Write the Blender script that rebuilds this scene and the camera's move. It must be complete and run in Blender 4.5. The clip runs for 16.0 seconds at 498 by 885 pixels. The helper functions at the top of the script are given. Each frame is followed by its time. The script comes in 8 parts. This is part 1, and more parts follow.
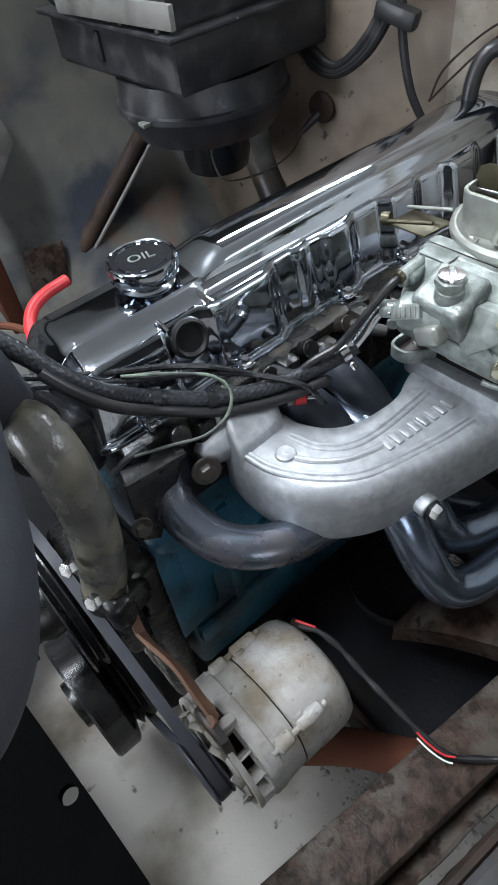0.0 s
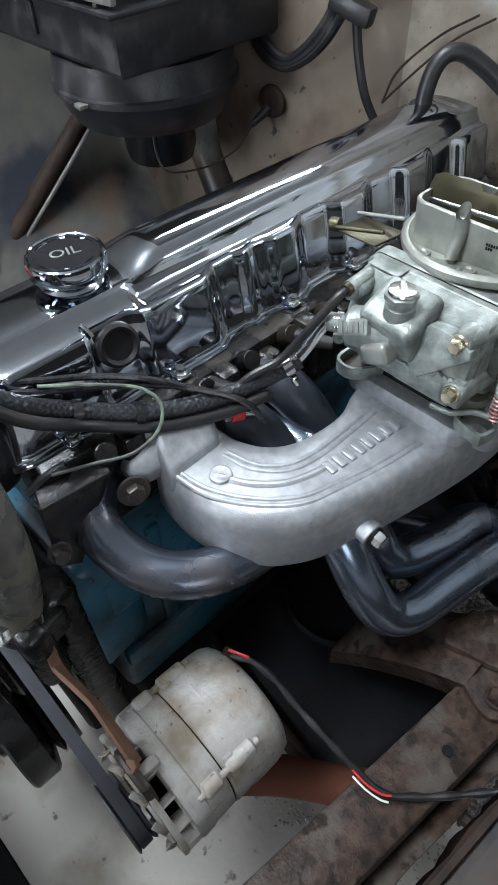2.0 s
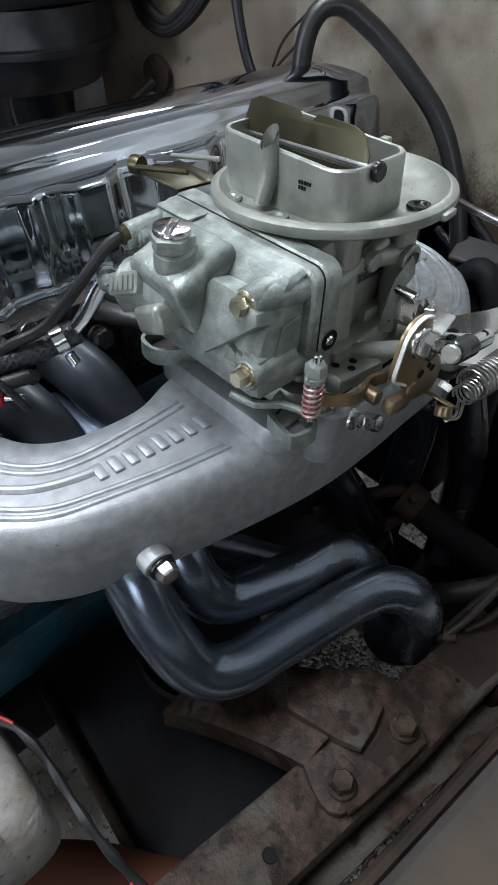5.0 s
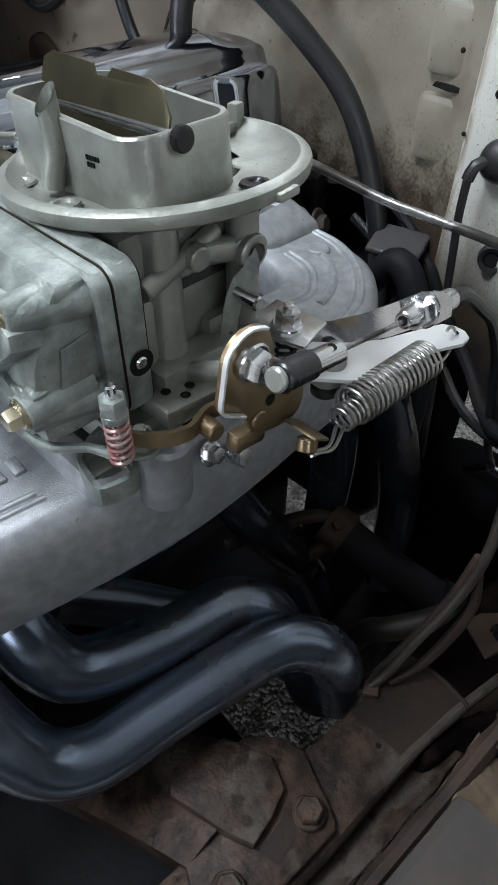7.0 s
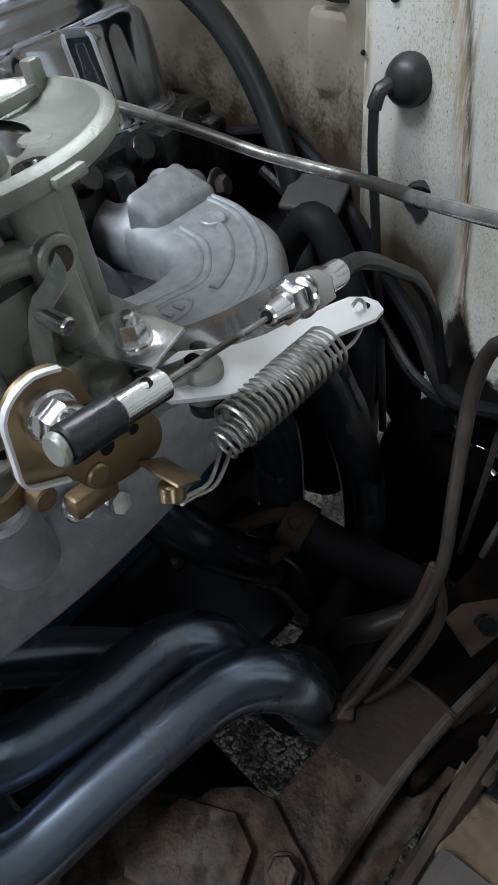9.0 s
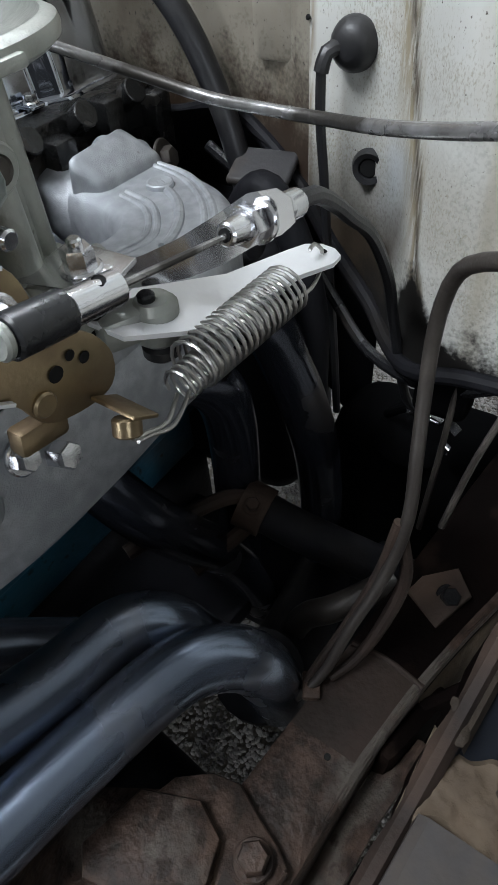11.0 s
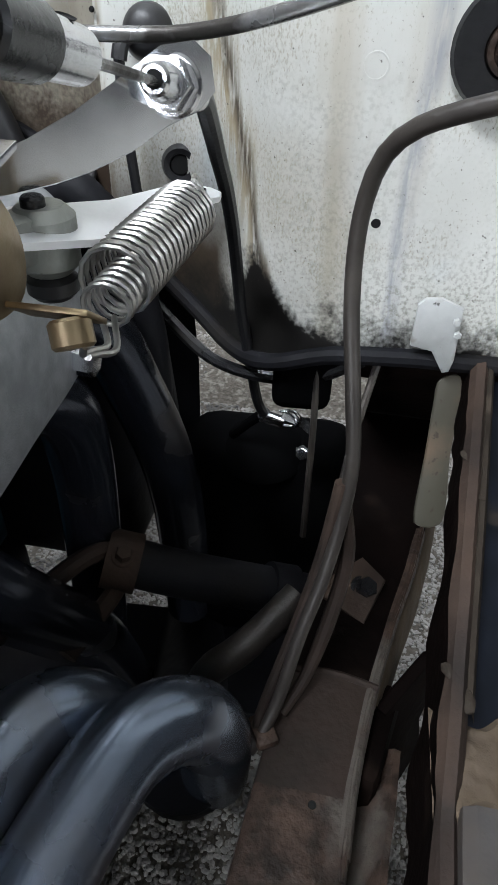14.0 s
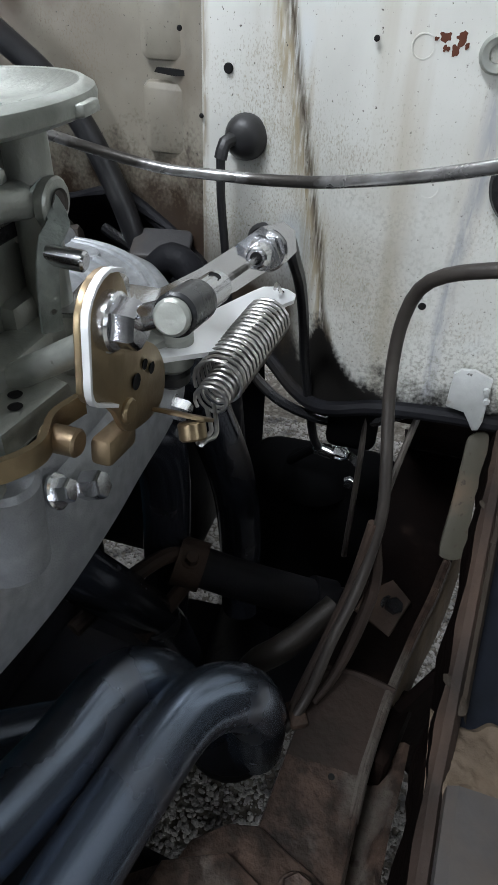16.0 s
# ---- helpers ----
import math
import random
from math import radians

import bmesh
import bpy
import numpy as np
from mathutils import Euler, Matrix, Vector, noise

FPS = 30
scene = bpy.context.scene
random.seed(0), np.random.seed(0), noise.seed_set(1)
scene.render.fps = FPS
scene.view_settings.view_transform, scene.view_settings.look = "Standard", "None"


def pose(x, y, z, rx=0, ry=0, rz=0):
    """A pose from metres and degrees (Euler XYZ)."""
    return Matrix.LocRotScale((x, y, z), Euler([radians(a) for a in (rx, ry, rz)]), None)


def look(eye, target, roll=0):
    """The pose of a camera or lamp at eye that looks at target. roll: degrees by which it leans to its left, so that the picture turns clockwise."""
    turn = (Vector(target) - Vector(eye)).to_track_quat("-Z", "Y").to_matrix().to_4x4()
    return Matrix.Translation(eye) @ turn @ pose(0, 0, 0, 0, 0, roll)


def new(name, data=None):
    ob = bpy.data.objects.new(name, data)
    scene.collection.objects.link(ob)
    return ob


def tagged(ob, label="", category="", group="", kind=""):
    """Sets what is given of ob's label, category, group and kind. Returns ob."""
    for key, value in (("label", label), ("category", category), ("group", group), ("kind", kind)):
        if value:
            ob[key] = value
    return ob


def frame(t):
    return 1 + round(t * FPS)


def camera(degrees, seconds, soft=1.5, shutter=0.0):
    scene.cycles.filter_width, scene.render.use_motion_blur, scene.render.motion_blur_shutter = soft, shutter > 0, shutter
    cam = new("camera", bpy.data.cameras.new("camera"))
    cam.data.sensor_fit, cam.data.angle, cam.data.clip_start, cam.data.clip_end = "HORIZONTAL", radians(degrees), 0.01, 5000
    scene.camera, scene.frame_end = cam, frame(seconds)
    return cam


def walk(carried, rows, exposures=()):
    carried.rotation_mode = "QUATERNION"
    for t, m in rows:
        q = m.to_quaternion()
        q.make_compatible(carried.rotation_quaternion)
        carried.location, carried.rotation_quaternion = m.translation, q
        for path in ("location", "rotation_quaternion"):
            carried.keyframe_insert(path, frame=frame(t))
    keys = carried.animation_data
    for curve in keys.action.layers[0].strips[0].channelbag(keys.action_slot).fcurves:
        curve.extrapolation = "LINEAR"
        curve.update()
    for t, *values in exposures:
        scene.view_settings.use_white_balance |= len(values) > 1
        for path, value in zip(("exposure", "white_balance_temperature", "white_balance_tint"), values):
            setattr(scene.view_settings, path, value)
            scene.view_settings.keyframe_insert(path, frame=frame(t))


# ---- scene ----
cam = camera(43.2, 16.0)
PATH = [
    (0.0, -0.3496, -0.2196, 1.0092, 43.2, 6.1, -41.31),
    (0.5, -0.3444, -0.2047, 1.0124, 43.43, 4.2, -41.58),
    (1.0, -0.3366, -0.1917, 1.0094, 43.11, 2.38, -43.27),
    (1.5, -0.3329, -0.1897, 1.0043, 42.99, 2.29, -42.72),
    (2.0, -0.3158, -0.1922, 0.9913, 42.53, 1.44, -43.68),
    (2.5, -0.3048, -0.1896, 0.9805, 42.41, 2.05, -44.95),
    (3.0, -0.2875, -0.1957, 0.9575, 42.6, 0.61, -45.13),
    (3.5, -0.2724, -0.2065, 0.9335, 43.51, 0.42, -44.42),
    (4.0, -0.2438, -0.2187, 0.9149, 43.82, -0.22, -43.4),
    (4.5, -0.2085, -0.2291, 0.9049, 44.98, -0.6, -43.21),
    (5.0, -0.1764, -0.2358, 0.8891, 45.74, -1.81, -43.42),
    (5.2, -0.1632, -0.2383, 0.8793, 46.47, -2.56, -43.43),
    (7.3, -0.048, -0.2429, 0.8522, 45.42, 0.13, -46.19),
    (7.5, -0.035, -0.2398, 0.8525, 45.89, 1.0, -46.65),
    (8.0, 0.0001, -0.2353, 0.8519, 44.04, 2.44, -48.62),
    (8.5, 0.0281, -0.2434, 0.8346, 42.27, 5.05, -50.94),
    (8.7, 0.0266, -0.2407, 0.8305, 41.76, 5.75, -51.06),
    (10.8, 0.0107, -0.2458, 0.8033, 43.1, 3.7, -53.81),
    (11.0, 0.0084, -0.2426, 0.7962, 43.09, 3.33, -55.7),
    (11.5, 0.0006, -0.2187, 0.7663, 42.5, 0.9, -63.8),
    (12.0, 0.0115, -0.2140, 0.7580, 44.85, 2.45, -69.6),
    (12.5, 0.0073, -0.2076, 0.7428, 48.48, 2.95, -75.23),
    (13.0, -0.0059, -0.1911, 0.7264, 52.01, 1.17, -77.72),
    (13.5, -0.0127, -0.1839, 0.7173, 52.45, -0.85, -79.45),
    (14.0, -0.0177, -0.1796, 0.7185, 52.11, -1.67, -79.63),
    (14.5, -0.025, -0.1842, 0.7253, 52.13, -2.31, -79.16),
    (15.0, -0.0368, -0.187, 0.7471, 53.08, -2.49, -78.49),
    (15.5, -0.0475, -0.1894, 0.773, 53.93, -2.12, -76.9),
    (16.0, -0.0651, -0.1859, 0.7848, 51.92, -1.95, -72.96),
]
walk(cam, [(t, pose(*p)) for t, *p in PATH], exposures=((0, 0), (2.5, -0.05), (4, -0.18), (5, -0.28), (7.5, -0.14), (8.5, -0.26), (11, -0.04), (11.5, 0.09), (12.5, 0.12), (13.3, 0.18), (14, 0.33), (14.5, 0.40), (15.5, -0.06), (16, -0.10)))

# ---- world and light ----
world = bpy.data.worlds.new("world")
scene.world = world
world.use_nodes = True
wn = world.node_tree
sky = wn.nodes.new("ShaderNodeTexSky")
sky.sky_type, sky.sun_disc = "NISHITA", False
sky.sun_elevation, sky.sun_rotation = radians(38), radians(215)
wn.nodes["Background"].inputs["Strength"].default_value = 0.10
wn.links.new(sky.outputs["Color"], wn.nodes["Background"].inputs["Color"])


def area(name, eye, target, sx, sy, power, color):
    lamp = bpy.data.lights.new(name, "AREA")
    lamp.shape, lamp.size, lamp.size_y, lamp.energy, lamp.color = "RECTANGLE", sx, sy, power, color
    ob = new(name, lamp)
    ob.matrix_world = look(eye, target)
    return ob


# three lamps on the ceiling, one over the front of the engine and two over the cabin, and daylight in the doorway ahead of the car
area("ceiling_lamp_front", (-0.60, 0.60, 2.50), (-0.05, 0.10, 0.65), 1.3, 0.20, 58, (0.845, 0.905, 0.99))
# upward fill added so the ceiling looks bright in the chrome
area("ceiling_fill_light", (-0.60, 0.60, 2.44), (-0.60, 0.61, 2.7), 1.3, 0.20, 38, (0.845, 0.905, 0.99))
area("ceiling_lamp_rear", (1.75, 1.15, 2.55), (0.1, 0.2, 0.7), 1.5, 0.16, 46, (0.845, 0.905, 0.99))
area("ceiling_lamp_side", (2.1, -1.75, 2.55), (0.1, 0.1, 0.7), 1.5, 0.16, 38, (0.845, 0.905, 0.99))
area("doorway_daylight", (-3.95, 1.25, 1.45), (0.0, 0.0, 0.75), 0.8, 1.8, 100, (0.845, 0.905, 0.99))
# fill added for faces on the driver's side; the wall has no window
area("side_fill_light", (-2.0, -3.95, 1.6), (0.0, 0.0, 0.8), 2.4, 1.3, 54, (0.845, 0.905, 0.99))

# ---- materials ----
MATS = {}


def mat(name, base, rough=0.5, metal=0.0, other=None, scale=30.0, amount=0.5, big=None, big_scale=6.0, big_edge=(0.5, 0.65),
        speck=None, speck_scale=120.0, speck_edge=(0.68, 0.74), bump=0.1, bump_scale=200.0, rough_var=0.12, coat=0.0, spec=0.5, stretch=(1, 1, 1), streak=None, streak_edge=(0.55, 0.7), fleck=None, bands=(), grime=None, grime_shade_line=None):
    """A surface with fine grain, larger stains, small specks, upright streaks and relief, in metres."""
    if name in MATS:
        return MATS[name]
    m = MATS[name] = bpy.data.materials.new(name)
    m.use_nodes = True
    t = m.node_tree
    n, l = t.nodes, t.links
    shader = n["Principled BSDF"]
    co = n.new("ShaderNodeTexCoord")
    mp = n.new("ShaderNodeMapping")
    mp.inputs["Scale"].default_value = stretch
    l.new(co.outputs["Object"], mp.inputs["Vector"])

    def noise_tex(s, detail=6.0, vec=None):
        q = n.new("ShaderNodeTexNoise")
        q.inputs["Scale"].default_value, q.inputs["Detail"].default_value = s, detail
        l.new(vec or mp.outputs["Vector"], q.inputs["Vector"])
        return q.outputs["Fac"]

    def ramp(fac, lo, hi):
        r = n.new("ShaderNodeMapRange")
        r.inputs["From Min"].default_value, r.inputs["From Max"].default_value = lo, hi
        l.new(fac, r.inputs["Value"])
        return r.outputs["Result"]

    def mix(fac, a, b):
        x = n.new("ShaderNodeMix")
        x.data_type = "RGBA"
        l.new(fac, x.inputs["Factor"])
        for s, v in (("A", a), ("B", b)):
            sock = [i for i in x.inputs if i.identifier == s + "_Color"][0]
            if isinstance(v, tuple):
                sock.default_value = (*v, 1)
            else:
                l.new(v, sock)
        return [o for o in x.outputs if o.identifier == "Result_Color"][0]

    other = other or tuple(c * 0.72 for c in base)
    fine = noise_tex(scale)
    col = mix(ramp(fine, 0.5 - amount / 2, 0.5 + amount / 2), other, base)
    rough_in = fine
    if big:
        stain = ramp(noise_tex(big_scale, 8.0), *big_edge)
        col = mix(stain, col, big)
        rough_in = stain
    if streak:
        mp2 = n.new("ShaderNodeMapping")
        mp2.inputs["Scale"].default_value = (26, 26, 2.2)
        l.new(co.outputs["Object"], mp2.inputs["Vector"])
        col = mix(ramp(noise_tex(1.0, 7.0, mp2.outputs["Vector"]), *streak_edge), col, streak)
    if fleck:
        # short flecks of dirt gathered in cloudy patches
        mp5 = n.new("ShaderNodeMapping")
        mp5.inputs["Scale"].default_value = (760, 760, 480)
        l.new(co.outputs["Object"], mp5.inputs["Vector"])
        cloud = n.new("ShaderNodeMath")
        cloud.operation = "MULTIPLY_ADD"
        l.new(noise_tex(14.0, 5.0), cloud.inputs[0])
        cloud.inputs[1].default_value = 0.75
        l.new(noise_tex(1.0, 4.0, mp5.outputs["Vector"]), cloud.inputs[2])
        col = mix(ramp(cloud.outputs["Value"], 0.96, 1.16), col, fleck)
        col = mix(ramp(noise_tex(9.0, 3.0), 0.56, 0.70), col, tuple(c * k for c, k in zip(base, (0.90, 0.97, 1.06))))
    for yc, half, tint, tilt in bands:
        sep = n.new("ShaderNodeSeparateXYZ")
        l.new(co.outputs["Object"], sep.inputs["Vector"])
        wob = n.new("ShaderNodeMath")
        wob.operation = "MULTIPLY_ADD"
        mp3 = n.new("ShaderNodeMapping")
        mp3.inputs["Scale"].default_value = (60, 60, 9)
        l.new(co.outputs["Object"], mp3.inputs["Vector"])
        l.new(noise_tex(1.0, 8.0, mp3.outputs["Vector"]), wob.inputs[0])
        wob.inputs[1].default_value = 2.6 * half
        slant = n.new("ShaderNodeMath")
        slant.operation = "MULTIPLY_ADD"
        l.new(sep.outputs["Z"], slant.inputs[0])
        slant.inputs[1].default_value = -tilt
        l.new(sep.outputs["Y"], slant.inputs[2])
        l.new(slant.outputs["Value"], wob.inputs[2])
        off = n.new("ShaderNodeMath")
        off.operation = "SUBTRACT"
        l.new(wob.outputs["Value"], off.inputs[0])
        off.inputs[1].default_value = yc + 1.3 * half - tilt * 0.65
        dist = n.new("ShaderNodeMath")
        dist.operation = "ABSOLUTE"
        l.new(off.outputs["Value"], dist.inputs[0])
        mp4 = n.new("ShaderNodeMapping")
        mp4.inputs["Scale"].default_value = (330, 330, 60)
        l.new(co.outputs["Object"], mp4.inputs["Vector"])
        broken = n.new("ShaderNodeMath")
        broken.operation = "MULTIPLY"
        l.new(ramp(dist.outputs["Value"], half, 0.0), broken.inputs[0])
        l.new(ramp(noise_tex(1.0, 6.0, mp4.outputs["Vector"]), 0.30, 0.54), broken.inputs[1])
        col = mix(broken.outputs["Value"], col, tint)
    if grime:
        # a black oily wedge below the fold of the panel, with a ragged edge, over lichen-like mottling
        (gy, gz), lean_g, tint = grime
        sep = n.new("ShaderNodeSeparateXYZ")
        l.new(co.outputs["Object"], sep.inputs["Vector"])

        def calc(op, a, b):
            q = n.new("ShaderNodeMath")
            q.operation = op
            for k, v in enumerate((a, b)):
                if isinstance(v, (int, float)):
                    q.inputs[k].default_value = v
                else:
                    l.new(v, q.inputs[k])
            return q.outputs["Value"]

        film = calc("ADD", calc("MULTIPLY", noise_tex(11.0, 4.0), 0.9), calc("MULTIPLY", calc("SUBTRACT", 0.70, sep.outputs["Z"]), 2.2))
        patch = calc("MULTIPLY", calc("MULTIPLY", ramp(film, 0.50, 0.80), ramp(noise_tex(420.0, 10.0), 0.46, 0.66)), 0.75)
        col = mix(patch, col, (0.21, 0.205, 0.17))
        below = calc("SUBTRACT", gz, sep.outputs["Z"])
        near_side = calc("ADD", calc("SUBTRACT", sep.outputs["Y"], gy), calc("MULTIPLY", below, lean_g))
        far_side = calc("SUBTRACT", calc("ADD", gy + 0.002, calc("MULTIPLY", below, 0.42)), sep.outputs["Y"])
        core = calc("MULTIPLY", calc("MINIMUM", near_side, far_side), 45.0)
        # fade along the foot: grime, with the shade there painted in
        foot = calc("MULTIPLY", calc("SUBTRACT", grime_shade_line[0], sep.outputs["Z"]), grime_shade_line[1])
        ragged = calc("ADD", calc("MULTIPLY", calc("SUBTRACT", noise_tex(320.0, 8.0), 0.5), 0.7), calc("MULTIPLY", calc("SUBTRACT", noise_tex(45.0, 9.0), 0.5), 1.0))
        level = calc("ADD", calc("MAXIMUM", core, foot), ragged)
        # brown film behind the fold, thickening downwards
        behind = calc("MINIMUM", calc("MULTIPLY", calc("ADD", sep.outputs["Y"], 0.112), 40.0), calc("MULTIPLY", calc("SUBTRACT", 0.640, sep.outputs["Z"]), 11.0))
        col = mix(ramp(calc("ADD", behind, calc("MULTIPLY", calc("SUBTRACT", noise_tex(30.0, 6.0), 0.5), 0.5)), -0.05, 0.85), col, (0.045, 0.034, 0.024))
        col = mix(ramp(level, -0.10, 0.32), col, tint)
    if speck:
        col = mix(ramp(noise_tex(speck_scale, 3.0), *speck_edge), col, speck)
    l.new(col, shader.inputs["Base Color"])
    rr = n.new("ShaderNodeMapRange")
    rr.inputs["To Min"].default_value, rr.inputs["To Max"].default_value = max(0.02, rough - rough_var), min(1, rough + rough_var)
    l.new(rough_in, rr.inputs["Value"])
    l.new(rr.outputs["Result"], shader.inputs["Roughness"])
    shader.inputs["Metallic"].default_value = metal
    shader.inputs["Coat Weight"].default_value = coat
    shader.inputs["Specular IOR Level"].default_value = spec
    if bump:
        b = n.new("ShaderNodeBump")
        b.inputs["Strength"].default_value, b.inputs["Distance"].default_value = bump, 0.002
        l.new(noise_tex(bump_scale, 4.0), b.inputs["Height"])
        l.new(b.outputs["Normal"], shader.inputs["Normal"])
    return m


CHROME = mat("chrome", (0.50, 0.535, 0.60), 0.075, 1.0, (0.37, 0.40, 0.45), 9.0, 0.5, bump=0.008, bump_scale=14.0, rough_var=0.03,
             speck=(0.25, 0.24, 0.23), speck_scale=300.0, speck_edge=(0.74, 0.80))
CAST = mat("cast_aluminium", (0.445, 0.465, 0.485), 0.54, 0.60, (0.33, 0.345, 0.362), 130.0, 0.3, (0.30, 0.315, 0.33), 26.0, (0.5, 0.70), bump=0.20, bump_scale=1100.0,
           speck=(0.20, 0.20, 0.20), speck_scale=230.0, speck_edge=(0.72, 0.80))
ZINC = mat("zinc_casting", (0.38, 0.415, 0.395), 0.55, 0.50, (0.23, 0.26, 0.243), 90.0, 0.25, (0.15, 0.17, 0.157), 34.0, (0.48, 0.66), bump=0.34, bump_scale=520.0,
            speck=(0.10, 0.10, 0.09), speck_scale=190.0, speck_edge=(0.70, 0.78))
ZINC_DULL = mat("zinc_dull", (0.385, 0.40, 0.365), 0.5, 0.6, (0.31, 0.32, 0.29), 60.0, 0.4, (0.21, 0.22, 0.195), 25.0, (0.5, 0.70), bump=0.18, bump_scale=420.0,
                speck=(0.12, 0.11, 0.10), speck_scale=200.0, speck_edge=(0.72, 0.8))
BRIGHT = mat("bright_plated_steel", (0.84, 0.85, 0.87), 0.2, 1.0, (0.6, 0.6, 0.62), 60.0, 0.5, bump=0.05, bump_scale=300.0)
SATIN = mat("satin_plated_steel", (0.86, 0.87, 0.88), 0.38, 0.45, (0.80, 0.81, 0.82), 60.0, 0.5, bump=0.06, bump_scale=300.0)
POLISHED = mat("polished_steel", (0.80, 0.82, 0.85), 0.13, 0.92, (0.74, 0.75, 0.77), 40.0, 0.5, bump=0.01, bump_scale=60.0, rough_var=0.05)
BRASS = mat("dichromate_steel", (0.34, 0.265, 0.155), 0.42, 0.8, (0.24, 0.18, 0.11), 50.0, 0.5, (0.20, 0.14, 0.09), 40.0, (0.5, 0.72), bump=0.08, bump_scale=400.0)
GOLD = mat("brass_tint_plate", (0.088, 0.080, 0.048), 0.36, 0.7, (0.055, 0.050, 0.032), 35.0, 0.5, bump=0.05)
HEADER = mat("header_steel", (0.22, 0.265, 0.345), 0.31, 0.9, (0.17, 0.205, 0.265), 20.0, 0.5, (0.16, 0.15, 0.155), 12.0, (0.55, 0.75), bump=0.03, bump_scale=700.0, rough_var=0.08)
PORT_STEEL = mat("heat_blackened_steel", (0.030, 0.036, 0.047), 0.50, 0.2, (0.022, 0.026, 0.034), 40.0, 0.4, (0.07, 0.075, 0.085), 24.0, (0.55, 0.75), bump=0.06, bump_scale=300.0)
# a darker header steel for the rear tubes
HEADER_DARK = mat("dark_header_steel", (0.045, 0.050, 0.066), 0.30, 0.7, (0.03, 0.034, 0.044), 26.0, 0.5, (0.06, 0.055, 0.055), 16.0, (0.55, 0.75), bump=0.04, bump_scale=300.0)
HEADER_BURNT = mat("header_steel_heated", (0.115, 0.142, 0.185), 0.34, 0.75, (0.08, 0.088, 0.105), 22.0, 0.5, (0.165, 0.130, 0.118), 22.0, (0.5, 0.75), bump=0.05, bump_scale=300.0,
                   speck=(0.5, 0.5, 0.5), speck_scale=130.0, speck_edge=(0.76, 0.82))
BLUE = mat("blue_engine_paint", (0.034, 0.175, 0.270), 0.42, 0.0, (0.020, 0.095, 0.150), 14.0, 0.5, (0.018, 0.030, 0.042), 9.0, (0.46, 0.62), bump=0.3, bump_scale=140.0,
           speck=(0.012, 0.014, 0.016), speck_scale=90.0, speck_edge=(0.62, 0.72))
GREASE = mat("greasy_iron", (0.012, 0.012, 0.012), 0.38, 0.0, (0.006, 0.006, 0.006), 60.0, 0.5, (0.03, 0.024, 0.016), 30.0, (0.55, 0.75), bump=0.6, bump_scale=160.0,
             speck=(0.075, 0.062, 0.04), speck_scale=160.0, speck_edge=(0.70, 0.76))
RUBBER = mat("black_rubber", (0.017, 0.017, 0.019), 0.5, 0.0, (0.010, 0.010, 0.011), 80.0, 0.5, (0.028, 0.027, 0.026), 22.0, (0.5, 0.75), bump=0.1, bump_scale=400.0)
BRAID = mat("black_braided_cover", (0.040, 0.043, 0.050), 0.32, 0.25, (0.018, 0.019, 0.022), 260.0, 0.4, bump=0.25, bump_scale=420.0)
SLEEVE = mat("black_plastic_sleeve", (0.018, 0.019, 0.021), 0.26, 0.0, None, 90.0, 0.5, bump=0.08, bump_scale=300.0)
BELT = mat("belt_rubber", (0.045, 0.048, 0.060), 0.55, 0.0, (0.030, 0.032, 0.040), 60.0, 0.5, bump=0.12, bump_scale=500.0)
OLD_HOSE = mat("old_radiator_hose", (0.115, 0.112, 0.100), 0.38, 0.0, (0.055, 0.055, 0.050), 34.0, 0.4, (0.15, 0.135, 0.10), 22.0, (0.5, 0.66), bump=0.8, bump_scale=70.0)
BLACK = mat("black_paint", (0.012, 0.012, 0.013), 0.38, 0.0, (0.008, 0.008, 0.009), 50.0, 0.5, (0.028, 0.025, 0.022), 12.0, (0.55, 0.75), bump=0.15, bump_scale=250.0)
PLASTIC = mat("dusty_black_plastic", (0.024, 0.025, 0.028), 0.42, 0.0, (0.015, 0.015, 0.017), 40.0, 0.5, (0.085, 0.083, 0.080), 22.0, (0.50, 0.80), bump=0.15, bump_scale=150.0,
              speck=(0.20, 0.19, 0.18), speck_scale=110.0, speck_edge=(0.73, 0.78))
ALT_CASE = mat("oxidised_alternator_aluminium", (0.42, 0.41, 0.395), 0.66, 0.25, (0.35, 0.335, 0.31), 36.0, 0.3, (0.25, 0.215, 0.165), 24.0, (0.44, 0.62), bump=0.6, bump_scale=190.0,
               speck=(0.12, 0.10, 0.08), speck_scale=140.0, speck_edge=(0.66, 0.74))
RUST = mat("rusty_steel", (0.062, 0.040, 0.030), 0.60, 0.0, (0.017, 0.012, 0.010), 75.0, 0.30, (0.072, 0.062, 0.053), 26.0, (0.50, 0.62), spec=0.15, bump=0.8, bump_scale=200.0,
           speck=(0.022, 0.015, 0.012), speck_scale=70.0, speck_edge=(0.57, 0.66))
RUST_DARK = mat("dark_rusty_steel", (0.038, 0.026, 0.021), 0.75, 0.1, (0.018, 0.014, 0.012), 26.0, 0.4, (0.060, 0.040, 0.030), 14.0, (0.5, 0.68), spec=0.15, bump=0.5, bump_scale=130.0)
COPPER_RUST = mat("rust_brown_strap", (0.20, 0.115, 0.075), 0.6, 0.3, (0.12, 0.07, 0.05), 30.0, 0.6, spec=0.15, bump=0.35, bump_scale=200.0)
RED_OXIDE = mat("red_oxide_steel", (0.115, 0.042, 0.024), 0.7, 0.0, (0.09, 0.032, 0.02), 14.0, 0.6, spec=0.15, bump=0.3, bump_scale=90.0)
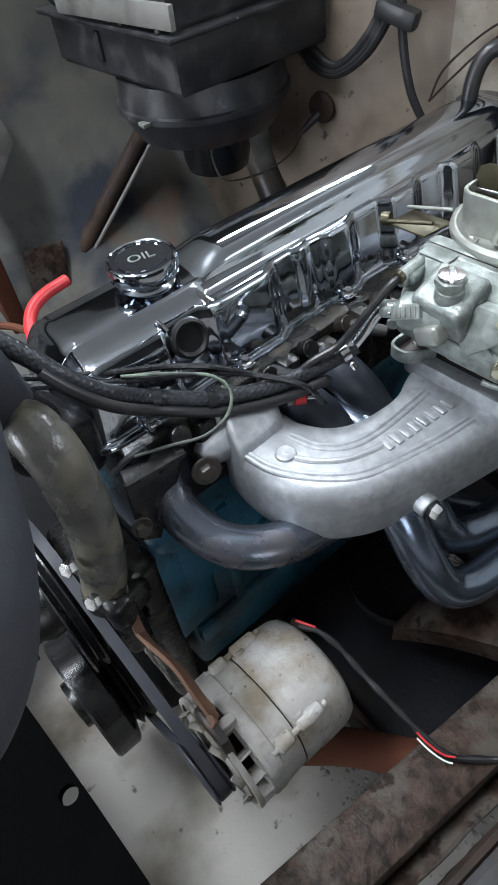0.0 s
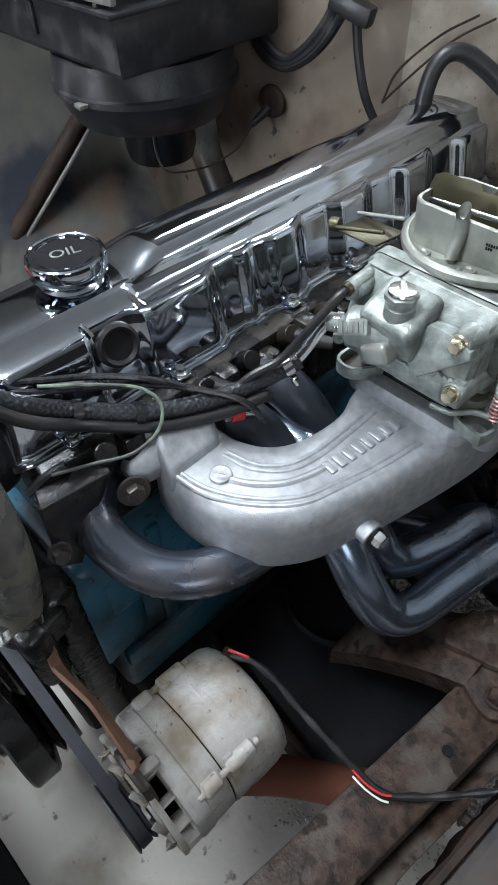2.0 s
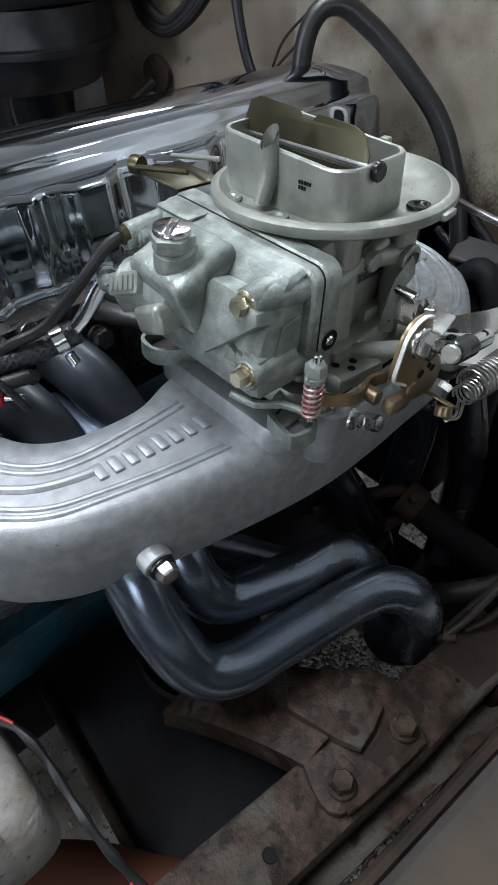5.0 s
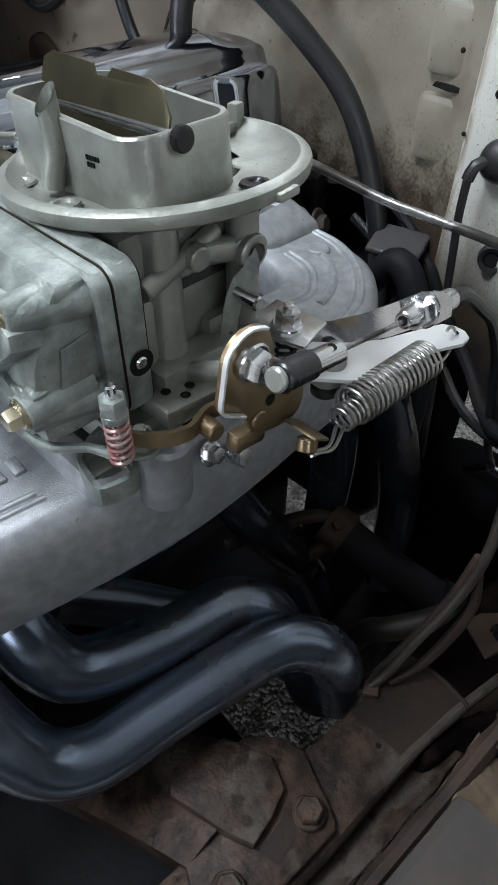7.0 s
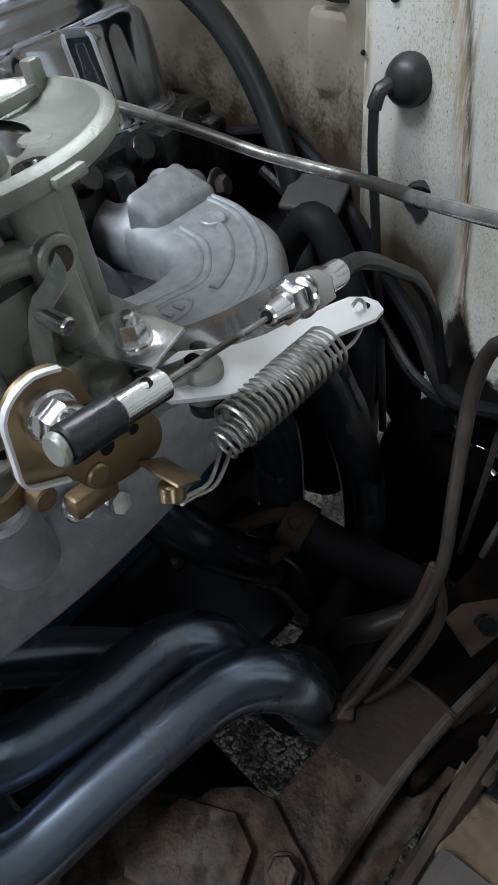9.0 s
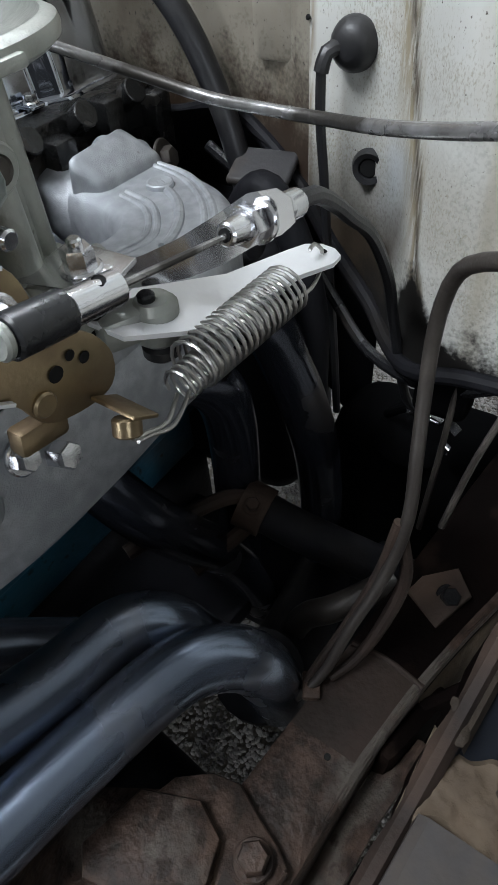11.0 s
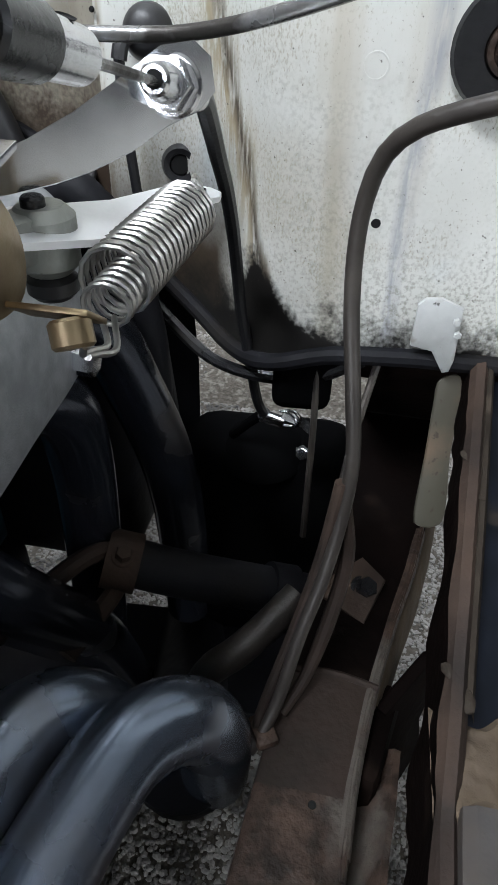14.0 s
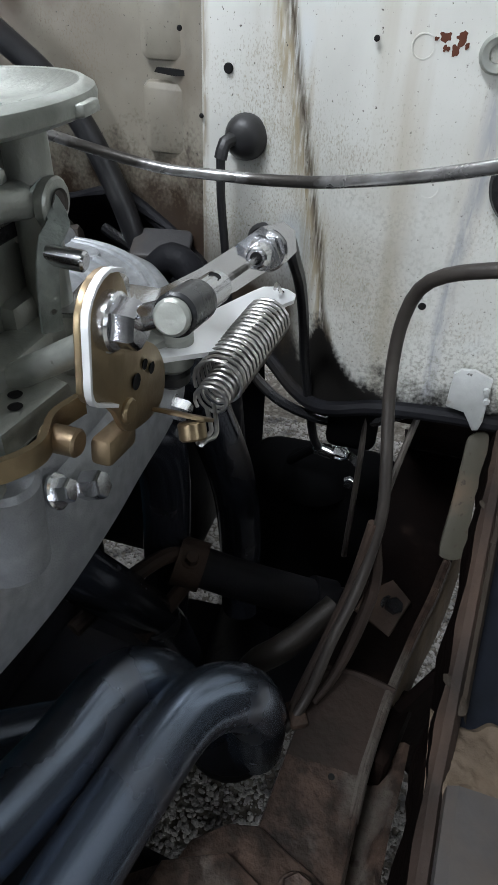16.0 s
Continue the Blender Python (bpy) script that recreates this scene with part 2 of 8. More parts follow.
WHITE_PAINT = mat("stained_white_paint", (0.62, 0.62, 0.58), 0.48, 0.0, (0.52, 0.52, 0.48), 18.0, 0.6, (0.36, 0.33, 0.26), 7.0, (0.52, 0.80), bump=0.12, bump_scale=60.0,
                  speck=(0.075, 0.062, 0.050), speck_scale=380.0, speck_edge=(0.685, 0.75), streak=(0.36, 0.31, 0.22), streak_edge=(0.56, 0.85),
                  bands=((-0.0985, 0.016, (0.32, 0.265, 0.17), 0.27), (-0.1045, 0.0060, (0.05, 0.036, 0.022), 0.27), (-0.205, 0.0070, (0.34, 0.345, 0.36), 0.0), (-0.012, 0.004, (0.30, 0.26, 0.20), 0.0)),
                  fleck=(0.37, 0.35, 0.285), grime=((-0.1187, 0.580), 0.93, (0.012, 0.011, 0.010)), grime_shade_line=(0.546, 15.0))
BEIGE_PAINT = mat("greasy_beige_paint", (0.220, 0.180, 0.138), 0.5, 0.0, (0.15, 0.12, 0.092), 14.0, 0.6, (0.075, 0.048, 0.033), 8.5, (0.48, 0.70), bump=0.18, bump_scale=70.0,
                  speck=(0.045, 0.035, 0.03), speck_scale=60.0, speck_edge=(0.66, 0.71))
TAN_MUD = mat("tan_dried_mud", (0.115, 0.087, 0.060), 0.9, 0.0, (0.06, 0.045, 0.033), 40.0, 0.6, (0.09, 0.064, 0.045), 30.0, (0.55, 0.68), spec=0.15, bump=0.8, bump_scale=120.0)
GREY_PAINT = mat("dirty_grey_white_paint", (0.26, 0.24, 0.195), 0.5, 0.0, (0.15, 0.13, 0.10), 16.0, 0.5, (0.075, 0.050, 0.033), 10.0, (0.47, 0.66), bump=0.15, bump_scale=70.0,
                 speck=(0.05, 0.042, 0.035), speck_scale=320.0, speck_edge=(0.68, 0.74), streak=(0.20, 0.16, 0.11), streak_edge=(0.54, 0.8), fleck=(0.15, 0.12, 0.085),
                 grime=((-0.30, 0.60), 0.93, (0.030, 0.019, 0.012)), grime_shade_line=(0.655, 8.0))
STRAP_PAINT = mat("stained_pale_strap", (0.060, 0.056, 0.042), 0.55, 0.0, (0.07, 0.064, 0.05), 30.0, 0.5, (0.11, 0.08, 0.055), 26.0, (0.5, 0.68), spec=0.15, bump=0.2, bump_scale=90.0,
                  speck=(0.05, 0.04, 0.03), speck_scale=150.0, speck_edge=(0.64, 0.70))
FENDER = mat("overspray_fender_paint", (0.17, 0.165, 0.14), 0.6, 0.0, (0.075, 0.078, 0.078), 9.0, 0.4, (0.030, 0.035, 0.050), 6.5, (0.48, 0.62), bump=0.2, bump_scale=60.0,
             speck=(0.15, 0.095, 0.068), speck_scale=11.0, speck_edge=(0.57, 0.72))
TAB_PAINT = mat("torn_pale_tab_paint", (0.46, 0.47, 0.46), 0.5, 0.0, (0.34, 0.345, 0.33), 60.0, 0.5, (0.20, 0.17, 0.13), 40.0, (0.60, 0.72), bump=0.4, bump_scale=160.0,
                speck=(0.05, 0.045, 0.04), speck_scale=150.0, speck_edge=(0.70, 0.76))
BRACE_PAINT = mat("faded_brace_paint", (0.21, 0.205, 0.19), 0.6, 0.0, (0.12, 0.115, 0.105), 20.0, 0.6, (0.06, 0.055, 0.05), 12.0, (0.5, 0.7), bump=0.2, bump_scale=80.0)
GREY_SHEET = mat("worn_grey_sheet", (0.062, 0.061, 0.062), 0.50, 0.0, (0.030, 0.029, 0.030), 24.0, 0.6, (0.085, 0.065, 0.048), 9.0, (0.52, 0.7), spec=0.15, bump=0.25, bump_scale=120.0)
DARK_BLUE = mat("worn_dark_blue_sheet", (0.0065, 0.0080, 0.0125), 0.6, 0.0, (0.003, 0.004, 0.006), 60.0, 0.35, (0.040, 0.032, 0.025), 26.0, (0.62, 0.74), bump=0.2, bump_scale=120.0, spec=0.1)
MUD = mat("dried_mud_rust", (0.036, 0.028, 0.021), 0.85, 0.0, (0.022, 0.017, 0.013), 46.0, 0.35, (0.085, 0.066, 0.050), 30.0, (0.56, 0.72), spec=0.15, bump=0.8, bump_scale=110.0)
CONCRETE = mat("concrete", (0.46, 0.44, 0.395), 0.85, 0.0, (0.40, 0.385, 0.35), 7.0, 0.6, (0.17, 0.145, 0.115), 5.5, (0.50, 0.68), bump=0.3, bump_scale=90.0,
               speck=(0.14, 0.12, 0.10), speck_scale=45.0, speck_edge=(0.66, 0.74))
# matt black; on the parts deep below it carries their shade
BLACK_MATT = mat("matt_black", (0.012, 0.0122, 0.0145), 0.70, 0.0, (0.007, 0.007, 0.0085), 40.0, 0.5, (0.014, 0.012, 0.010), 14.0, (0.55, 0.78), bump=0.3, bump_scale=120.0, spec=0.12)
SOIL = mat("dark_soil", (0.14, 0.125, 0.105), 0.9, 0.0, (0.06, 0.052, 0.043), 160.0, 0.4, (0.22, 0.205, 0.18), 90.0, (0.5, 0.65), bump=0.6, bump_scale=200.0, spec=0.15)
STONE = mat("gravel_stone", (0.38, 0.36, 0.33), 0.8, 0.0, (0.22, 0.21, 0.20), 60.0, 0.7, (0.10, 0.095, 0.09), 18.0, (0.5, 0.6), bump=0.3, bump_scale=200.0)
# walls out of view, kept near black so the chrome mirrors dark
PLASTER = mat("near_black_plaster", (0.035, 0.035, 0.036), 0.8, 0.0, (0.024, 0.024, 0.025), 4.0, 0.6, bump=0.2, bump_scale=30.0)
# two tones of an unseen ceiling, chosen for what the chrome mirrors
CEIL_PALE = mat("pale_reflecting_ceiling", (0.62, 0.62, 0.60), 0.8, 0.0, (0.50, 0.50, 0.48), 5.0, 0.6, bump=0.2, bump_scale=20.0)
CEIL = mat("dark_reflecting_ceiling", (0.11, 0.105, 0.098), 0.8, 0.0, (0.07, 0.066, 0.06), 5.0, 0.6, bump=0.2, bump_scale=20.0)
RED_WIRE = mat("red_cable", (0.62, 0.035, 0.04), 0.4, 0.0, None, 60.0, 0.4, bump=0.05)
GREY_WIRE = mat("grey_cable", (0.42, 0.43, 0.42), 0.45, 0.0, (0.30, 0.30, 0.29), 60.0, 0.5, (0.12, 0.12, 0.115), 30.0, (0.5, 0.6), bump=0.1)
GREEN_WIRE = mat("pale_green_cable", (0.20, 0.26, 0.19), 0.45, 0.0, (0.10, 0.12, 0.10), 60.0, 0.4, (0.06, 0.065, 0.06), 24.0, (0.45, 0.55), bump=0.05)
SHEATH = mat("steel_cable_sheath", (0.42, 0.42, 0.42), 0.35, 0.7, (0.20, 0.19, 0.18), 90.0, 0.5, (0.06, 0.055, 0.05), 26.0, (0.5, 0.6), bump=0.2, bump_scale=300.0)
LINE_STEEL = mat("dusty_steel_line", (0.042, 0.036, 0.031), 0.55, 0.2, (0.030, 0.025, 0.022), 50.0, 0.4, (0.085, 0.073, 0.062), 26.0, (0.54, 0.74), bump=0.2, bump_scale=250.0)
# red-brown rust with the shade of the rear depth put into it
SHADED_RUST = mat("shaded_red_brown_steel", (0.0050, 0.0031, 0.0027), 0.85, 0.0, (0.0024, 0.0017, 0.0015), 24.0, 0.4, (0.017, 0.011, 0.0085), 20.0, (0.56, 0.72), bump=0.4, bump_scale=130.0, spec=0.02)
CLIP_WHITE = mat("white_plastic", (0.80, 0.82, 0.78), 0.4, 0.0, (0.72, 0.74, 0.70), 60.0, 0.5, bump=0.03)
# flat black for printed marks and for holes whose shade is painted
HOLE_AND_INK = mat("hole_and_ink_black", (0.014, 0.014, 0.014), 0.8, 0.0, None, 60.0, 0.4, bump=0.0, spec=0.1)
SPRING_STEEL = mat("drawn_spring_wire", (0.50, 0.49, 0.47), 0.36, 1.0, (0.38, 0.37, 0.35), 90.0, 0.5, bump=0.03, bump_scale=400.0)
# near black: deep shade put into the colour; also the black radiator support
SHADE_BLACK = mat("shade_black", (0.0026, 0.0026, 0.0028), 0.90, 0.0, (0.0016, 0.0016, 0.0018), 30.0, 0.5, bump=0.3, bump_scale=90.0, spec=0.02)
RED_SPRING = mat("red_wire_spring", (0.40, 0.07, 0.07), 0.35, 0.5, (0.5, 0.42, 0.40), 120.0, 0.5, bump=0.0)
PLUG_TIN = mat("yellowed_bolt", (0.60, 0.56, 0.42), 0.3, 0.9, (0.42, 0.38, 0.27), 60.0, 0.5, bump=0.05)

# ---- mesh helpers ----


def vec(*a):
    return Vector(a)


def linked(name, bm, material, parent=None, label="", smooth=True, angle=35):
    """Links a bmesh as one mesh object."""
    bmesh.ops.recalc_face_normals(bm, faces=bm.faces)
    me = bpy.data.meshes.new(name)
    bm.to_mesh(me)
    bm.free()
    if smooth:
        me.shade_smooth()
        me.set_sharp_from_angle(angle=radians(angle))
    me.materials.append(material)
    ob = new(name, me)
    if parent is not None:
        ob.parent = parent
        ob.matrix_parent_inverse = parent.matrix_basis.inverted()
    if label:
        ob["label"] = label
    return ob


def part(name, bm, material, parent, label="", **kw):
    return linked(name, bm, material, parent, label, **kw)


def thing(name, base, label, category, group="", kind=""):
    e = new(name)
    e.empty_display_size = 0.02
    e.matrix_basis = Matrix.Translation(base)
    return tagged(e, label, category, group, kind)


def spline(points, step=0.006, closed=False):
    """Points along a smooth curve through the given ones."""
    p = [Vector(q) for q in points]
    n = len(p)
    out = []
    for i in range(n if closed else n - 1):
        if closed:
            a, b, c, d = p[i - 1], p[i], p[(i + 1) % n], p[(i + 2) % n]
        else:
            b, c = p[i], p[i + 1]
            a = p[i - 1] if i else b * 2 - c
            d = p[i + 2] if i + 2 < n else c * 2 - b
        k = max(2, int((c - b).length / step))
        for j in range(k):
            t = j / k
            out.append(0.5 * (2 * b + (c - a) * t + (2 * a - 5 * b + 4 * c - d) * t * t + (3 * b - a - 3 * c + d) * t ** 3))
    if not closed:
        out.append(p[-1])
    return out


def weave_step(path):
    return (path[1] - path[0]).length


def sweep(bm, path, radius, seg=14, capped=True, weave=0.0, pitch=0.009):
    """A round tube along a list of points; radius is a number or a function of the share of the way."""
    rings = []
    n = len(path)
    tan = [(path[min(i + 1, n - 1)] - path[max(i - 1, 0)]).normalized() for i in range(n)]
    side = tan[0].orthogonal().normalized()
    for i, q in enumerate(path):
        side = (side - tan[i] * side.dot(tan[i])).normalized()
        up = tan[i].cross(side)
        r = radius(i / (n - 1)) if callable(radius) else radius
        ring = []
        for k in range(seg):
            a = 2 * math.pi * k / seg
            # two crossing sets of strands
            p = 2 * math.pi * i * weave_step(path) / pitch
            w = r + weave * max(math.sin(9 * a + p), math.sin(9 * a - p)) if weave else r
            ring.append(bm.verts.new(q + side * (w * math.cos(a)) + up * (w * math.sin(a))))
        rings.append(ring)
    for a, b in zip(rings, rings[1:]):
        for k in range(seg):
            bm.faces.new((a[k], a[(k + 1) % seg], b[(k + 1) % seg], b[k]))
    if capped:
        bm.faces.new(rings[0])
        bm.faces.new(rings[-1][::-1])
    return bm


def tube(points, radius, seg=14, step=0.006, **kw):
    return sweep(bmesh.new(), spline(points, step), radius, seg, **kw)


def lathe(profile, centre, axis=(0, 0, 1), seg=32, bm=None):
    """Turns (radius, height) pairs about an axis; ends with radius 0 close."""
    bm = bm or bmesh.new()
    ax = Vector(axis).normalized()
    u = ax.orthogonal().normalized()
    v = ax.cross(u)
    c = Vector(centre)
    rings = []
    for r, h in profile:
        if r < 1e-6:
            rings.append([bm.verts.new(c + ax * h)])
        else:
            rings.append([bm.verts.new(c + ax * h + u * (r * math.cos(a)) + v * (r * math.sin(a))) for a in (2 * math.pi * k / seg for k in range(seg))])
    for a, b in zip(rings, rings[1:]):
        for k in range(seg):
            j = (k + 1) % seg
            if len(a) == 1 and len(b) == 1:
                continue
            if len(a) == 1:
                bm.faces.new((a[0], b[j], b[k]))
            elif len(b) == 1:
                bm.faces.new((a[k], a[j], b[0]))
            else:
                bm.faces.new((a[k], a[j], b[j], b[k]))
    return bm


def rod(p0, p1, r, r1=None, seg=20, soft=0.0008, bm=None):
    """A cylinder or cone with softened rims between two points."""
    p0, p1 = Vector(p0), Vector(p1)
    h = (p1 - p0).length
    r1 = r if r1 is None else r1
    s = min(soft, r * 0.4, r1 * 0.4 + 1e-5, h * 0.3)
    return lathe([(0, 0), (r - s, 0), (r, s), (r1, h - s), (r1 - s, h), (0, h)], p0, p1 - p0, seg, bm)


def block(centre, size, turn=(0, 0, 0), soft=0.002, seg=2, bm=None):
    """A box with rounded edges."""
    bm = bm or bmesh.new()
    made = bmesh.ops.create_cube(bm, size=1.0)["verts"]
    bmesh.ops.scale(bm, verts=made, vec=size)
    if soft:
        edges = list({e for v in made for e in v.link_edges})
        r = bmesh.ops.bevel(bm, geom=edges, offset=soft, segments=seg, affect="EDGES", profile=0.5)
        made = list({v for f in r["faces"] for v in f.verts} | {v for v in made if v.is_valid})
    bmesh.ops.transform(bm, matrix=pose(*centre, *turn), verts=made)
    return bm


def smooth_closed(points, step=0.005):
    return [Vector((p[0], p[1], 0)) for p in spline([(x, y, 0) for x, y in points], step, True)]


def inset_line(line, d):
    """A closed plan line, moved inwards by d (it runs counter-clockwise)."""
    out = []
    n = len(line)
    for i, p in enumerate(line):
        t = (line[(i + 1) % n] - line[i - 1]).normalized()
        out.append(p + Vector((-t.y, t.x, 0)) * d)
    return out


def stacked(line, steps, m=None, bm=None):
    """A solid from a closed plan line: steps of (inset, height) from the bottom up. Inset may be a function of the point."""
    bm = bm or bmesh.new()
    rings = []
    for d, z in steps:
        ring = inset_line(line, d) if d else line
        rings.append([bm.verts.new((m @ Vector((p.x, p.y, z))) if m else Vector((p.x, p.y, z))) for p in ring])
    n = len(line)
    for a, b in zip(rings, rings[1:]):
        for k in range(n):
            bm.faces.new((a[k], a[(k + 1) % n], b[(k + 1) % n], b[k]))
    bm.faces.new(rings[0][::-1])
    bm.faces.new(rings[-1])
    return bm


def area_sign(line):
    return sum(a.x * b.y - b.x * a.y for a, b in zip(line, line[1:] + line[:1]))


def plate(outline, z0, z1, soft=0.002, m=None, bm=None, smooth_step=None):
    """A flat plate of any plan outline with softened top and bottom rims."""
    line = smooth_closed(outline, smooth_step) if smooth_step else [Vector((x, y, 0)) for x, y in outline]
    if area_sign(line) < 0:
        line = line[::-1]
    s = min(soft, (z1 - z0) * 0.45)
    return stacked(line, [(s, z0), (0, z0 + s), (0, z1 - s), (s * 0.3, z1 - s * 0.3), (s, z1)] if s else [(0, z0), (0, z1)], m, bm)


def round_rect(x0, y0, x1, y1, r, k=5):
    out = []
    for cx, cy, a0 in ((x1 - r, y0 + r, -90), (x1 - r, y1 - r, 0), (x0 + r, y1 - r, 90), (x0 + r, y0 + r, 180)):
        out += [(cx + r * math.cos(radians(a0 + 90 * i / k)), cy + r * math.sin(radians(a0 + 90 * i / k))) for i in range(k + 1)]
    return out


def axes(origin, z, x=(1, 0, 0)):
    """A pose whose z axis runs along z, with x near the x given."""
    z = Vector(z).normalized()
    x = Vector(x)
    x = (x - z * x.dot(z))
    x = x.normalized() if x.length > 1e-4 else z.orthogonal().normalized()
    m = Matrix((x, z.cross(x), z)).transposed().to_4x4()
    m.translation = Vector(origin)
    return m


def hex_head(bm, at, axis, across, height, turn=0.0, dome=0.15):
    """A hexagon head with chamfered corners."""
    m = axes(at, axis) @ pose(0, 0, 0, 0, 0, turn)
    r = across / math.sqrt(3)
    rings = []
    for rr, h in ((r, 0), (r, height * 0.8), (r * 0.86, height), (r * 0.4, height * 1.02)):
        rings.append([bm.verts.new(m @ Vector((rr * math.cos(a), rr * math.sin(a), h))) for a in (math.pi / 3 * k for k in range(6))])
    for a, b in zip(rings, rings[1:]):
        for k in range(6):
            bm.faces.new((a[k], a[(k + 1) % 6], b[(k + 1) % 6], b[k]))
    bm.faces.new(rings[0][::-1])
    bm.faces.new(rings[-1])
    return bm


def bolt(parent, at, axis, across, material=None, washer=0.0, length=0.006, turn=10.0, name="bolt", label="", stud=0.0):
    """A hexagon bolt, with its washer under it, as a part."""
    a = Vector(axis).normalized()
    p = Vector(at)
    bm = bmesh.new()
    hex_head(bm, p + a * 0.0016, a, across, length, turn)
    if stud:
        rod(p + a * length, p + a * (length + stud), across * 0.27, seg=12, bm=bm)
    head = part(name, bm, material or BRIGHT, parent, label)
    if washer:
        part("washer", rod(p - a * 0.001, p + a * 0.0018, washer, seg=24), material or BRIGHT, head)
    return head


def helix(p0, p1, radius, turns, wire, seg=6, per=14):
    p0, p1 = Vector(p0), Vector(p1)
    m = axes(p0, p1 - p0)
    h = (p1 - p0).length
    n = int(turns * per)
    return sweep(bmesh.new(), [m @ Vector((radius * math.cos(2 * math.pi * i / per), radius * math.sin(2 * math.pi * i / per), h * i / n)) for i in range(n + 1)], wire, seg)


def flat_bar(points, width, thick, across):
    """A flat bar along a smooth line; across names the side its width lies along."""
    bm = bmesh.new()
    path = spline(points, 0.004)
    rows = []
    for i, q in enumerate(path):
        t = (path[min(i + 1, len(path) - 1)] - path[max(i - 1, 0)]).normalized()
        w = (Vector(across) - t * Vector(across).dot(t)).normalized()
        h = t.cross(w) * thick / 2
        w = w * width / 2
        rows.append([bm.verts.new(q + o) for o in (-w - h * 0.6, -w * 0.94 - h, w * 0.94 - h, w - h * 0.6, w + h * 0.6, w * 0.94 + h, -w * 0.94 + h, -w + h * 0.6)])
    for a, b in zip(rows, rows[1:]):
        for k in range(8):
            bm.faces.new((a[k], a[(k + 1) % 8], b[(k + 1) % 8], b[k]))
    bm.faces.new(rows[0])
    bm.faces.new(rows[-1][::-1])
    return bm


def simple(name, bm, material, label, category, group="", kind="", **kw):
    return tagged(linked(name, bm, material, **kw), label, category, group, kind)

# ---- the garage ----


def wall_with_opening(name, along, at, lo, hi, z1, hole, t=0.15):
    """A wall across x or y at the place given, with one doorway (a, b, height)."""
    bm = bmesh.new()
    spans = [(lo, hi, 0, z1)] if not hole else [(lo, hole[0], 0, z1), (hole[1], hi, 0, z1), (hole[0], hole[1], hole[2], z1)]
    for a, b, c, d in spans:
        ctr, size = ((a + b) / 2, at, (c + d) / 2), (b - a, t, d - c)
        if along == "y":
            ctr, size = (at, (a + b) / 2, (c + d) / 2), (t, b - a, d - c)
        block(ctr, size, soft=0, bm=bm)
    return simple(name, bm, PLASTER, "plain near-black garage wall", "wall", kind="structure", smooth=False)


simple("floor", block((0, 0, -0.05), (9.0, 9.0, 0.1), soft=0), CONCRETE, "stained grey concrete garage floor with loose grit", "floor", kind="structure", smooth=False)
wall_with_opening("wall_south", "x", -4.1, -4.4, 4.4, 2.7, None)
wall_with_opening("wall_north", "x", 4.1, -4.4, 4.4, 2.7, None)
wall_with_opening("wall_west", "y", -4.1, -4.025, 4.025, 2.7, (0.8, 1.7, 2.35))
wall_with_opening("wall_east", "y", 4.1, -4.025, 4.025, 2.7, None)
# ceiling out of view, pale and dark parts laid out to shape chrome reflections
simple("ceiling", block((2.675, 2.45, 2.76), (3.45, 3.9, 0.1), soft=0), CEIL, "unseen dark ceiling, added for dark reflections in the chrome", "ceiling", kind="structure", smooth=False)
simple("pale_ceiling", block((-1.725, 2.45, 2.76), (5.35, 3.9, 0.1), soft=0), CEIL_PALE, "unseen pale ceiling, added for bright reflections in the chrome", "ceiling", kind="structure", smooth=False)
simple("pale_ceiling", block((0, -1.95, 2.76), (8.8, 4.9, 0.1), soft=0), CEIL_PALE, "unseen pale ceiling, added for bright reflections in the chrome", "ceiling", kind="structure", smooth=False)

# loose gravel under the car, on a bed of dark soil
simple("gravel_bed", plate([(0.03, -0.5), (0.6, -0.53), (1.75, -0.5), (1.78, 0.2), (1.7, 0.76), (0.3, 0.74), (0.06, 0.6), (0.015, 0.2), (0.04, -0.1)], 0.0, 0.004, 0.0, smooth_step=0.03), SOIL, "dark soil bed below the gravel", "soil", kind="structure")
rng = random.Random(4)
pts_, tris_ = [], []
ico = bmesh.new()
bmesh.ops.create_icosphere(ico, subdivisions=1, radius=1.0)
ico_v = [v.co.copy() for v in ico.verts]
ico_f = [[v.index for v in f.verts] for f in ico.faces]
ico.free()
for i in range(84000):
    x, y = (rng.uniform(-0.42, 1.0), rng.uniform(-0.50, 0.22)) if i < 62000 else (rng.uniform(0.05, 1.7), rng.uniform(0.10, 0.75))
    if x < 0.02 and rng.random() < 0.80 - 0.35 * x + 0.6 * min(1.0, max(0.0, -0.16 - x) / 0.1):
        continue
    s = rng.uniform(0.0013, 0.0038)
    turn = Euler((rng.uniform(0, 3), rng.uniform(0, 3), rng.uniform(0, 3))).to_matrix()
    k = Vector((rng.uniform(0.7, 1.3), rng.uniform(0.7, 1.3), rng.uniform(0.5, 0.9)))
    n0 = len(pts_)
    for v in ico_v:
        q = turn @ v * rng.uniform(0.85, 1.12)
        pts_.append((x + s * q.x * k.x, y + s * q.y * k.y, 0.003 + s * 0.45 + s * q.z * k.z))
    tris_ += [[n0 + j for j in f] for f in ico_f]
gme = bpy.data.meshes.new("gravel")
gme.from_pydata(pts_, [], tris_)
gme.materials.append(STONE)
tagged(new("gravel", gme), "loose pale and dark gravel scattered on the concrete floor", "gravel", kind="stuff")

# ---- the car's body round the engine ----


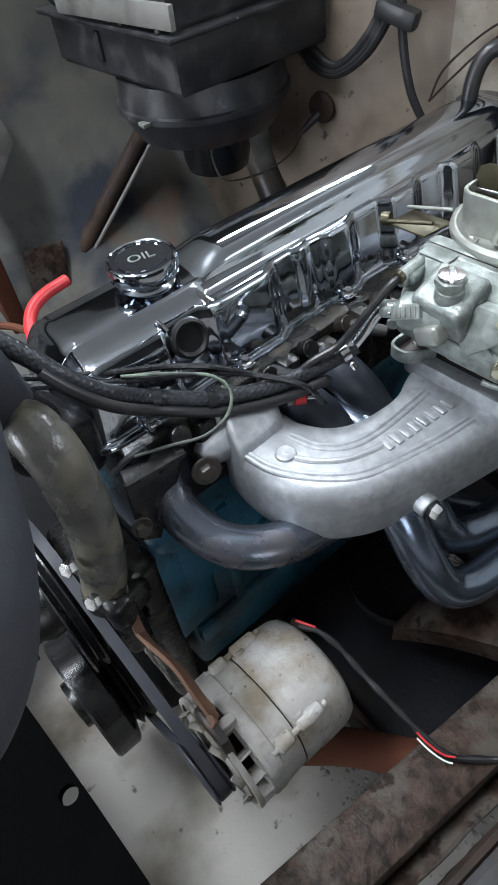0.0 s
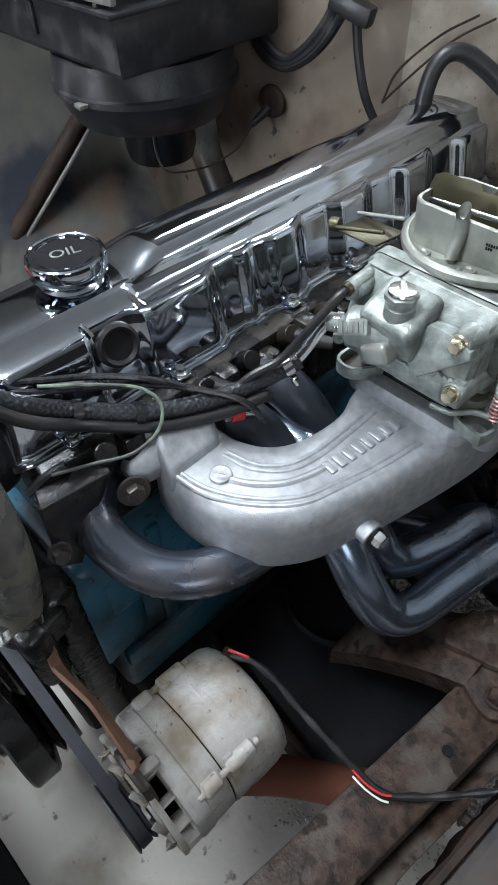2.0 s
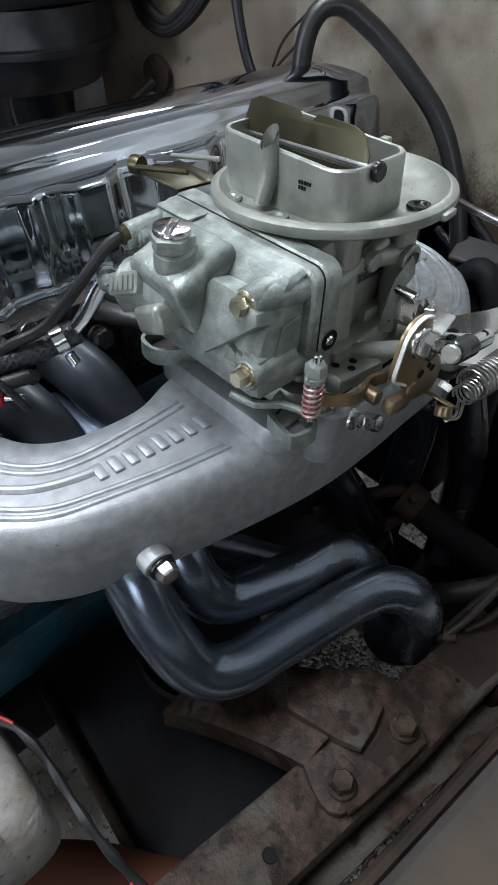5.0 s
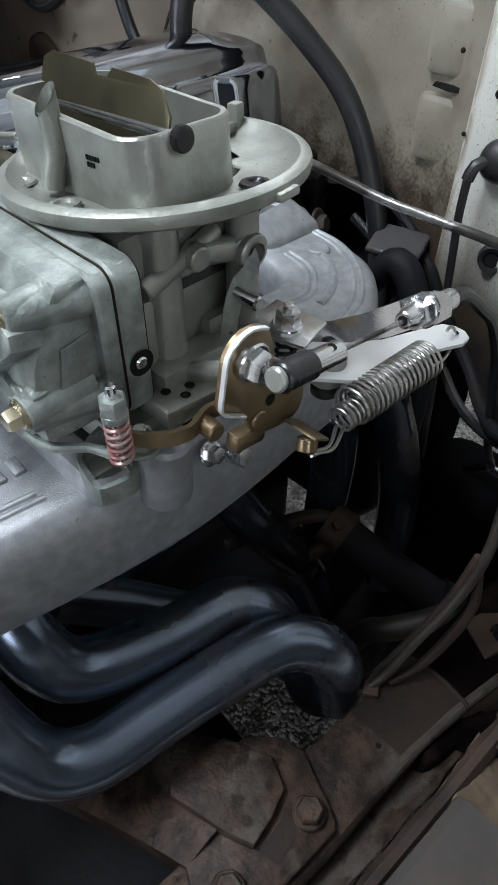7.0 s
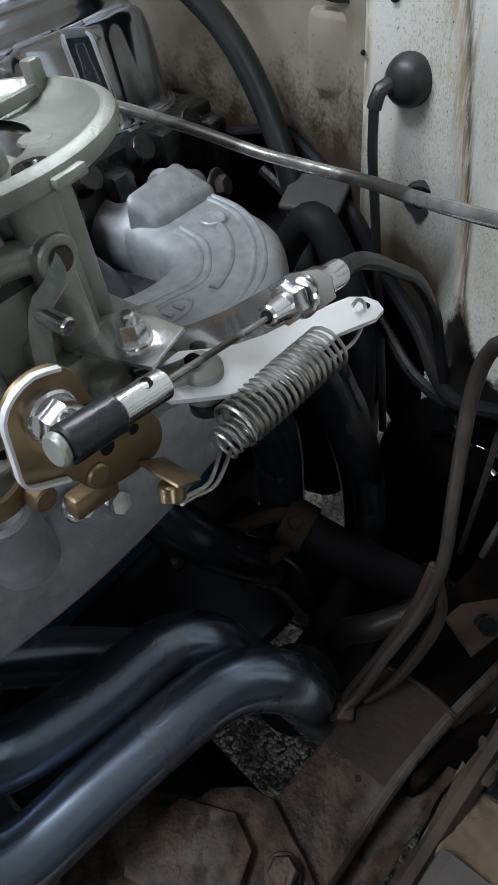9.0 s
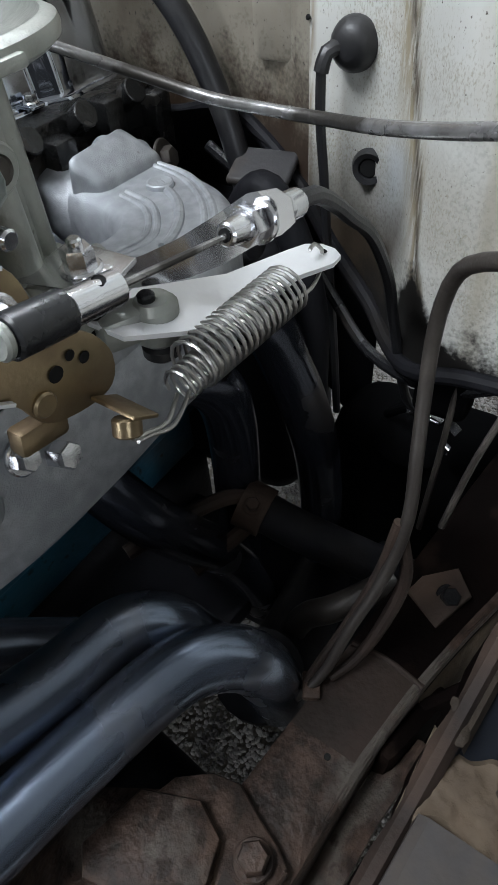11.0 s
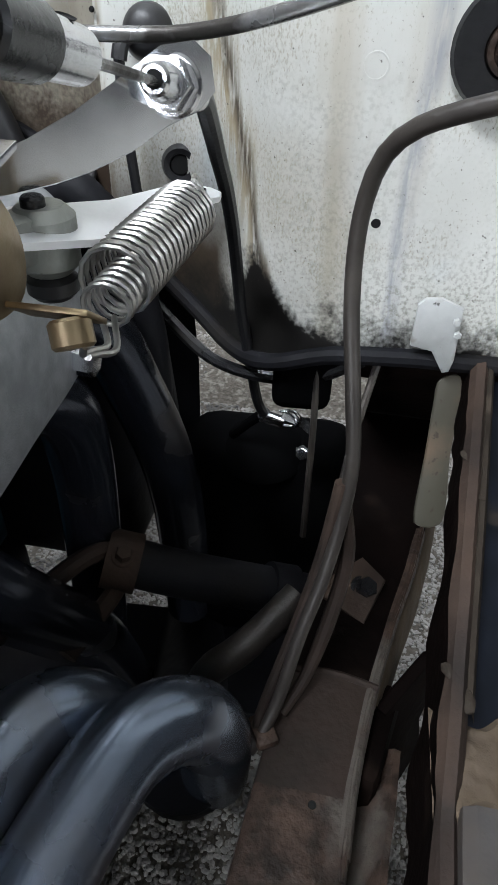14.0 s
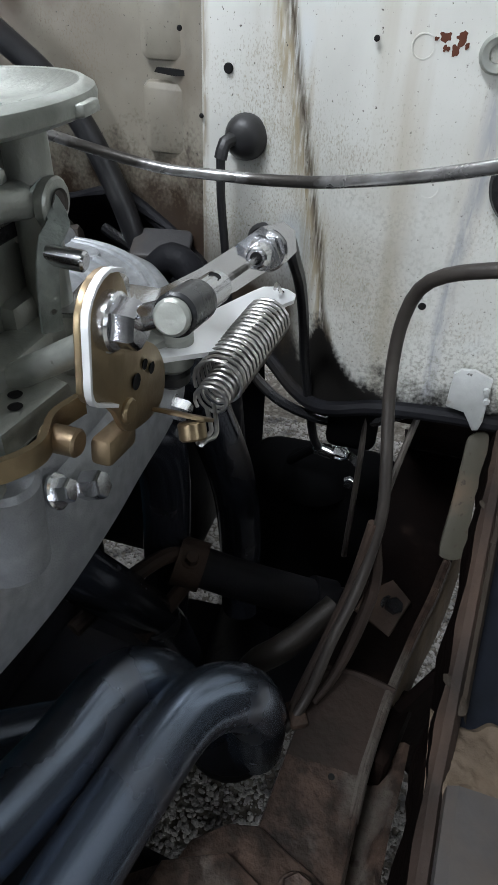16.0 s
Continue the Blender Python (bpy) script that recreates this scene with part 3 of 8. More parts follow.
def sheet(path, z0, z1, bm=None, lean=0.0, thick=0.004, rows=10):
    """An upright sheet along a plan line, with thickness behind it (to the left of the way)."""
    bm = bm or bmesh.new()
    pts = [Vector((x, y, 0)) for x, y in path]
    n = len(pts)
    nor = []
    for i in range(n):
        t = (pts[min(i + 1, n - 1)] - pts[max(i - 1, 0)]).normalized()
        nor.append(Vector((-t.y, t.x, 0)))
    for off, flip in ((0, False), (thick, True)):
        lows = [z0(p.y) if callable(z0) else z0 for p in pts]
        grid = [[bm.verts.new(p + m * off + Vector((0, 0, lo + (z1 - lo) * r / rows)) + m * (lean * r / rows)) for p, m, lo in zip(pts, nor, lows)] for r in range(rows + 1)]
        for a, b in zip(grid, grid[1:]):
            for k in range(n - 1):
                f = (a[k], a[k + 1], b[k + 1], b[k])
                bm.faces.new(f[::-1] if flip else f)
        if not flip:
            first = grid
    for a, b in ((first[0], grid[0]), (first[-1], grid[-1])):
        for k in range(n - 1):
            bm.faces.new((a[k], b[k], b[k + 1], a[k + 1]))
    return bm


firewall = thing("firewall", (0.4, 0.1, 0.4), "dirty cream painted steel firewall with rust stains and drips", "car firewall", kind="structure")
# plan line from the driver's side to the passenger's side; its back lies towards the cabin
near_line = [(0.345, -0.62), (0.338, -0.32), (0.335, -0.22), (0.335, -0.15), (0.345, -0.125), (0.372, -0.098), (0.392, -0.075), (0.402, -0.05), (0.405, -0.02), (0.4055, -0.010)]
mid_line = [(0.4055, -0.010), (0.409, 0.0), (0.418, 0.02), (0.425, 0.06), (0.425, 0.13), (0.418, 0.22), (0.405, 0.30)]
far_line = [(0.405, 0.30), (0.38, 0.345), (0.352, 0.40), (0.34, 0.47), (0.335, 0.62), (0.33, 1.0)]


def fine_line(points, step=0.012):
    return [(p.x, p.y) for p in spline([(x, y, 0) for x, y in points], step)]




def foot_z(y):
    """Height of the firewall's lower edge above the tunnel at y."""
    return keyed_line([(-0.7, 0.527), (-0.19, 0.525), (-0.15, 0.516), (-0.116, 0.500), (-0.08, 0.508), (-0.04, 0.535), (-0.013, 0.575), (0.022, 0.597), (0.073, 0.621), (0.16, 0.60), (0.30, 0.50), (0.45, 0.36)], y)


def keyed_line(keys, x):
    for (a, u), (b, v) in zip(keys, keys[1:]):
        if x <= b:
            return u + (v - u) * max(0.0, (x - a) / (b - a))
    return keys[-1][1]


part("driver_side_panel", sheet(fine_line(near_line), foot_z, 1.02, thick=-0.004), WHITE_PAINT, firewall, "white painted panel with streaks, scratches and rust specks")
part("middle_panel", sheet(fine_line(mid_line), foot_z, 1.02, thick=-0.004), GREY_PAINT, firewall, "dirty grey-white panel browned by grease")
part("passenger_side_panel", sheet(fine_line(far_line), 0.30, 1.02, thick=-0.004), BEIGE_PAINT, firewall, "beige panel smeared with oil and rust")
# rolled lower edge and toe panel below the near side
edge_pts = [(x - 0.003, y, foot_z(y)) for x, y in fine_line(near_line) + fine_line(mid_line)]
part("rolled_lip", sweep(bmesh.new(), spline(edge_pts[::3], 0.006), 0.006, 10), BLACK_MATT, firewall, "black rolled lower lip")
part("inner_lip", tube([(0.398, 0.075, 0.600), (0.39, 0.02, 0.575), (0.385, -0.02, 0.545), (0.375, -0.055, 0.512), (0.36, -0.09, 0.492), (0.347, -0.13, 0.490), (0.343, -0.165, 0.497), (0.343, -0.195, 0.514)], 0.0045, 8), BLACK, firewall, "black cable along the lower lip")
bm = bmesh.new()
rows_ = []
for i in range(20):
    y = -0.055 + 0.40 * i / 19
    z = foot_z(y)
    rows_.append([bm.verts.new((0.410 + dx, y, z + dz)) for dx, dz in ((0.0, 0.004), (0.035, -0.03), (0.05, -0.10), (0.05, -0.24))])
for a, b in zip(rows_, rows_[1:]):
    for k in range(3):
        bm.faces.new((a[k], a[k + 1], b[k + 1], b[k]))
# black sheet: the dark of the tunnel mouth put into the colour
part("tunnel", bm, BLACK_MATT, firewall, "black sheet for the dark of the tunnel mouth")
bm = bmesh.new()
lip = [(0.336, -0.62), (0.336, -0.205), (0.336, -0.16), (0.372, -0.10)]
steps_ = ((0.010, 0.530), (0.030, 0.505), (0.042, 0.480), (0.09, 0.43), (0.16, 0.36), (0.32, 0.28))
grid = [[bm.verts.new((x + dx, y, z)) for x, y in lip] for dx, z in steps_]
for j, (a, b) in enumerate(zip(grid, grid[1:])):
    for k in range(3 if j < 2 else 1):
        bm.faces.new((a[k], a[k + 1], b[k + 1], b[k]))
bmesh.ops.delete(bm, geom=[v for v in bm.verts if not v.link_faces], context="VERTS")
part("floor_slope", bm, SHADED_RUST, firewall, "brown underside sloping to the cabin floor, darkened as if shaded")
# block coloured near black for the shade below the panel
part("dark_block", block((0.352, -0.156, 0.496), (0.030, 0.040, 0.050), (0, 8, 4), 0.008, 3), SHADE_BLACK, firewall, "black box below the panel")
# raised seam that runs down between the two white panels
part("seam_bead", tube([(0.379, -0.092, 0.72), (0.374, -0.0975, 0.66), (0.369, -0.107, 0.62), (0.362, -0.120, 0.577)], 0.0022, 8), WHITE_PAINT, firewall, "rust-stained sealed seam")
for z in (0.745, 0.683):
    part("pressed_panel", plate(round_rect(-0.019, -0.025, 0.019, 0.025, 0.007), 0, 0.011, 0.005, axes((0.4245, 0.022, z), (-1, 0, 0), (0, -1, 0))), GREY_PAINT, firewall, "raised rectangular pressing")
# pressed dimples, a round stamped boss and small holes
for y, z in ((-0.178, 0.678), (-0.161, 0.748)):
    part("stamped_circle", lathe([(0.0052, 0), (0.0056, 0.0012), (0.0062, 0.0012), (0.0066, 0)], (0.3352, y, z), (-1, 0, 0), 24), WHITE_PAINT, firewall)
for y, z, r in ((-0.189, 0.604, 0.003), (-0.136, 0.75, 0.0016), (-0.03, 0.721, 0.0034), (-0.01, 0.69, 0.0016), (0.005, 0.742, 0.0018)):
    x = 0.3352 if y < -0.12 else 0.4035
    part("drilled_hole", rod((x + 0.001, y, z), (x - 0.0012, y, z), r, seg=14), HOLE_AND_INK, firewall)
# black sliver painted as the shade below the upper pressing
part("dark_slit", plate([(-0.015, -0.0015), (0.0, -0.003), (0.014, -0.002), (0.015, 0.001), (-0.013, 0.0015)], 0, 0.003, 0.0, axes((0.4150, 0.014, 0.7150), (-1, 0, 0), (0, -1, 0))), HOLE_AND_INK, firewall)
grommet = thing("firewall_grommet", (0.398, -0.045, 0.68), "black rubber cable grommet in the white firewall", "grommet")
part("boot", lathe([(0.0150, 0), (0.0158, 0.002), (0.0150, 0.006), (0.0125, 0.010), (0.010, 0.0125), (0.005, 0.014), (0, 0.0142)], (0.402, -0.045, 0.680), (-1, -0.1, 0), 28), RUBBER, grommet)
part("neck", tube([(0.392, -0.039, 0.680), (0.385, -0.034, 0.678), (0.382, -0.032, 0.668)], 0.0048, 10), RUBBER, grommet)
simple("drop_cable", tube([(0.382, -0.032, 0.672), (0.381, -0.033, 0.64), (0.383, -0.036, 0.60), (0.384, -0.04, 0.55), (0.380, -0.05, 0.48), (0.375, -0.06, 0.40)], 0.0034, 8), RUBBER,
       "black cable dropping from the firewall grommet", "cable")
plug = thing("firewall_plug", (0.40, -0.06, 0.61), "torn black rubber plug in a firewall hole", "plug")
part("ring", lathe([(0.006, 0.0), (0.007, 0.004), (0.0105, 0.005), (0.012, 0.002), (0.0125, 0)], (0.398, -0.062, 0.61), (-1, -0.2, 0), 20), RUBBER, plug)
part("core", rod((0.398, -0.062, 0.61), (0.395, -0.0626, 0.61), 0.0065, seg=14), HOLE_AND_INK, plug)

disc = thing("bushing_disc", (0.33, -0.236, 0.69), "black round bushing plate with a rusty centre", "bushing")
part("plate", lathe([(0, 0.0), (0.026, 0.0), (0.0275, 0.003), (0.026, 0.006), (0.013, 0.0065), (0.012, 0.004), (0, 0.004)], (0.334, -0.238, 0.688), (-1, 0, 0), 36), BLACK, disc)
part("rusty_centre", lathe([(0.0, 0.005), (0.0085, 0.005), (0.009, 0.008), (0.0118, 0.008), (0.012, 0.004)], (0.334, -0.238, 0.688), (-1, 0, 0), 24), RUST, disc)
part("centre_nut", hex_head(bmesh.new(), (0.329, -0.238, 0.688), (-1, 0, 0), 0.013, 0.005), RUST, disc, "rusty hexagon nut")
for k, (dy, dz, r) in enumerate(((0.0, 0.0, 0.0042), (0.0045, 0.0015, 0.0030), (-0.0040, 0.0020, 0.0026), (0.0020, -0.0040, 0.0024), (-0.0030, -0.0035, 0.0016), (0.0075, -0.0015, 0.0013), (-0.0085, 0.0008, 0.0011))):
    blot = [(r * (1 + 0.75 * noise.noise((math.cos(a) * 1.6, math.sin(a) * 1.6, 5 + k))) * math.cos(a), r * (1 + 0.75 * noise.noise((math.cos(a) * 1.6, math.sin(a) * 1.6, 5 + k))) * math.sin(a)) for a in (2 * math.pi * q / 22 for q in range(22))]
    part("rust_patch", plate(blot, 0, 0.0004 + 0.00008 * k, 0.0, axes((0.3346, -0.1755 - dy, 0.751 + dz), (-1, 0, 0), (0, -1, 0))), RED_OXIDE, firewall, "bare rusty patch" if k == 0 else "")
nutplate = thing("clip_nut", (0.33, -0.2, 0.755), "grey steel clip nut on a rusty patch of the firewall", "nut")
part("collar", lathe([(0.004, 0.0), (0.0045, 0.005), (0.008, 0.006), (0.0095, 0.003), (0.0095, 0)], (0.3352, -0.199, 0.747), (-1, 0, 0), 20), ZINC_DULL, nutplate)

# near frame rail
rail = thing("frame_rail", (0.1, -0.19, 0.3), "rusty brown boxed steel frame rail", "frame rail")
ang = math.atan2(-0.042, 0.40)
rm = pose(0.0, -0.1805, 0.395, 0, 0, math.degrees(ang))
RAIL_OUT = [(-0.55, -0.1505), (0.05, -0.2125), (0.095, -0.2145), (0.131, -0.2170), (0.165, -0.2218), (0.203, -0.2290), (0.242, -0.2380), (0.28, -0.2485), (0.32, -0.2570), (0.46, -0.2800)]


def rail_run(x0, x1, section, n):
    """A strip along the rail; section gives (share of the width, height) pairs, 0 at the outer edge."""
    bm = bmesh.new()
    rows = []
    for i in range(n + 1):
        x = x0 + (x1 - x0) * i / n
        yo, yi = keyed_line(RAIL_OUT, x), -0.1515 - 0.108 * x
        rows.append([bm.verts.new((x, yo + (yi - yo) * f, 0.395 + z + 0.0006 * noise.noise((x * 30, f * 3, 5)))) for f, z in section])
    for a, b in zip(rows, rows[1:]):
        for k in range(len(section) - 1):
            bm.faces.new((a[k], a[k + 1], b[k + 1], b[k]))
    if len(section) > 2:
        bm.faces.new(rows[0])
        bm.faces.new(rows[-1][::-1])
    return bm


box_top = ((0.0, -0.012), (0.01, -0.0055), (0.05, -0.0012), (0.12, 0.0), (0.5, 0.0005), (0.94, 0.0), (0.985, -0.0015), (1.0, -0.005))
part("front_top", rail_run(-0.55, 0.125, box_top, 54), RUST, rail, "pitted brown top face")
# these two stretches darken backwards: shade put into the colour
part("middle_top", rail_run(0.125, 0.19, box_top, 8), RUST_DARK, rail, "darker stretch by the brake lines, stepping into the painted shade")
part("rear_top", rail_run(0.19, 0.46, box_top, 24), SHADED_RUST, rail, "red-brown rear section, darkened as if shaded")
part("weld_seam", tube([(0.188, -0.225, 0.394), (0.190, -0.212, 0.3955), (0.192, -0.196, 0.3955), (0.190, -0.174, 0.395)], 0.0022, 8), RUST_DARK, rail, "dark weld seam across the rail")
part("outer_web", rail_run(-0.55, 0.46, ((0.0, -0.012), (0.01, -0.05), (0.03, -0.106)), 60), RUST_DARK, rail)
# pale strip: light on the rail's outer side put into the colour
part("worn_lit_face", rail_run(0.185, 0.40, ((0.03, -0.010), (-0.03, -0.013), (-0.08, -0.022), (-0.12, -0.034), (-0.13, -0.050)), 24), TAN_MUD, rail, "worn outer face, coloured pale as if lit")
part("inner_web", rail_run(-0.55, 0.46, ((1.0, -0.005), (0.99, -0.05), (0.97, -0.106)), 60), RUST_DARK, rail)
part("bottom_face", rail_run(-0.55, 0.46, ((0.03, -0.106), (0.97, -0.106)), 60), RUST_DARK, rail)
bm = bmesh.new()
rows_ = []
for i in range(60):
    x = -0.55 + 0.72 * i / 59
    wob = 0.0025 * noise.noise((x * 22, 3, 1))
    rows_.append([bm.verts.new(rm @ Vector((x, y + wob * k, z + wob * k))) for y, z, k in ((-0.0235, -0.030, 0), (-0.030, -0.028, 0), (-0.036, -0.022, 0.5), (-0.040, -0.019, 1), (-0.0435, -0.020, 1), (-0.044, -0.026, 1), (-0.040, -0.034, 0.5), (-0.0235, -0.036, 0))])
for a, b in zip(rows_, rows_[1:]):
    for k in range(7):
        bm.faces.new((a[k], a[k + 1], b[k + 1], b[k]))
part("pinch_flange", bm, RUST, rail, "worn pinched outer flange")
part("round_edge", tube([(x, keyed_line(RAIL_OUT, x) + 0.0045, 0.391) for x in (0.10, 0.13, 0.165, 0.2, 0.24, 0.28, 0.32)], 0.0048, 8), RUST, rail, "worn rounded outer edge")
# thin line for the worn edge and the highlight along it
part("worn_highlight", tube([(x, keyed_line(RAIL_OUT, x) + 0.0030, 0.3945) for x in (0.09, 0.13, 0.165, 0.2, 0.24, 0.28, 0.33)], lambda f: 0.0011 + 0.0005 * math.sin(f * 41), 8), RUST, rail, "worn line along the edge, its highlight painted in")
for x in (-0.10, -0.02, 0.055):
    bolt(rail, rm @ Vector((x, -0.046, -0.03)), (0, -1, 0.3), 0.010, RUST_DARK, 0.008, 0.012, name="body_bolt")
part("drain_hole", lathe([(0.0, 0.0), (0.0046, 0.0), (0.0052, 0.0006)], (-0.080, -0.177, 0.3960), (0, 0, 1), 18), HOLE_AND_INK, rail)
for x, r in ((0.19, 0.0022), (0.25, 0.002), (0.12, 0.0018)):
    part("pit", lathe([(0.0, 0.0), (r, 0.0), (r * 1.2, 0.0004)], rm @ Vector((x, -0.008 + x * 0.05, 0.0004)), (0, 0, 1), 12), HOLE_AND_INK, rail)

# engine mount plate and arm
mount = thing("engine_mount", (0.02, -0.16, 0.4), "rusty pressed-steel engine mount bolted to the frame rail", "engine mount")
outline = [(-0.012, -0.137), (-0.022, -0.152), (-0.029, -0.165), (-0.0335, -0.178), (-0.0335, -0.187), (-0.029, -0.194), (-0.020, -0.198), (0.017, -0.2025), (0.058, -0.2055), (0.064, -0.196), (0.069, -0.182), (0.078, -0.162), (0.074, -0.145), (0.060, -0.128), (0.030, -0.118), (0.0, -0.125)]
part("mount_plate", plate(outline, 0.3955, 0.403, 0.002), RUST, mount, "dished rusty mount plate with a bolted ear")
pad = [(-0.006, -0.120), (0.006, -0.108), (0.044, -0.118), (0.052, -0.136), (0.058, -0.150), (0.049, -0.170), (0.030, -0.176), (0.012, -0.178), (0.004, -0.160), (-0.001, -0.140)]
part("raised_pad", plate(pad, 0.400, 0.4125, 0.004), RUST, mount, "raised boxed end of the mount arm")
part("pad_scar", plate([(0.014, -0.181), (0.040, -0.178), (0.036, -0.192), (0.016, -0.194)], 0.4031, 0.4036, 0.0), RUST_DARK, mount)
part("bent_edge", tube([(-0.024, -0.197, 0.4015), (0.0, -0.2005, 0.4025), (0.03, -0.2035, 0.4025), (0.056, -0.2055, 0.402)], 0.0016, 8), RUST, mount)
bm = bmesh.new()
arm_rows = []
for s in range(9):
    f = s / 8
    y = -0.155 + 0.125 * f
    z = 0.402 - 0.015 * f - 0.05 * f * f
    w = 0.045 - 0.012 * f
    cx = 0.022 - 0.05 * f
    arm_rows.append([bm.verts.new((cx + w * u, y, z + d)) for u, d in ((-1, -0.03), (-1, 0.0), (-0.6, 0.006), (0, 0.008), (0.6, 0.006), (1, 0.0), (1, -0.03))])
for a, b in zip(arm_rows, arm_rows[1:]):
    for k in range(6):
        bm.faces.new((a[k], a[k + 1], b[k + 1], b[k]))
part("arm", bm, RUST, mount, "dark brown arm reaching to the block")
bolt(mount, (0.051, -0.189, 0.405), (0, 0, 1), 0.015, RUST, 0.011, 0.008, label="rusty hexagon bolt")
bolt(mount, (-0.014, -0.182, 0.405), (0, 0, 1), 0.015, RUST, 0.011, 0.008, turn=25, label="rusty hexagon bolt")

# near wheel apron beyond the rail
apron = thing("wheel_apron", (0.1, -0.3, 0.4), "worn dark blue inner wheel apron with a muddy rusted flange", "wheel apron")


def apron_edge(x):
    """Plan place and height of the apron's upper edge at x."""
    return -0.2315 - 0.08 * max(x, -0.3), 0.4535 + 0.33 * max(0.0, x - 0.10)


bm = bmesh.new()
rows_ = []
for i in range(110):
    x = -0.55 + 0.885 * i / 109
    y0, z0 = apron_edge(x)
    jag = 0.0035 * noise.noise((x * 34, 1, 2)) + 0.0015 * noise.noise((x * 110, 4, 2))
    torn = 0.02 * max(0.0, noise.noise((x * 16, 7, 3)))
    drop = 0.060 - 0.030 * min(1.0, max(0.0, (x - 0.14) / 0.08))
    rows_.append([bm.verts.new((x, y0 + 0.002 + jag, z0 - drop + torn * 0.5)), bm.verts.new((x, y0 + 0.001 + jag * 0.7, z0 - drop * 0.5)), bm.verts.new((x, y0 + jag * 0.5, z0 - 0.004)), bm.verts.new((x, y0 - 0.003, z0 + jag * 0.4)), bm.verts.new((x, y0 - 0.008, z0 + 0.0005 + jag * 0.4)), bm.verts.new((x, y0 - 0.012, z0 - 0.006))])
strips = []
for k0, k1 in ((0, 2), (2, 5)):
    strip = bmesh.new()
    grid = [[strip.verts.new(v.co) for v in r[k0:k1 + 1]] for r in rows_]
    for a, b in zip(grid, grid[1:]):
        for k in range(k1 - k0):
            strip.faces.new((a[k], a[k + 1], b[k + 1], b[k]))
    strips.append(strip)
bm.free()
# the upright face is coloured dark for the shade on it
part("flange", strips[0], SHADED_RUST, apron, "upright flange, darkened as if shaded")
part("flange_edge", strips[1], RUST_DARK, apron, "mud-caked rusty top edge")


def apron_sheet(x0, x1, lift, profile, n=40):
    bm = bmesh.new()
    rows = []
    for i in range(n + 1):
        x = x0 + (x1 - x0) * i / n
        y0, z0 = apron_edge(x)
        rows.append([bm.verts.new((x, y0 - 0.0095 - d, z0 + lift + h + 0.003 * noise.noise((x * 9, d * 12, 0)))) for d, h in profile])
    for a, b in zip(rows, rows[1:]):
        for k in range(len(profile) - 1):
            bm.faces.new((a[k], a[k + 1], b[k + 1], b[k]))
    return bm


part("panel", apron_sheet(0.128, 0.333, -0.010, ((0, 0.004), (0.004, -0.004), (0.012, -0.006), (0.05, -0.006), (0.10, -0.008), (0.15, -0.03))), DARK_BLUE, apron, "dark blue sheet with worn brown edges")
part("front_panel", apron_sheet(-0.55, 0.104, 0.004, ((0, -0.012), (0.001, -0.002), (0.006, 0.0015), (0.03, 0.001), (0.08, 0.0), (0.12, -0.03))), GREY_SHEET, apron, "scuffed grey sheet with a rounded edge")
part("mud_strip", apron_sheet(0.14, 0.333, -0.0035, ((0, 0.0), (0.001, 0.0018), (0.0035, 0.0010), (0.006, -0.006))), MUD, apron, "dried mud along the seam")
rr = random.Random(9)
for i in range(26):
    x = rr.uniform(0.098, 0.140) if i < 18 else rr.uniform(0.14, 0.32)
    y0, z0 = apron_edge(x)
    s = rr.uniform(0.003, 0.0065) if i < 18 else rr.uniform(0.0018, 0.0032)
    bm = bmesh.new()
    made = bmesh.ops.create_icosphere(bm, subdivisions=2, radius=s)["verts"]
    for v in made:
        v.co *= 1 + 0.7 * noise.noise(v.co * 260 + Vector((i * 3.1, 0, 0)))
    off = rr.uniform(0.010, 0.085) if i < 18 else rr.uniform(0.002, 0.012)
    bmesh.ops.transform(bm, matrix=pose(x, y0 - off, z0 - (0.011 if i < 18 else 0.003), 0, 0, rr.uniform(0, 90)) @ Matrix.Diagonal((1.8, 1.3, 0.55, 1)), verts=made)
    part("mud_clod", bm, MUD, apron, "crusted dry mud" if i == 0 else "")
# heap of cracked mud over the joint of the two sheets
bm = bmesh.new()
rows_ = []
for i in range(49):
    row = []
    for j in range(57):
        u, v = i / 48, j / 56
        y = -0.2405 - 0.095 * v
        x = 0.097 + 0.010 * noise.noise((y * 40, 2, 1)) * (1 - u) + (0.050 + 0.012 * noise.noise((y * 30, 7, 1)) + 0.006 * noise.noise((y * 120, 3, 1))) * u
        rim = min(1.0, min(u, 1 - u, v * 1.4) * 7)
        z = 0.4480 + 0.0062 * rim + rim * (0.0030 * noise.noise((x * 60, y * 60, 3)) + 0.0016 * noise.noise((x * 190, y * 190, 8)))
        z -= 0.0030 * max(0.0, noise.noise((x * 75, y * 75, 21)) - 0.1) * rim
        row.append(bm.verts.new((x, y, z)))
    rows_.append(row)
for a, b in zip(rows_, rows_[1:]):
    for k in range(56):
        bm.faces.new((a[k], a[k + 1], b[k + 1], b[k]))
part("mud_shelf", bm, TAN_MUD, apron, "brown cracked mud on the sheet joint")
# dark bracket hanging between apron and rail
hang = thing("hanging_bracket", (0.2, -0.245, 0.30), "dark rusty bracket between the wheel apron and the frame rail", "bracket")
part("web", plate([(-0.030, 0.030), (0.018, 0.036), (0.026, 0.004), (0.012, -0.020), (0.020, -0.060), (-0.004, -0.075), (-0.016, -0.040), (-0.030, -0.020)], -0.004, 0.004, 0.0015, axes((0.205, -0.249, 0.352), (-0.55, -0.75, 0.1), (1, -0.7, 0))), SHADED_RUST, hang)
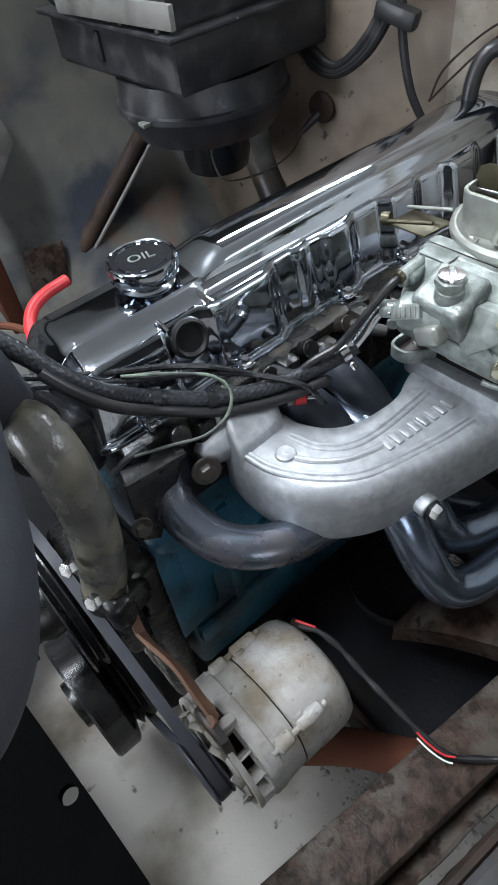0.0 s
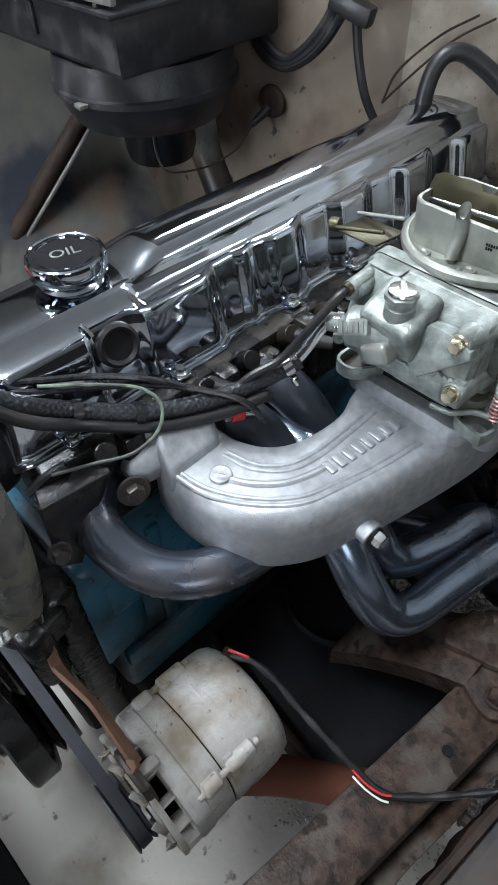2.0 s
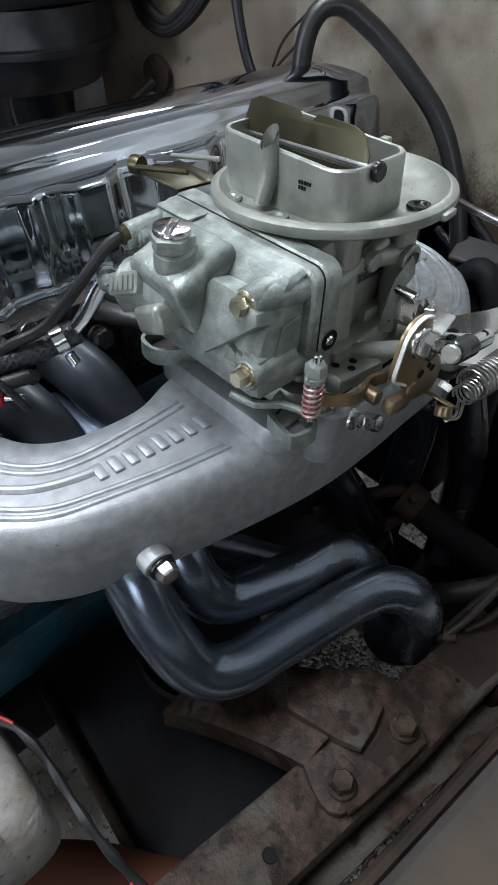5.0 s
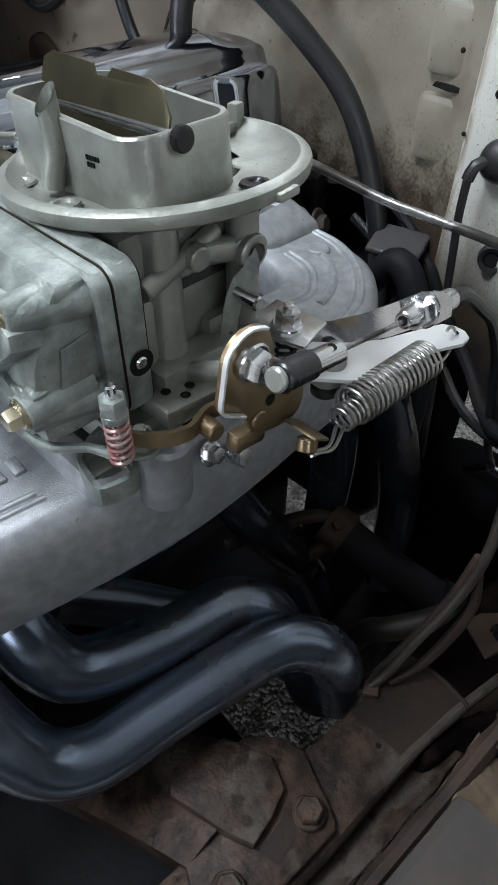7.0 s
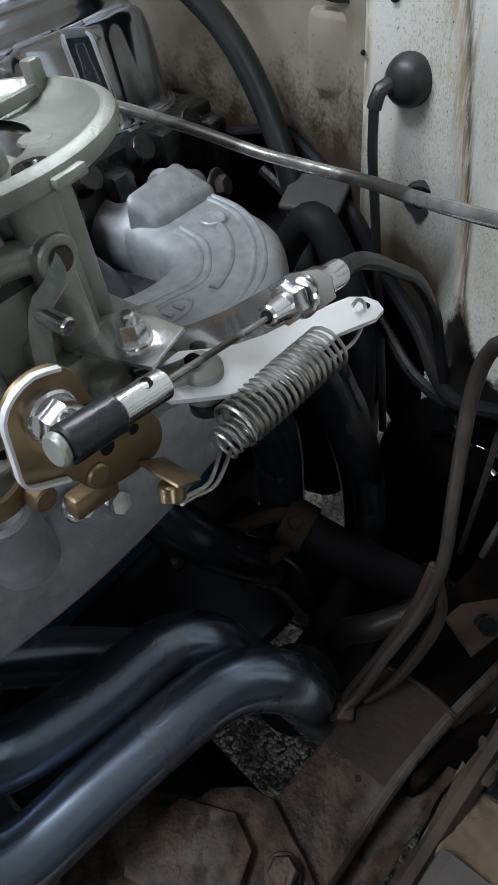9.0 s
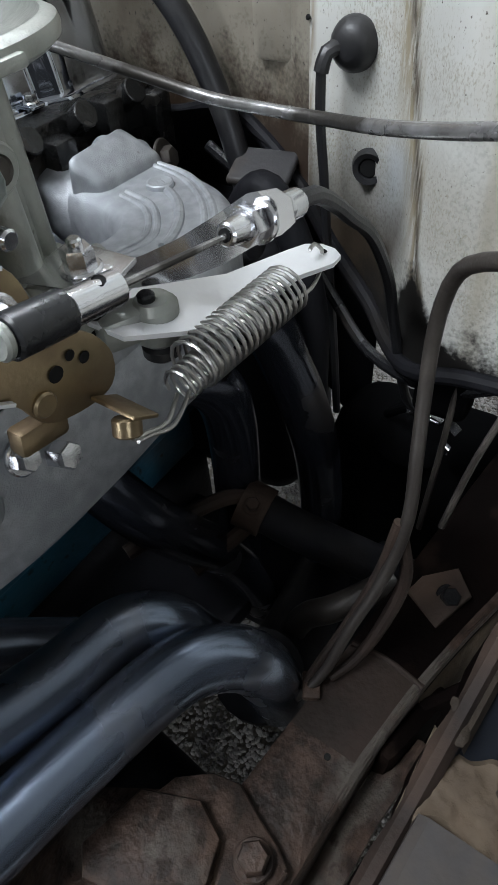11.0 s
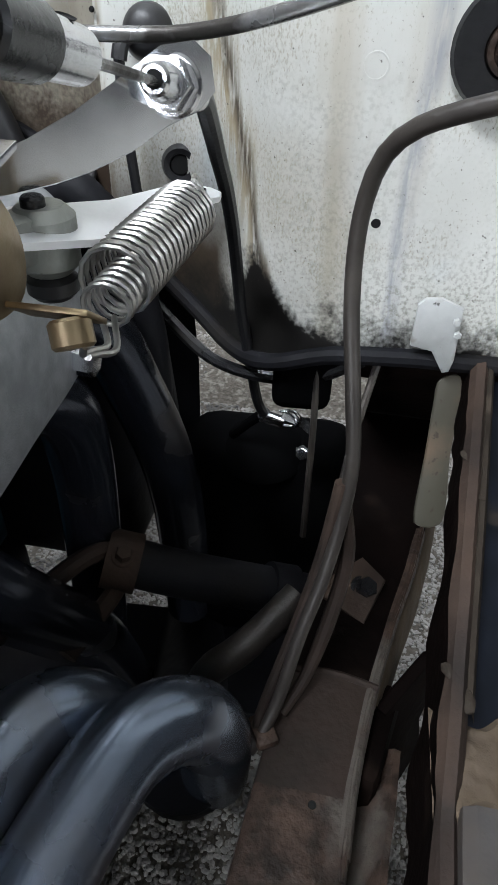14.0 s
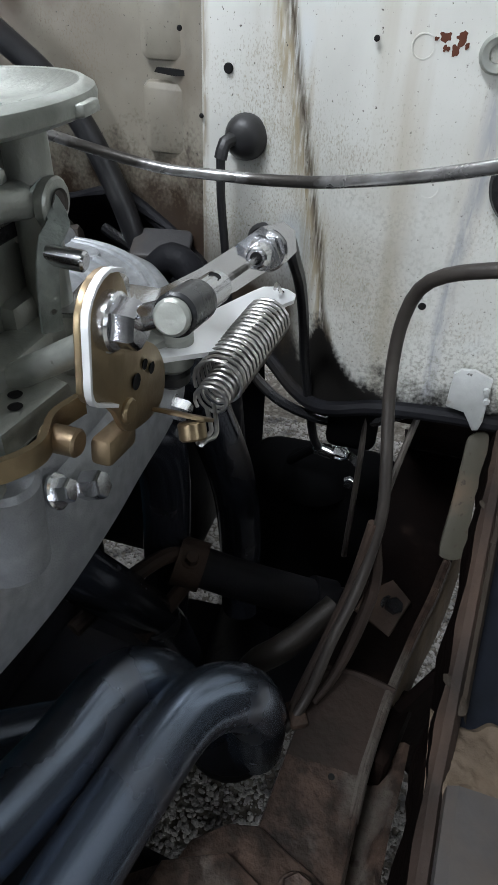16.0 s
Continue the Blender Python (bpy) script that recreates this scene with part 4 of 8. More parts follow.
part("lower_ear", block((0.168, -0.227, 0.352), (0.070, 0.016, 0.060), (0, 10, -14), 0.007), SHADED_RUST, hang)

tab = thing("steering_bracket_tab", (0.3, -0.24, 0.45), "pale grey painted sheet tab hanging below the firewall", "bracket")
part("upper_plate", plate([(-0.013, 0.012), (-0.009, 0.016), (0.000, 0.017), (0.0125, 0.0125), (0.0140, -0.020), (0.0125, -0.028), (0.0085, -0.029), (0.000, -0.016), (-0.013, -0.0135)], 0, 0.004, 0.001, axes((0.3300, -0.2325, 0.5505), (-1, 0, 0.06), (0, -1, 0))), TAB_PAINT, tab)
part("lower_strap", plate([(-0.006, 0.046), (0.006, 0.050), (0.0085, 0.030), (0.0075, 0.0), (0.0095, -0.036), (0.005, -0.045), (-0.006, -0.046), (-0.0095, -0.038), (-0.008, 0.0), (-0.0075, 0.03)], 0, 0.004, 0.0012, smooth_step=0.003, m=axes((0.307, -0.2475, 0.4735), (-0.80, -0.12, 0.52), (0, -1, 0))), STRAP_PAINT, tab, "stained hanging strap")
bolt(tab, (0.3262, -0.2425, 0.556), (-1, 0, 0), 0.004, TAB_PAINT, length=0.0025)
bolt(tab, (0.3262, -0.2445, 0.548), (-1, 0, 0), 0.004, TAB_PAINT, length=0.0025)

# dark steering shaft, brackets and braces in the depth below
shaft = thing("steering_link", (0.26, -0.1, 0.36), "dark steering link running to the frame rail", "steering link")
part("tube", tube([(0.255, -0.045, 0.388), (0.262, -0.09, 0.374), (0.275, -0.135, 0.357), (0.288, -0.18, 0.340)], 0.017, 16), BLACK_MATT, shaft)
part("coupling", tube([(0.2535, -0.040, 0.389), (0.257, -0.062, 0.383)], 0.021, 18), RUST_DARK, shaft, "dark brown coupling")
part("end_collar", tube([(0.279, -0.150, 0.352), (0.285, -0.168, 0.345)], 0.0205, 18), BLACK_MATT, shaft)
bolt(shaft, (0.246, -0.056, 0.402), (-0.3, -0.3, 0.9), 0.010, RUST_DARK, 0.008, 0.007, name="clamp_bolt")
yoke = thing("steering_yoke", (0.22, -0.03, 0.36), "dark rusty open steering yoke", "yoke")
part("yoke_bar", tube([(0.16, 0.0, 0.40), (0.20, -0.015, 0.405), (0.24, -0.035, 0.404), (0.256, -0.047, 0.392), (0.246, -0.052, 0.376), (0.19, -0.035, 0.365)], 0.0065, 10), RUST_DARK, yoke)
# rounded mass added to fill the deep shade under the firewall
dmass = thing("depth_mass", (0.41, -0.13, 0.22), "black mass added for the deep shade under the firewall", "steering box")
part("housing", block((0.41, -0.130, 0.285), (0.10, 0.17, 0.21), (0, 14, 4), 0.035, 4), SHADE_BLACK, dmass)
part("mass_dome", lathe([(0.0, 0.020), (0.018, 0.018), (0.032, 0.010), (0.038, 0.0)], (0.405, -0.125, 0.380), (-0.2, 0, 1), 24), SHADE_BLACK, dmass)
# added black mass, keeps the depth behind the engine dark
simple("gearbox", block((0.62, 0.15, 0.36), (0.40, 0.22, 0.26), (0, 4, 0), 0.05, 4), BLACK_MATT, "black mass added for the dark behind the engine", "gearbox")
simple("brake_rod", tube([(0.345, -0.165, 0.52), (0.33, -0.168, 0.46), (0.31, -0.17, 0.38)], 0.0024, 8), LINE_STEEL, "thin steel rod hanging below the firewall", "rod")
simple("clutch_rod", tube([(0.345, -0.205, 0.52), (0.315, -0.195, 0.47), (0.29, -0.19, 0.42)], 0.0026, 8), LINE_STEEL, "thin steel rod hanging below the firewall", "rod")
clevis = thing("throttle_clevis", (0.375, -0.14, 0.43), "bright plated clevis and clips at the throttle cable's end", "clevis")
part("fork", block((0.374, -0.134, 0.436), (0.008, 0.020, 0.009), (20, 0, 12), 0.002), BRIGHT, clevis)
part("pin", rod((0.369, -0.126, 0.441), (0.381, -0.129, 0.437), 0.0032, seg=14), BRIGHT, clevis)
part("clip", tube([(0.373, -0.140, 0.445), (0.372, -0.150, 0.447), (0.373, -0.156, 0.440), (0.375, -0.152, 0.431), (0.376, -0.143, 0.430)], 0.0013, 8, 0.003), BRIGHT, clevis, "bent bright wire clip")
part("strip", flat_bar([(0.376, -0.142, 0.440), (0.378, -0.156, 0.434), (0.380, -0.166, 0.424)], 0.008, 0.0012, (0.6, 0.1, 0.8)), BRIGHT, clevis)
part("nut", hex_head(bmesh.new(), (0.374, -0.160, 0.408), (-1, 0, 0.3), 0.010, 0.006), BRIGHT, clevis)
part("arm", tube([(0.372, -0.128, 0.442), (0.380, -0.115, 0.425), (0.395, -0.10, 0.40)], 0.004, 10), SHADE_BLACK, clevis)
gus = thing("rail_gusset", (0.25, -0.21, 0.39), "rusty triangular gusset with a bolt on the frame rail", "gusset")
part("web", plate([(-0.016, -0.016), (0.018, -0.022), (0.030, -0.004), (0.010, 0.012), (-0.006, 0.014)], 0, 0.006, 0.002, pose(0.248, -0.203, 0.394, 0, -12, -10)), RUST_DARK, gus)
bolt(gus, (0.254, -0.214, 0.398), (-0.3, -0.3, 0.8), 0.012, BLACK, 0.009, 0.007)
simple("bent_pipe", tube([(0.270, -0.172, 0.362), (0.248, -0.155, 0.352), (0.230, -0.138, 0.343), (0.222, -0.118, 0.322), (0.222, -0.105, 0.27), (0.225, -0.10, 0.20)], 0.011, 14), LINE_STEEL, "dusty grey bent pipe behind the frame rail", "pipe")
rear = thing("rear_crossmember", (0.30, 0.06, 0.14), "black crossmember under the engine", "crossmember")
part("beam", block((0.30, 0.06, 0.17), (0.085, 0.55, 0.06), (0, 0, 4), 0.012, 2), BLACK_MATT, rear)
part("flange", block((0.30, 0.06, 0.201), (0.10, 0.55, 0.005), (0, 0, 4), 0.002, 2), BLACK_MATT, rear)
# crossmember added to keep the ground below the engine dark
frontm = thing("front_crossmember", (-0.01, 0.0, 0.15), "dark rusty crossmember added under the engine", "crossmember")
part("beam", block((-0.01, 0.0, 0.20), (0.24, 0.30, 0.10), (0, 0, -6), 0.03, 3), BLACK_MATT, frontm)
# two dark blocks added where bright ground would show through
part("rear_filler", block((0.195, 0.025, 0.235), (0.125, 0.135, 0.03), (0, 0, -6), 0.012, 2), BLACK_MATT, frontm)
part("front_filler", block((-0.235, 0.30, 0.12), (0.10, 0.24, 0.10), soft=0.015, seg=2), BLACK_MATT, frontm)
part("front_lip", block((-0.128, 0.012, 0.235), (0.010, 0.28, 0.03), (0, 0, -6), 0.004, 2), RUST_DARK, frontm, "rusty front lip")
part("spring_tower", lathe([(0.0, 0.252), (0.060, 0.252), (0.068, 0.258), (0.070, 0.268), (0.066, 0.270), (0.060, 0.262), (0.0, 0.258)], (0.03, 0.03, 0), (0, 0, 1), 36), BLACK_MATT, frontm, "round black spring seat")
simple("drag_link", tube([(-0.235, 0.00, 0.245), (-0.175, -0.055, 0.242), (-0.135, -0.105, 0.240), (-0.09, -0.16, 0.235)], 0.021, 14), RED_OXIDE, "red-oxide brown suspension tube below the alternator", "suspension arm")

# passenger side: heater box, blower and inner fender
box = thing("heater_box", (0.2, 0.55, 0.70), "dusty black plastic heater box on the firewall", "heater box")
part("lower_shell", plate([(0.100, 0.452), (0.345, 0.452), (0.345, 0.72), (0.100, 0.74)], 0.755, 0.815, 0.006), PLASTIC, box, "scuffed black lower shell")
part("seam_flange", plate([(0.088, 0.440), (0.35, 0.440), (0.35, 0.735), (0.088, 0.755)], 0.815, 0.821, 0.002), PLASTIC, box, "dusty flange with screws")
part("upper_shell", plate([(0.102, 0.458), (0.345, 0.458), (0.345, 0.72), (0.102, 0.74)], 0.821, 0.90, 0.008), PLASTIC, box)
part("top_strap", block((0.092, 0.56, 0.838), (0.008, 0.23, 0.026), (0, 0, 4), 0.002), BRACE_PAINT, box, "grey dented metal strip")
for y in (0.47, 0.545, 0.57, 0.66):
    bolt(box, (0.094, y, 0.821), (0, 0, 1), 0.006, LINE_STEEL, length=0.003, name="screw")
part("rib", block((0.0985, 0.62, 0.79), (0.006, 0.012, 0.035), soft=0.002), PLASTIC, box)
blow = thing("heater_blower", (0.2, 0.57, 0.62), "black heater blower drum below the heater box", "blower")
part("drum", lathe([(0, 0.753), (0.115, 0.753), (0.118, 0.72), (0.122, 0.718), (0.122, 0.711), (0.116, 0.709), (0.110, 0.69), (0.098, 0.672), (0.06, 0.668), (0, 0.668)], (0.212, 0.565, 0), (0, 0, 1), 48), PLASTIC, blow)
part("motor_can", lathe([(0, 0.67), (0.052, 0.67), (0.05, 0.62), (0.046, 0.606), (0.02, 0.60), (0, 0.60)], (0.225, 0.57, 0), (0, 0, 1), 32), BLACK, blow)
part("mount_ear", plate([(-0.01, -0.008), (0.012, -0.006), (0.012, 0.008), (-0.008, 0.008)], 0.711, 0.716, 0.001, pose(0.094, 0.535, 0)), ZINC_DULL, blow, "grey mounting ear")
simple("blower_wire", tube([(0.165, 0.50, 0.672), (0.163, 0.495, 0.645), (0.168, 0.478, 0.626), (0.22, 0.462, 0.622), (0.265, 0.455, 0.632), (0.293, 0.462, 0.642), (0.308, 0.467, 0.650)], 0.0014, 6), LINE_STEEL, "thin pale wire from the blower to the firewall", "wire")
wheel = thing("blanking_plug", (0.325, 0.452, 0.674), "rusty black round plug in the beige firewall", "plug")
part("cap", lathe([(0, 0.007), (0.017, 0.007), (0.020, 0.005), (0.021, 0)], (0.336, 0.455, 0.675), (-1, -0.2, 0), 28), RUST_DARK, wheel)
part("boot", tube([(0.33, 0.456, 0.668), (0.318, 0.462, 0.658), (0.306, 0.468, 0.648)], lambda f: 0.007 - 0.003 * f, 10), RUBBER, wheel)
simple("air_duct", tube([(0.33, 0.61, 0.66), (0.335, 0.60, 0.58), (0.335, 0.57, 0.52), (0.33, 0.53, 0.46)], 0.03, 16), WHITE_PAINT, "pale dusty duct beside the heater blower", "duct")

fender = thing("inner_fender", (0.0, 0.85, 0.3), "dark inner fender with grey overspray and rust", "inner fender", kind="structure")
bm = bmesh.new()
rows_ = []
for i in range(30):
    x = -0.7 + 1.07 * i / 29
    rows_.append([bm.verts.new((x, 0.80 + dy + 0.008 * noise.noise((x * 5, z * 6, 0)), z)) for dy, z in ((-0.16, 0.33), (-0.12, 0.365), (-0.08, 0.40), (0, 0.52), (0.03, 0.66), (0.05, 0.80), (0.05, 1.0))])
for a, b in zip(rows_, rows_[1:]):
    for k in range(6):
        bm.faces.new((a[k], a[k + 1], b[k + 1], b[k]))
part("panel", bm, FENDER, fender)
# black sheet added so the low part of the fender stays dark
bm = bmesh.new()
rows_ = []
for i in range(20):
    x = -0.7 + 1.07 * i / 19
    rows_.append([bm.verts.new((x, 0.80 + dy + 0.006 * noise.noise((x * 5, z * 6, 0)), z)) for dy, z in ((-0.38, 0.19), (-0.28, 0.25), (-0.17, 0.325), (-0.15, 0.336))])
for a, b in zip(rows_, rows_[1:]):
    for k in range(3):
        bm.faces.new((a[k], a[k + 1], b[k + 1], b[k]))
part("lower_dark_sheet", bm, BLACK_MATT, fender, "black sheet added for the dark below the panel")
part("brace_bar", tube([(0.262, 0.79, 0.625), (0.16, 0.785, 0.545), (0.03, 0.775, 0.445), (-0.05, 0.74, 0.38)], 0.016, 12), RUST_DARK, fender, "diagonal grey brace")
part("brace_lip", tube([(0.262, 0.775, 0.61), (0.16, 0.77, 0.53), (0.03, 0.76, 0.43), (-0.05, 0.725, 0.365)], 0.004, 8), BRACE_PAINT, fender, "pale brace edge")
part("rusty_pad", plate([(-0.04, -0.03), (0.03, -0.04), (0.05, 0.03), (-0.02, 0.04)], 0, 0.01, 0.003, axes((-0.03, 0.765, 0.47), (0, -1, 0.4), (1, 0, 0))), RUST, fender)
part("front_gusset", plate([(-0.06, -0.08), (0.03, 0.0), (0.02, 0.06), (-0.06, 0.04)], 0, 0.008, 0.002, axes((-0.02, 0.80, 0.66), (0, -1, 0.3), (1, 0, 0))), BRACE_PAINT, fender, "grey torn bracket")
part("red_edge", block((-0.115, 0.74, 0.60), (0.03, 0.03, 0.6), (0, 0, 0), 0.004), RED_OXIDE, fender, "red painted upright edge")
simple("red_floor_panel", block((0.27, 0.50, 0.40), (0.30, 0.30, 0.02), (0, 0, 0), 0.006), RED_OXIDE, "rusty red panel deep beside the engine", "panel")

# radiator side
edge = [(-0.95, -0.6), (-0.405, -0.6), (-0.410, -0.03), (-0.413, 0.065)]
ring = [(-0.4290 + 0.0105 * math.cos(radians(a)), 0.093 + 0.0105 * math.sin(radians(a))) for a in range(-60, -421, -15)]
edge += ring[:1] and [(-0.4137, 0.0839)] + ring + [(-0.4138, 0.0841), (-0.424, 0.30), (-0.43, 0.7), (-0.95, 0.7)]
simple("radiator_support", plate(edge, 0.288, 0.30, 0.0), SHADE_BLACK, "black radiator support plate with a drilled hole", "radiator support", smooth=False)

# ---- engine block and head ----
engine = thing("engine_block", (0.08, 0.2, 0.2), "blue painted inline engine block with a greasy black cylinder head", "engine block")
bm = bmesh.new()
block((0.085, 0.205, 0.40), (0.63, 0.17, 0.30), soft=0.012, seg=3, bm=bm)
block((-0.215, 0.20, 0.49), (0.06, 0.19, 0.10), soft=0.012, seg=3, bm=bm)
part("block_casting", bm, BLUE, engine, "blue painted iron block with oil film")
for i in range(6):
    part("block_rib", block((-0.16 + 0.1 * i, 0.120, 0.42), (0.016, 0.010, 0.20), soft=0.004), BLUE, engine)
part("pan_rail", block((0.085, 0.118, 0.335), (0.62, 0.016, 0.03), soft=0.006), BLUE, engine)
part("front_boss", block((-0.226, 0.140, 0.455), (0.07, 0.07, 0.16), (0, 0, 8), 0.012, 3), BLUE, engine)
for i in range(3):
    part("core_plug", lathe([(0, 0.003), (0.017, 0.003), (0.0195, 0.006), (0.021, 0.006), (0.022, 0)], (-0.11 + 0.2 * i, 0.1195, 0.43), (0, -1, 0), 28), BLUE, engine)
bm = bmesh.new()
block((0.085, 0.205, 0.596), (0.635, 0.165, 0.100), soft=0.006, bm=bm)
for i in range(13):
    block((-0.21 + 0.05 * i, 0.118, 0.612), (0.020, 0.022, 0.05 + 0.02 * (i % 2)), (0, 0, 0), 0.005, bm=bm)
for i in range(12):
    rod((-0.185 + 0.05 * i, 0.125, 0.635), (-0.185 + 0.05 * i, 0.110, 0.645), 0.009, seg=14, bm=bm)
part("cylinder_head", bm, GREASE, engine, "oily black cylinder head")
part("oil_pan", block((0.085, 0.2, 0.20), (0.60, 0.19, 0.11), soft=0.02, seg=3), BLACK_MATT, engine, "black oil pan")
part("timing_cover", block((-0.26, 0.2, 0.40), (0.035, 0.20, 0.28), soft=0.012, seg=3), GREASE, engine, "greasy black timing cover")
# oversized black housing, added to keep the depth dark
part("bell_housing", block((0.43, 0.16, 0.38), (0.12, 0.34, 0.32), soft=0.04, seg=3), BLACK_MATT, engine)
for i, x in enumerate((-0.085, 0.01, 0.11, 0.21)):
    bolt(engine, (x, 0.105, 0.625), (0, -1, 0.3), 0.014, GREASE, 0.010, 0.008, name="head_bolt")

# spark plugs and leads stay in the dark between the runners
for i, x in enumerate((-0.075, 0.02, 0.215)):
    plug_ = thing("spark_plug", (x, 0.10, 0.63), "spark plug with a black boot in the cylinder head", "spark plug", "spark plugs in the head")
    part("boot", tube([(x, 0.118, 0.637), (x + 0.004, 0.095, 0.642), (x + 0.012, 0.078, 0.642)], lambda f: 0.0085 - 0.003 * f, 12), RUBBER, plug_)
    part("hexagon", hex_head(bmesh.new(), (x, 0.122, 0.634), (0, -1, 0.2), 0.016, 0.008), ZINC_DULL, plug_)

# ---- chrome valve cover ----
cover = thing("valve_cover", (0.085, 0.205, 0.66), "polished chrome valve cover with scalloped sides", "valve cover")
YC, X0, X1 = 0.205, -0.240, 0.394
# how far the side wall stands back from the outermost panel, along the cover
SCALLOP = [(-0.25, 0.0), (-0.160, 0.0), (-0.150, 0.0035), (-0.120, 0.004), (-0.106, 0.0), (-0.048, 0.000), (-0.022, 0.0082), (-0.008, 0.0085), (0.006, 0.0055), (0.018, 0.0075), (0.026, 0.0068),
           (0.042, 0.0030), (0.058, 0.0030), (0.084, 0.0095), (0.106, 0.0095), (0.132, 0.002), (0.153, 0.002), (0.181, 0.0095), (0.204, 0.0095), (0.231, 0.002), (0.253, 0.002), (0.281, 0.0095), (0.305, 0.0095), (0.332, 0.001), (0.36, 0.004), (0.45, 0.003)]


def keyed(keys, x):
    """Smooth steps between (place, value) keys."""
    for (a, u), (b, v) in zip(keys, keys[1:]):
        if x <= b:
            f = max(0.0, (x - a) / (b - a))
            f = f * f * (3 - 2 * f)
            return u + (v - u) * f
    return keys[-1][1]


ZF = 0.643


def scallop(x):
    """How far the wall stands back at x, in flat panels with short steps between them."""
    for (a, u), (b, v) in zip(SCALLOP, SCALLOP[1:]):
        if x <= b:
            f = min(1.0, max(0.0, ((x - a) / (b - a) - 0.5) * 1.25 + 0.5))
            f = f * f * (3 - 2 * f)
            return u + (v - u) * f
    return SCALLOP[-1][1]



def cover_section(x):
    """Half of the cover's cross-section at x: distance from the middle line and height, from the flange to the ridge."""
    e = min(x - X0, X1 - x)
    rnd = 1.0 if e > 0.026 else math.sqrt(max(0.0, 1 - (1 - e / 0.026) ** 2))
    drop = 0.0 if e > 0.024 else 0.034 * (1 - math.sqrt(max(0.0, 1 - (1 - e / 0.024) ** 2)))
    g = 0.62 + 0.38 * rnd
    cut = scallop(x)
    front = keyed([(-0.3, 1.0), (-0.110, 1.0), (-0.098, 0.0), (0.5, 0.0)], x)
    wt, wb = 0.0525 - cut + 0.001 * front, 0.0620 - cut
    z_a = 0.7240
    # crease, foot of the steep band, and ledge
    d_b, z_b = 0.0360 + 0.002 * front, 0.7110 + 0.0040 * front
    ledge = 0.22 + 0.30 * front

    def deck(d):
        if d < d_b:
            return z_a - (d - 0.0270) / (d_b - 0.0270) * (z_a - z_b)
        return z_b - (d - d_b) * ledge

    zs = deck(wt)
    half = [(wb + 0.0085, ZF), (wb + 0.0088, ZF + 0.0032), (wb + 0.0074, ZF + 0.0050), (wb + 0.0056, ZF + 0.0048), (wb + 0.0030, ZF + 0.0036), (wb + 0.0012, ZF + 0.0044), (wb + 0.0003, ZF + 0.0072)]
    lo, hi = ZF + 0.011, zs - 0.0068
    half += [(wb + (wt + 0.0004 - wb) * f ** 1.15, lo + (hi - lo) * f) for f in (0.0, 0.2, 0.4, 0.6, 0.8, 1.0)]
    half += [(wt - 0.0001, zs - 0.0042), (wt - 0.0011, zs - 0.0018), (wt - 0.0026, zs + 0.0014), (wt - 0.0046, deck(wt - 0.0046) + 0.0015), (wt - 0.0064, deck(wt - 0.0064) + 0.0004)]
    inner = wt - 0.0080
    for d in (inner, inner + (d_b + 0.0008 - inner) * 0.5, d_b + 0.0008):
        half.append((d, deck(d)))
    half += [(d, deck(d)) for d in (d_b - 0.001, 0.0335, 0.0310, 0.0295)]
    # the raised spine runs from behind the filler cap to the breather and dies away at both ends
    rise = keyed([(-0.3, 0.0), (-0.102, 0.0), (-0.062, 1.0), (0.325, 1.0), (0.362, 0.0), (0.5, 0.0)], x)
    half += [(0.0286, z_a - 0.0002), (0.0280, z_a + 0.0012 * rise), (0.0268, z_a + 0.0034 * rise), (0.0250, z_a + 0.0044 * rise + 0.0004)]
    z_r = z_a + 0.0044 * rise + 0.0004
    z_t = 0.7262 + 0.0090 * rise
    half += [(d, z_r + (z_t - z_r) * (1 - (d / 0.0250) ** 3.2)) for d in (0.0235, 0.0215, 0.0190, 0.0160, 0.0125, 0.0085, 0.0045, 0.0)]
    return [(d * g, max(z - drop, ZF + 0.006) if z > ZF + 0.0065 else z) for d, z in half]


bm = bmesh.new()
secs = []
N = 340
for i in range(N + 1):
    u = i / N
    u = u + 0.06 * (math.sin(2 * math.pi * u) / (2 * math.pi)) * -2.6
    x = X0 + (X1 - X0) * u
    half = cover_section(x)
    full = [(-d, z) for d, z in half] + half[-2::-1]
    # the front wall leans, its foot ahead of its top
    nose = max(0.0, 1 - (x - X0) / 0.05)
    secs.append([bm.verts.new((x - 0.012 * nose * (1 - min(1.0, (z - ZF) / 0.07)), YC + a, z)) for a, z in full])
for a, b in zip(secs, secs[1:]):
    for k in range(len(a) - 1):
        bm.faces.new((a[k], a[k + 1], b[k + 1], b[k]))
bm.faces.new(secs[0])
bm.faces.new(secs[-1][::-1])
bmesh.ops.remove_doubles(bm, verts=bm.verts, dist=0.00005)
part("shell", bm, CHROME, cover, "mirror-bright chromed shell", angle=50)
for x in (-0.196, -0.092, 0.045, 0.132, 0.30):
    y = YC - 0.0620 - 0.003 + scallop(x)
    part("clamp_tab", plate(round_rect(-0.007, -0.008, 0.007, 0.008, 0.003), 0, 0.003, 0.001, pose(x, y - 0.003, ZF + 0.0046, 0, 0, 0)), CHROME, cover)
    bolt(cover, (x, y - 0.004, ZF + 0.0076), (0, 0, 1), 0.008, BRIGHT, 0.006, 0.0045, name="cover_bolt")
# upright pressed bead by the breather bay
part("pressed_bead", tube([(-0.1535, YC - 0.0400, 0.7150), (-0.1525, YC - 0.0450, 0.7125), (-0.1515, YC - 0.0490, 0.7085)], 0.0028, 10, 0.002), CHROME, cover)

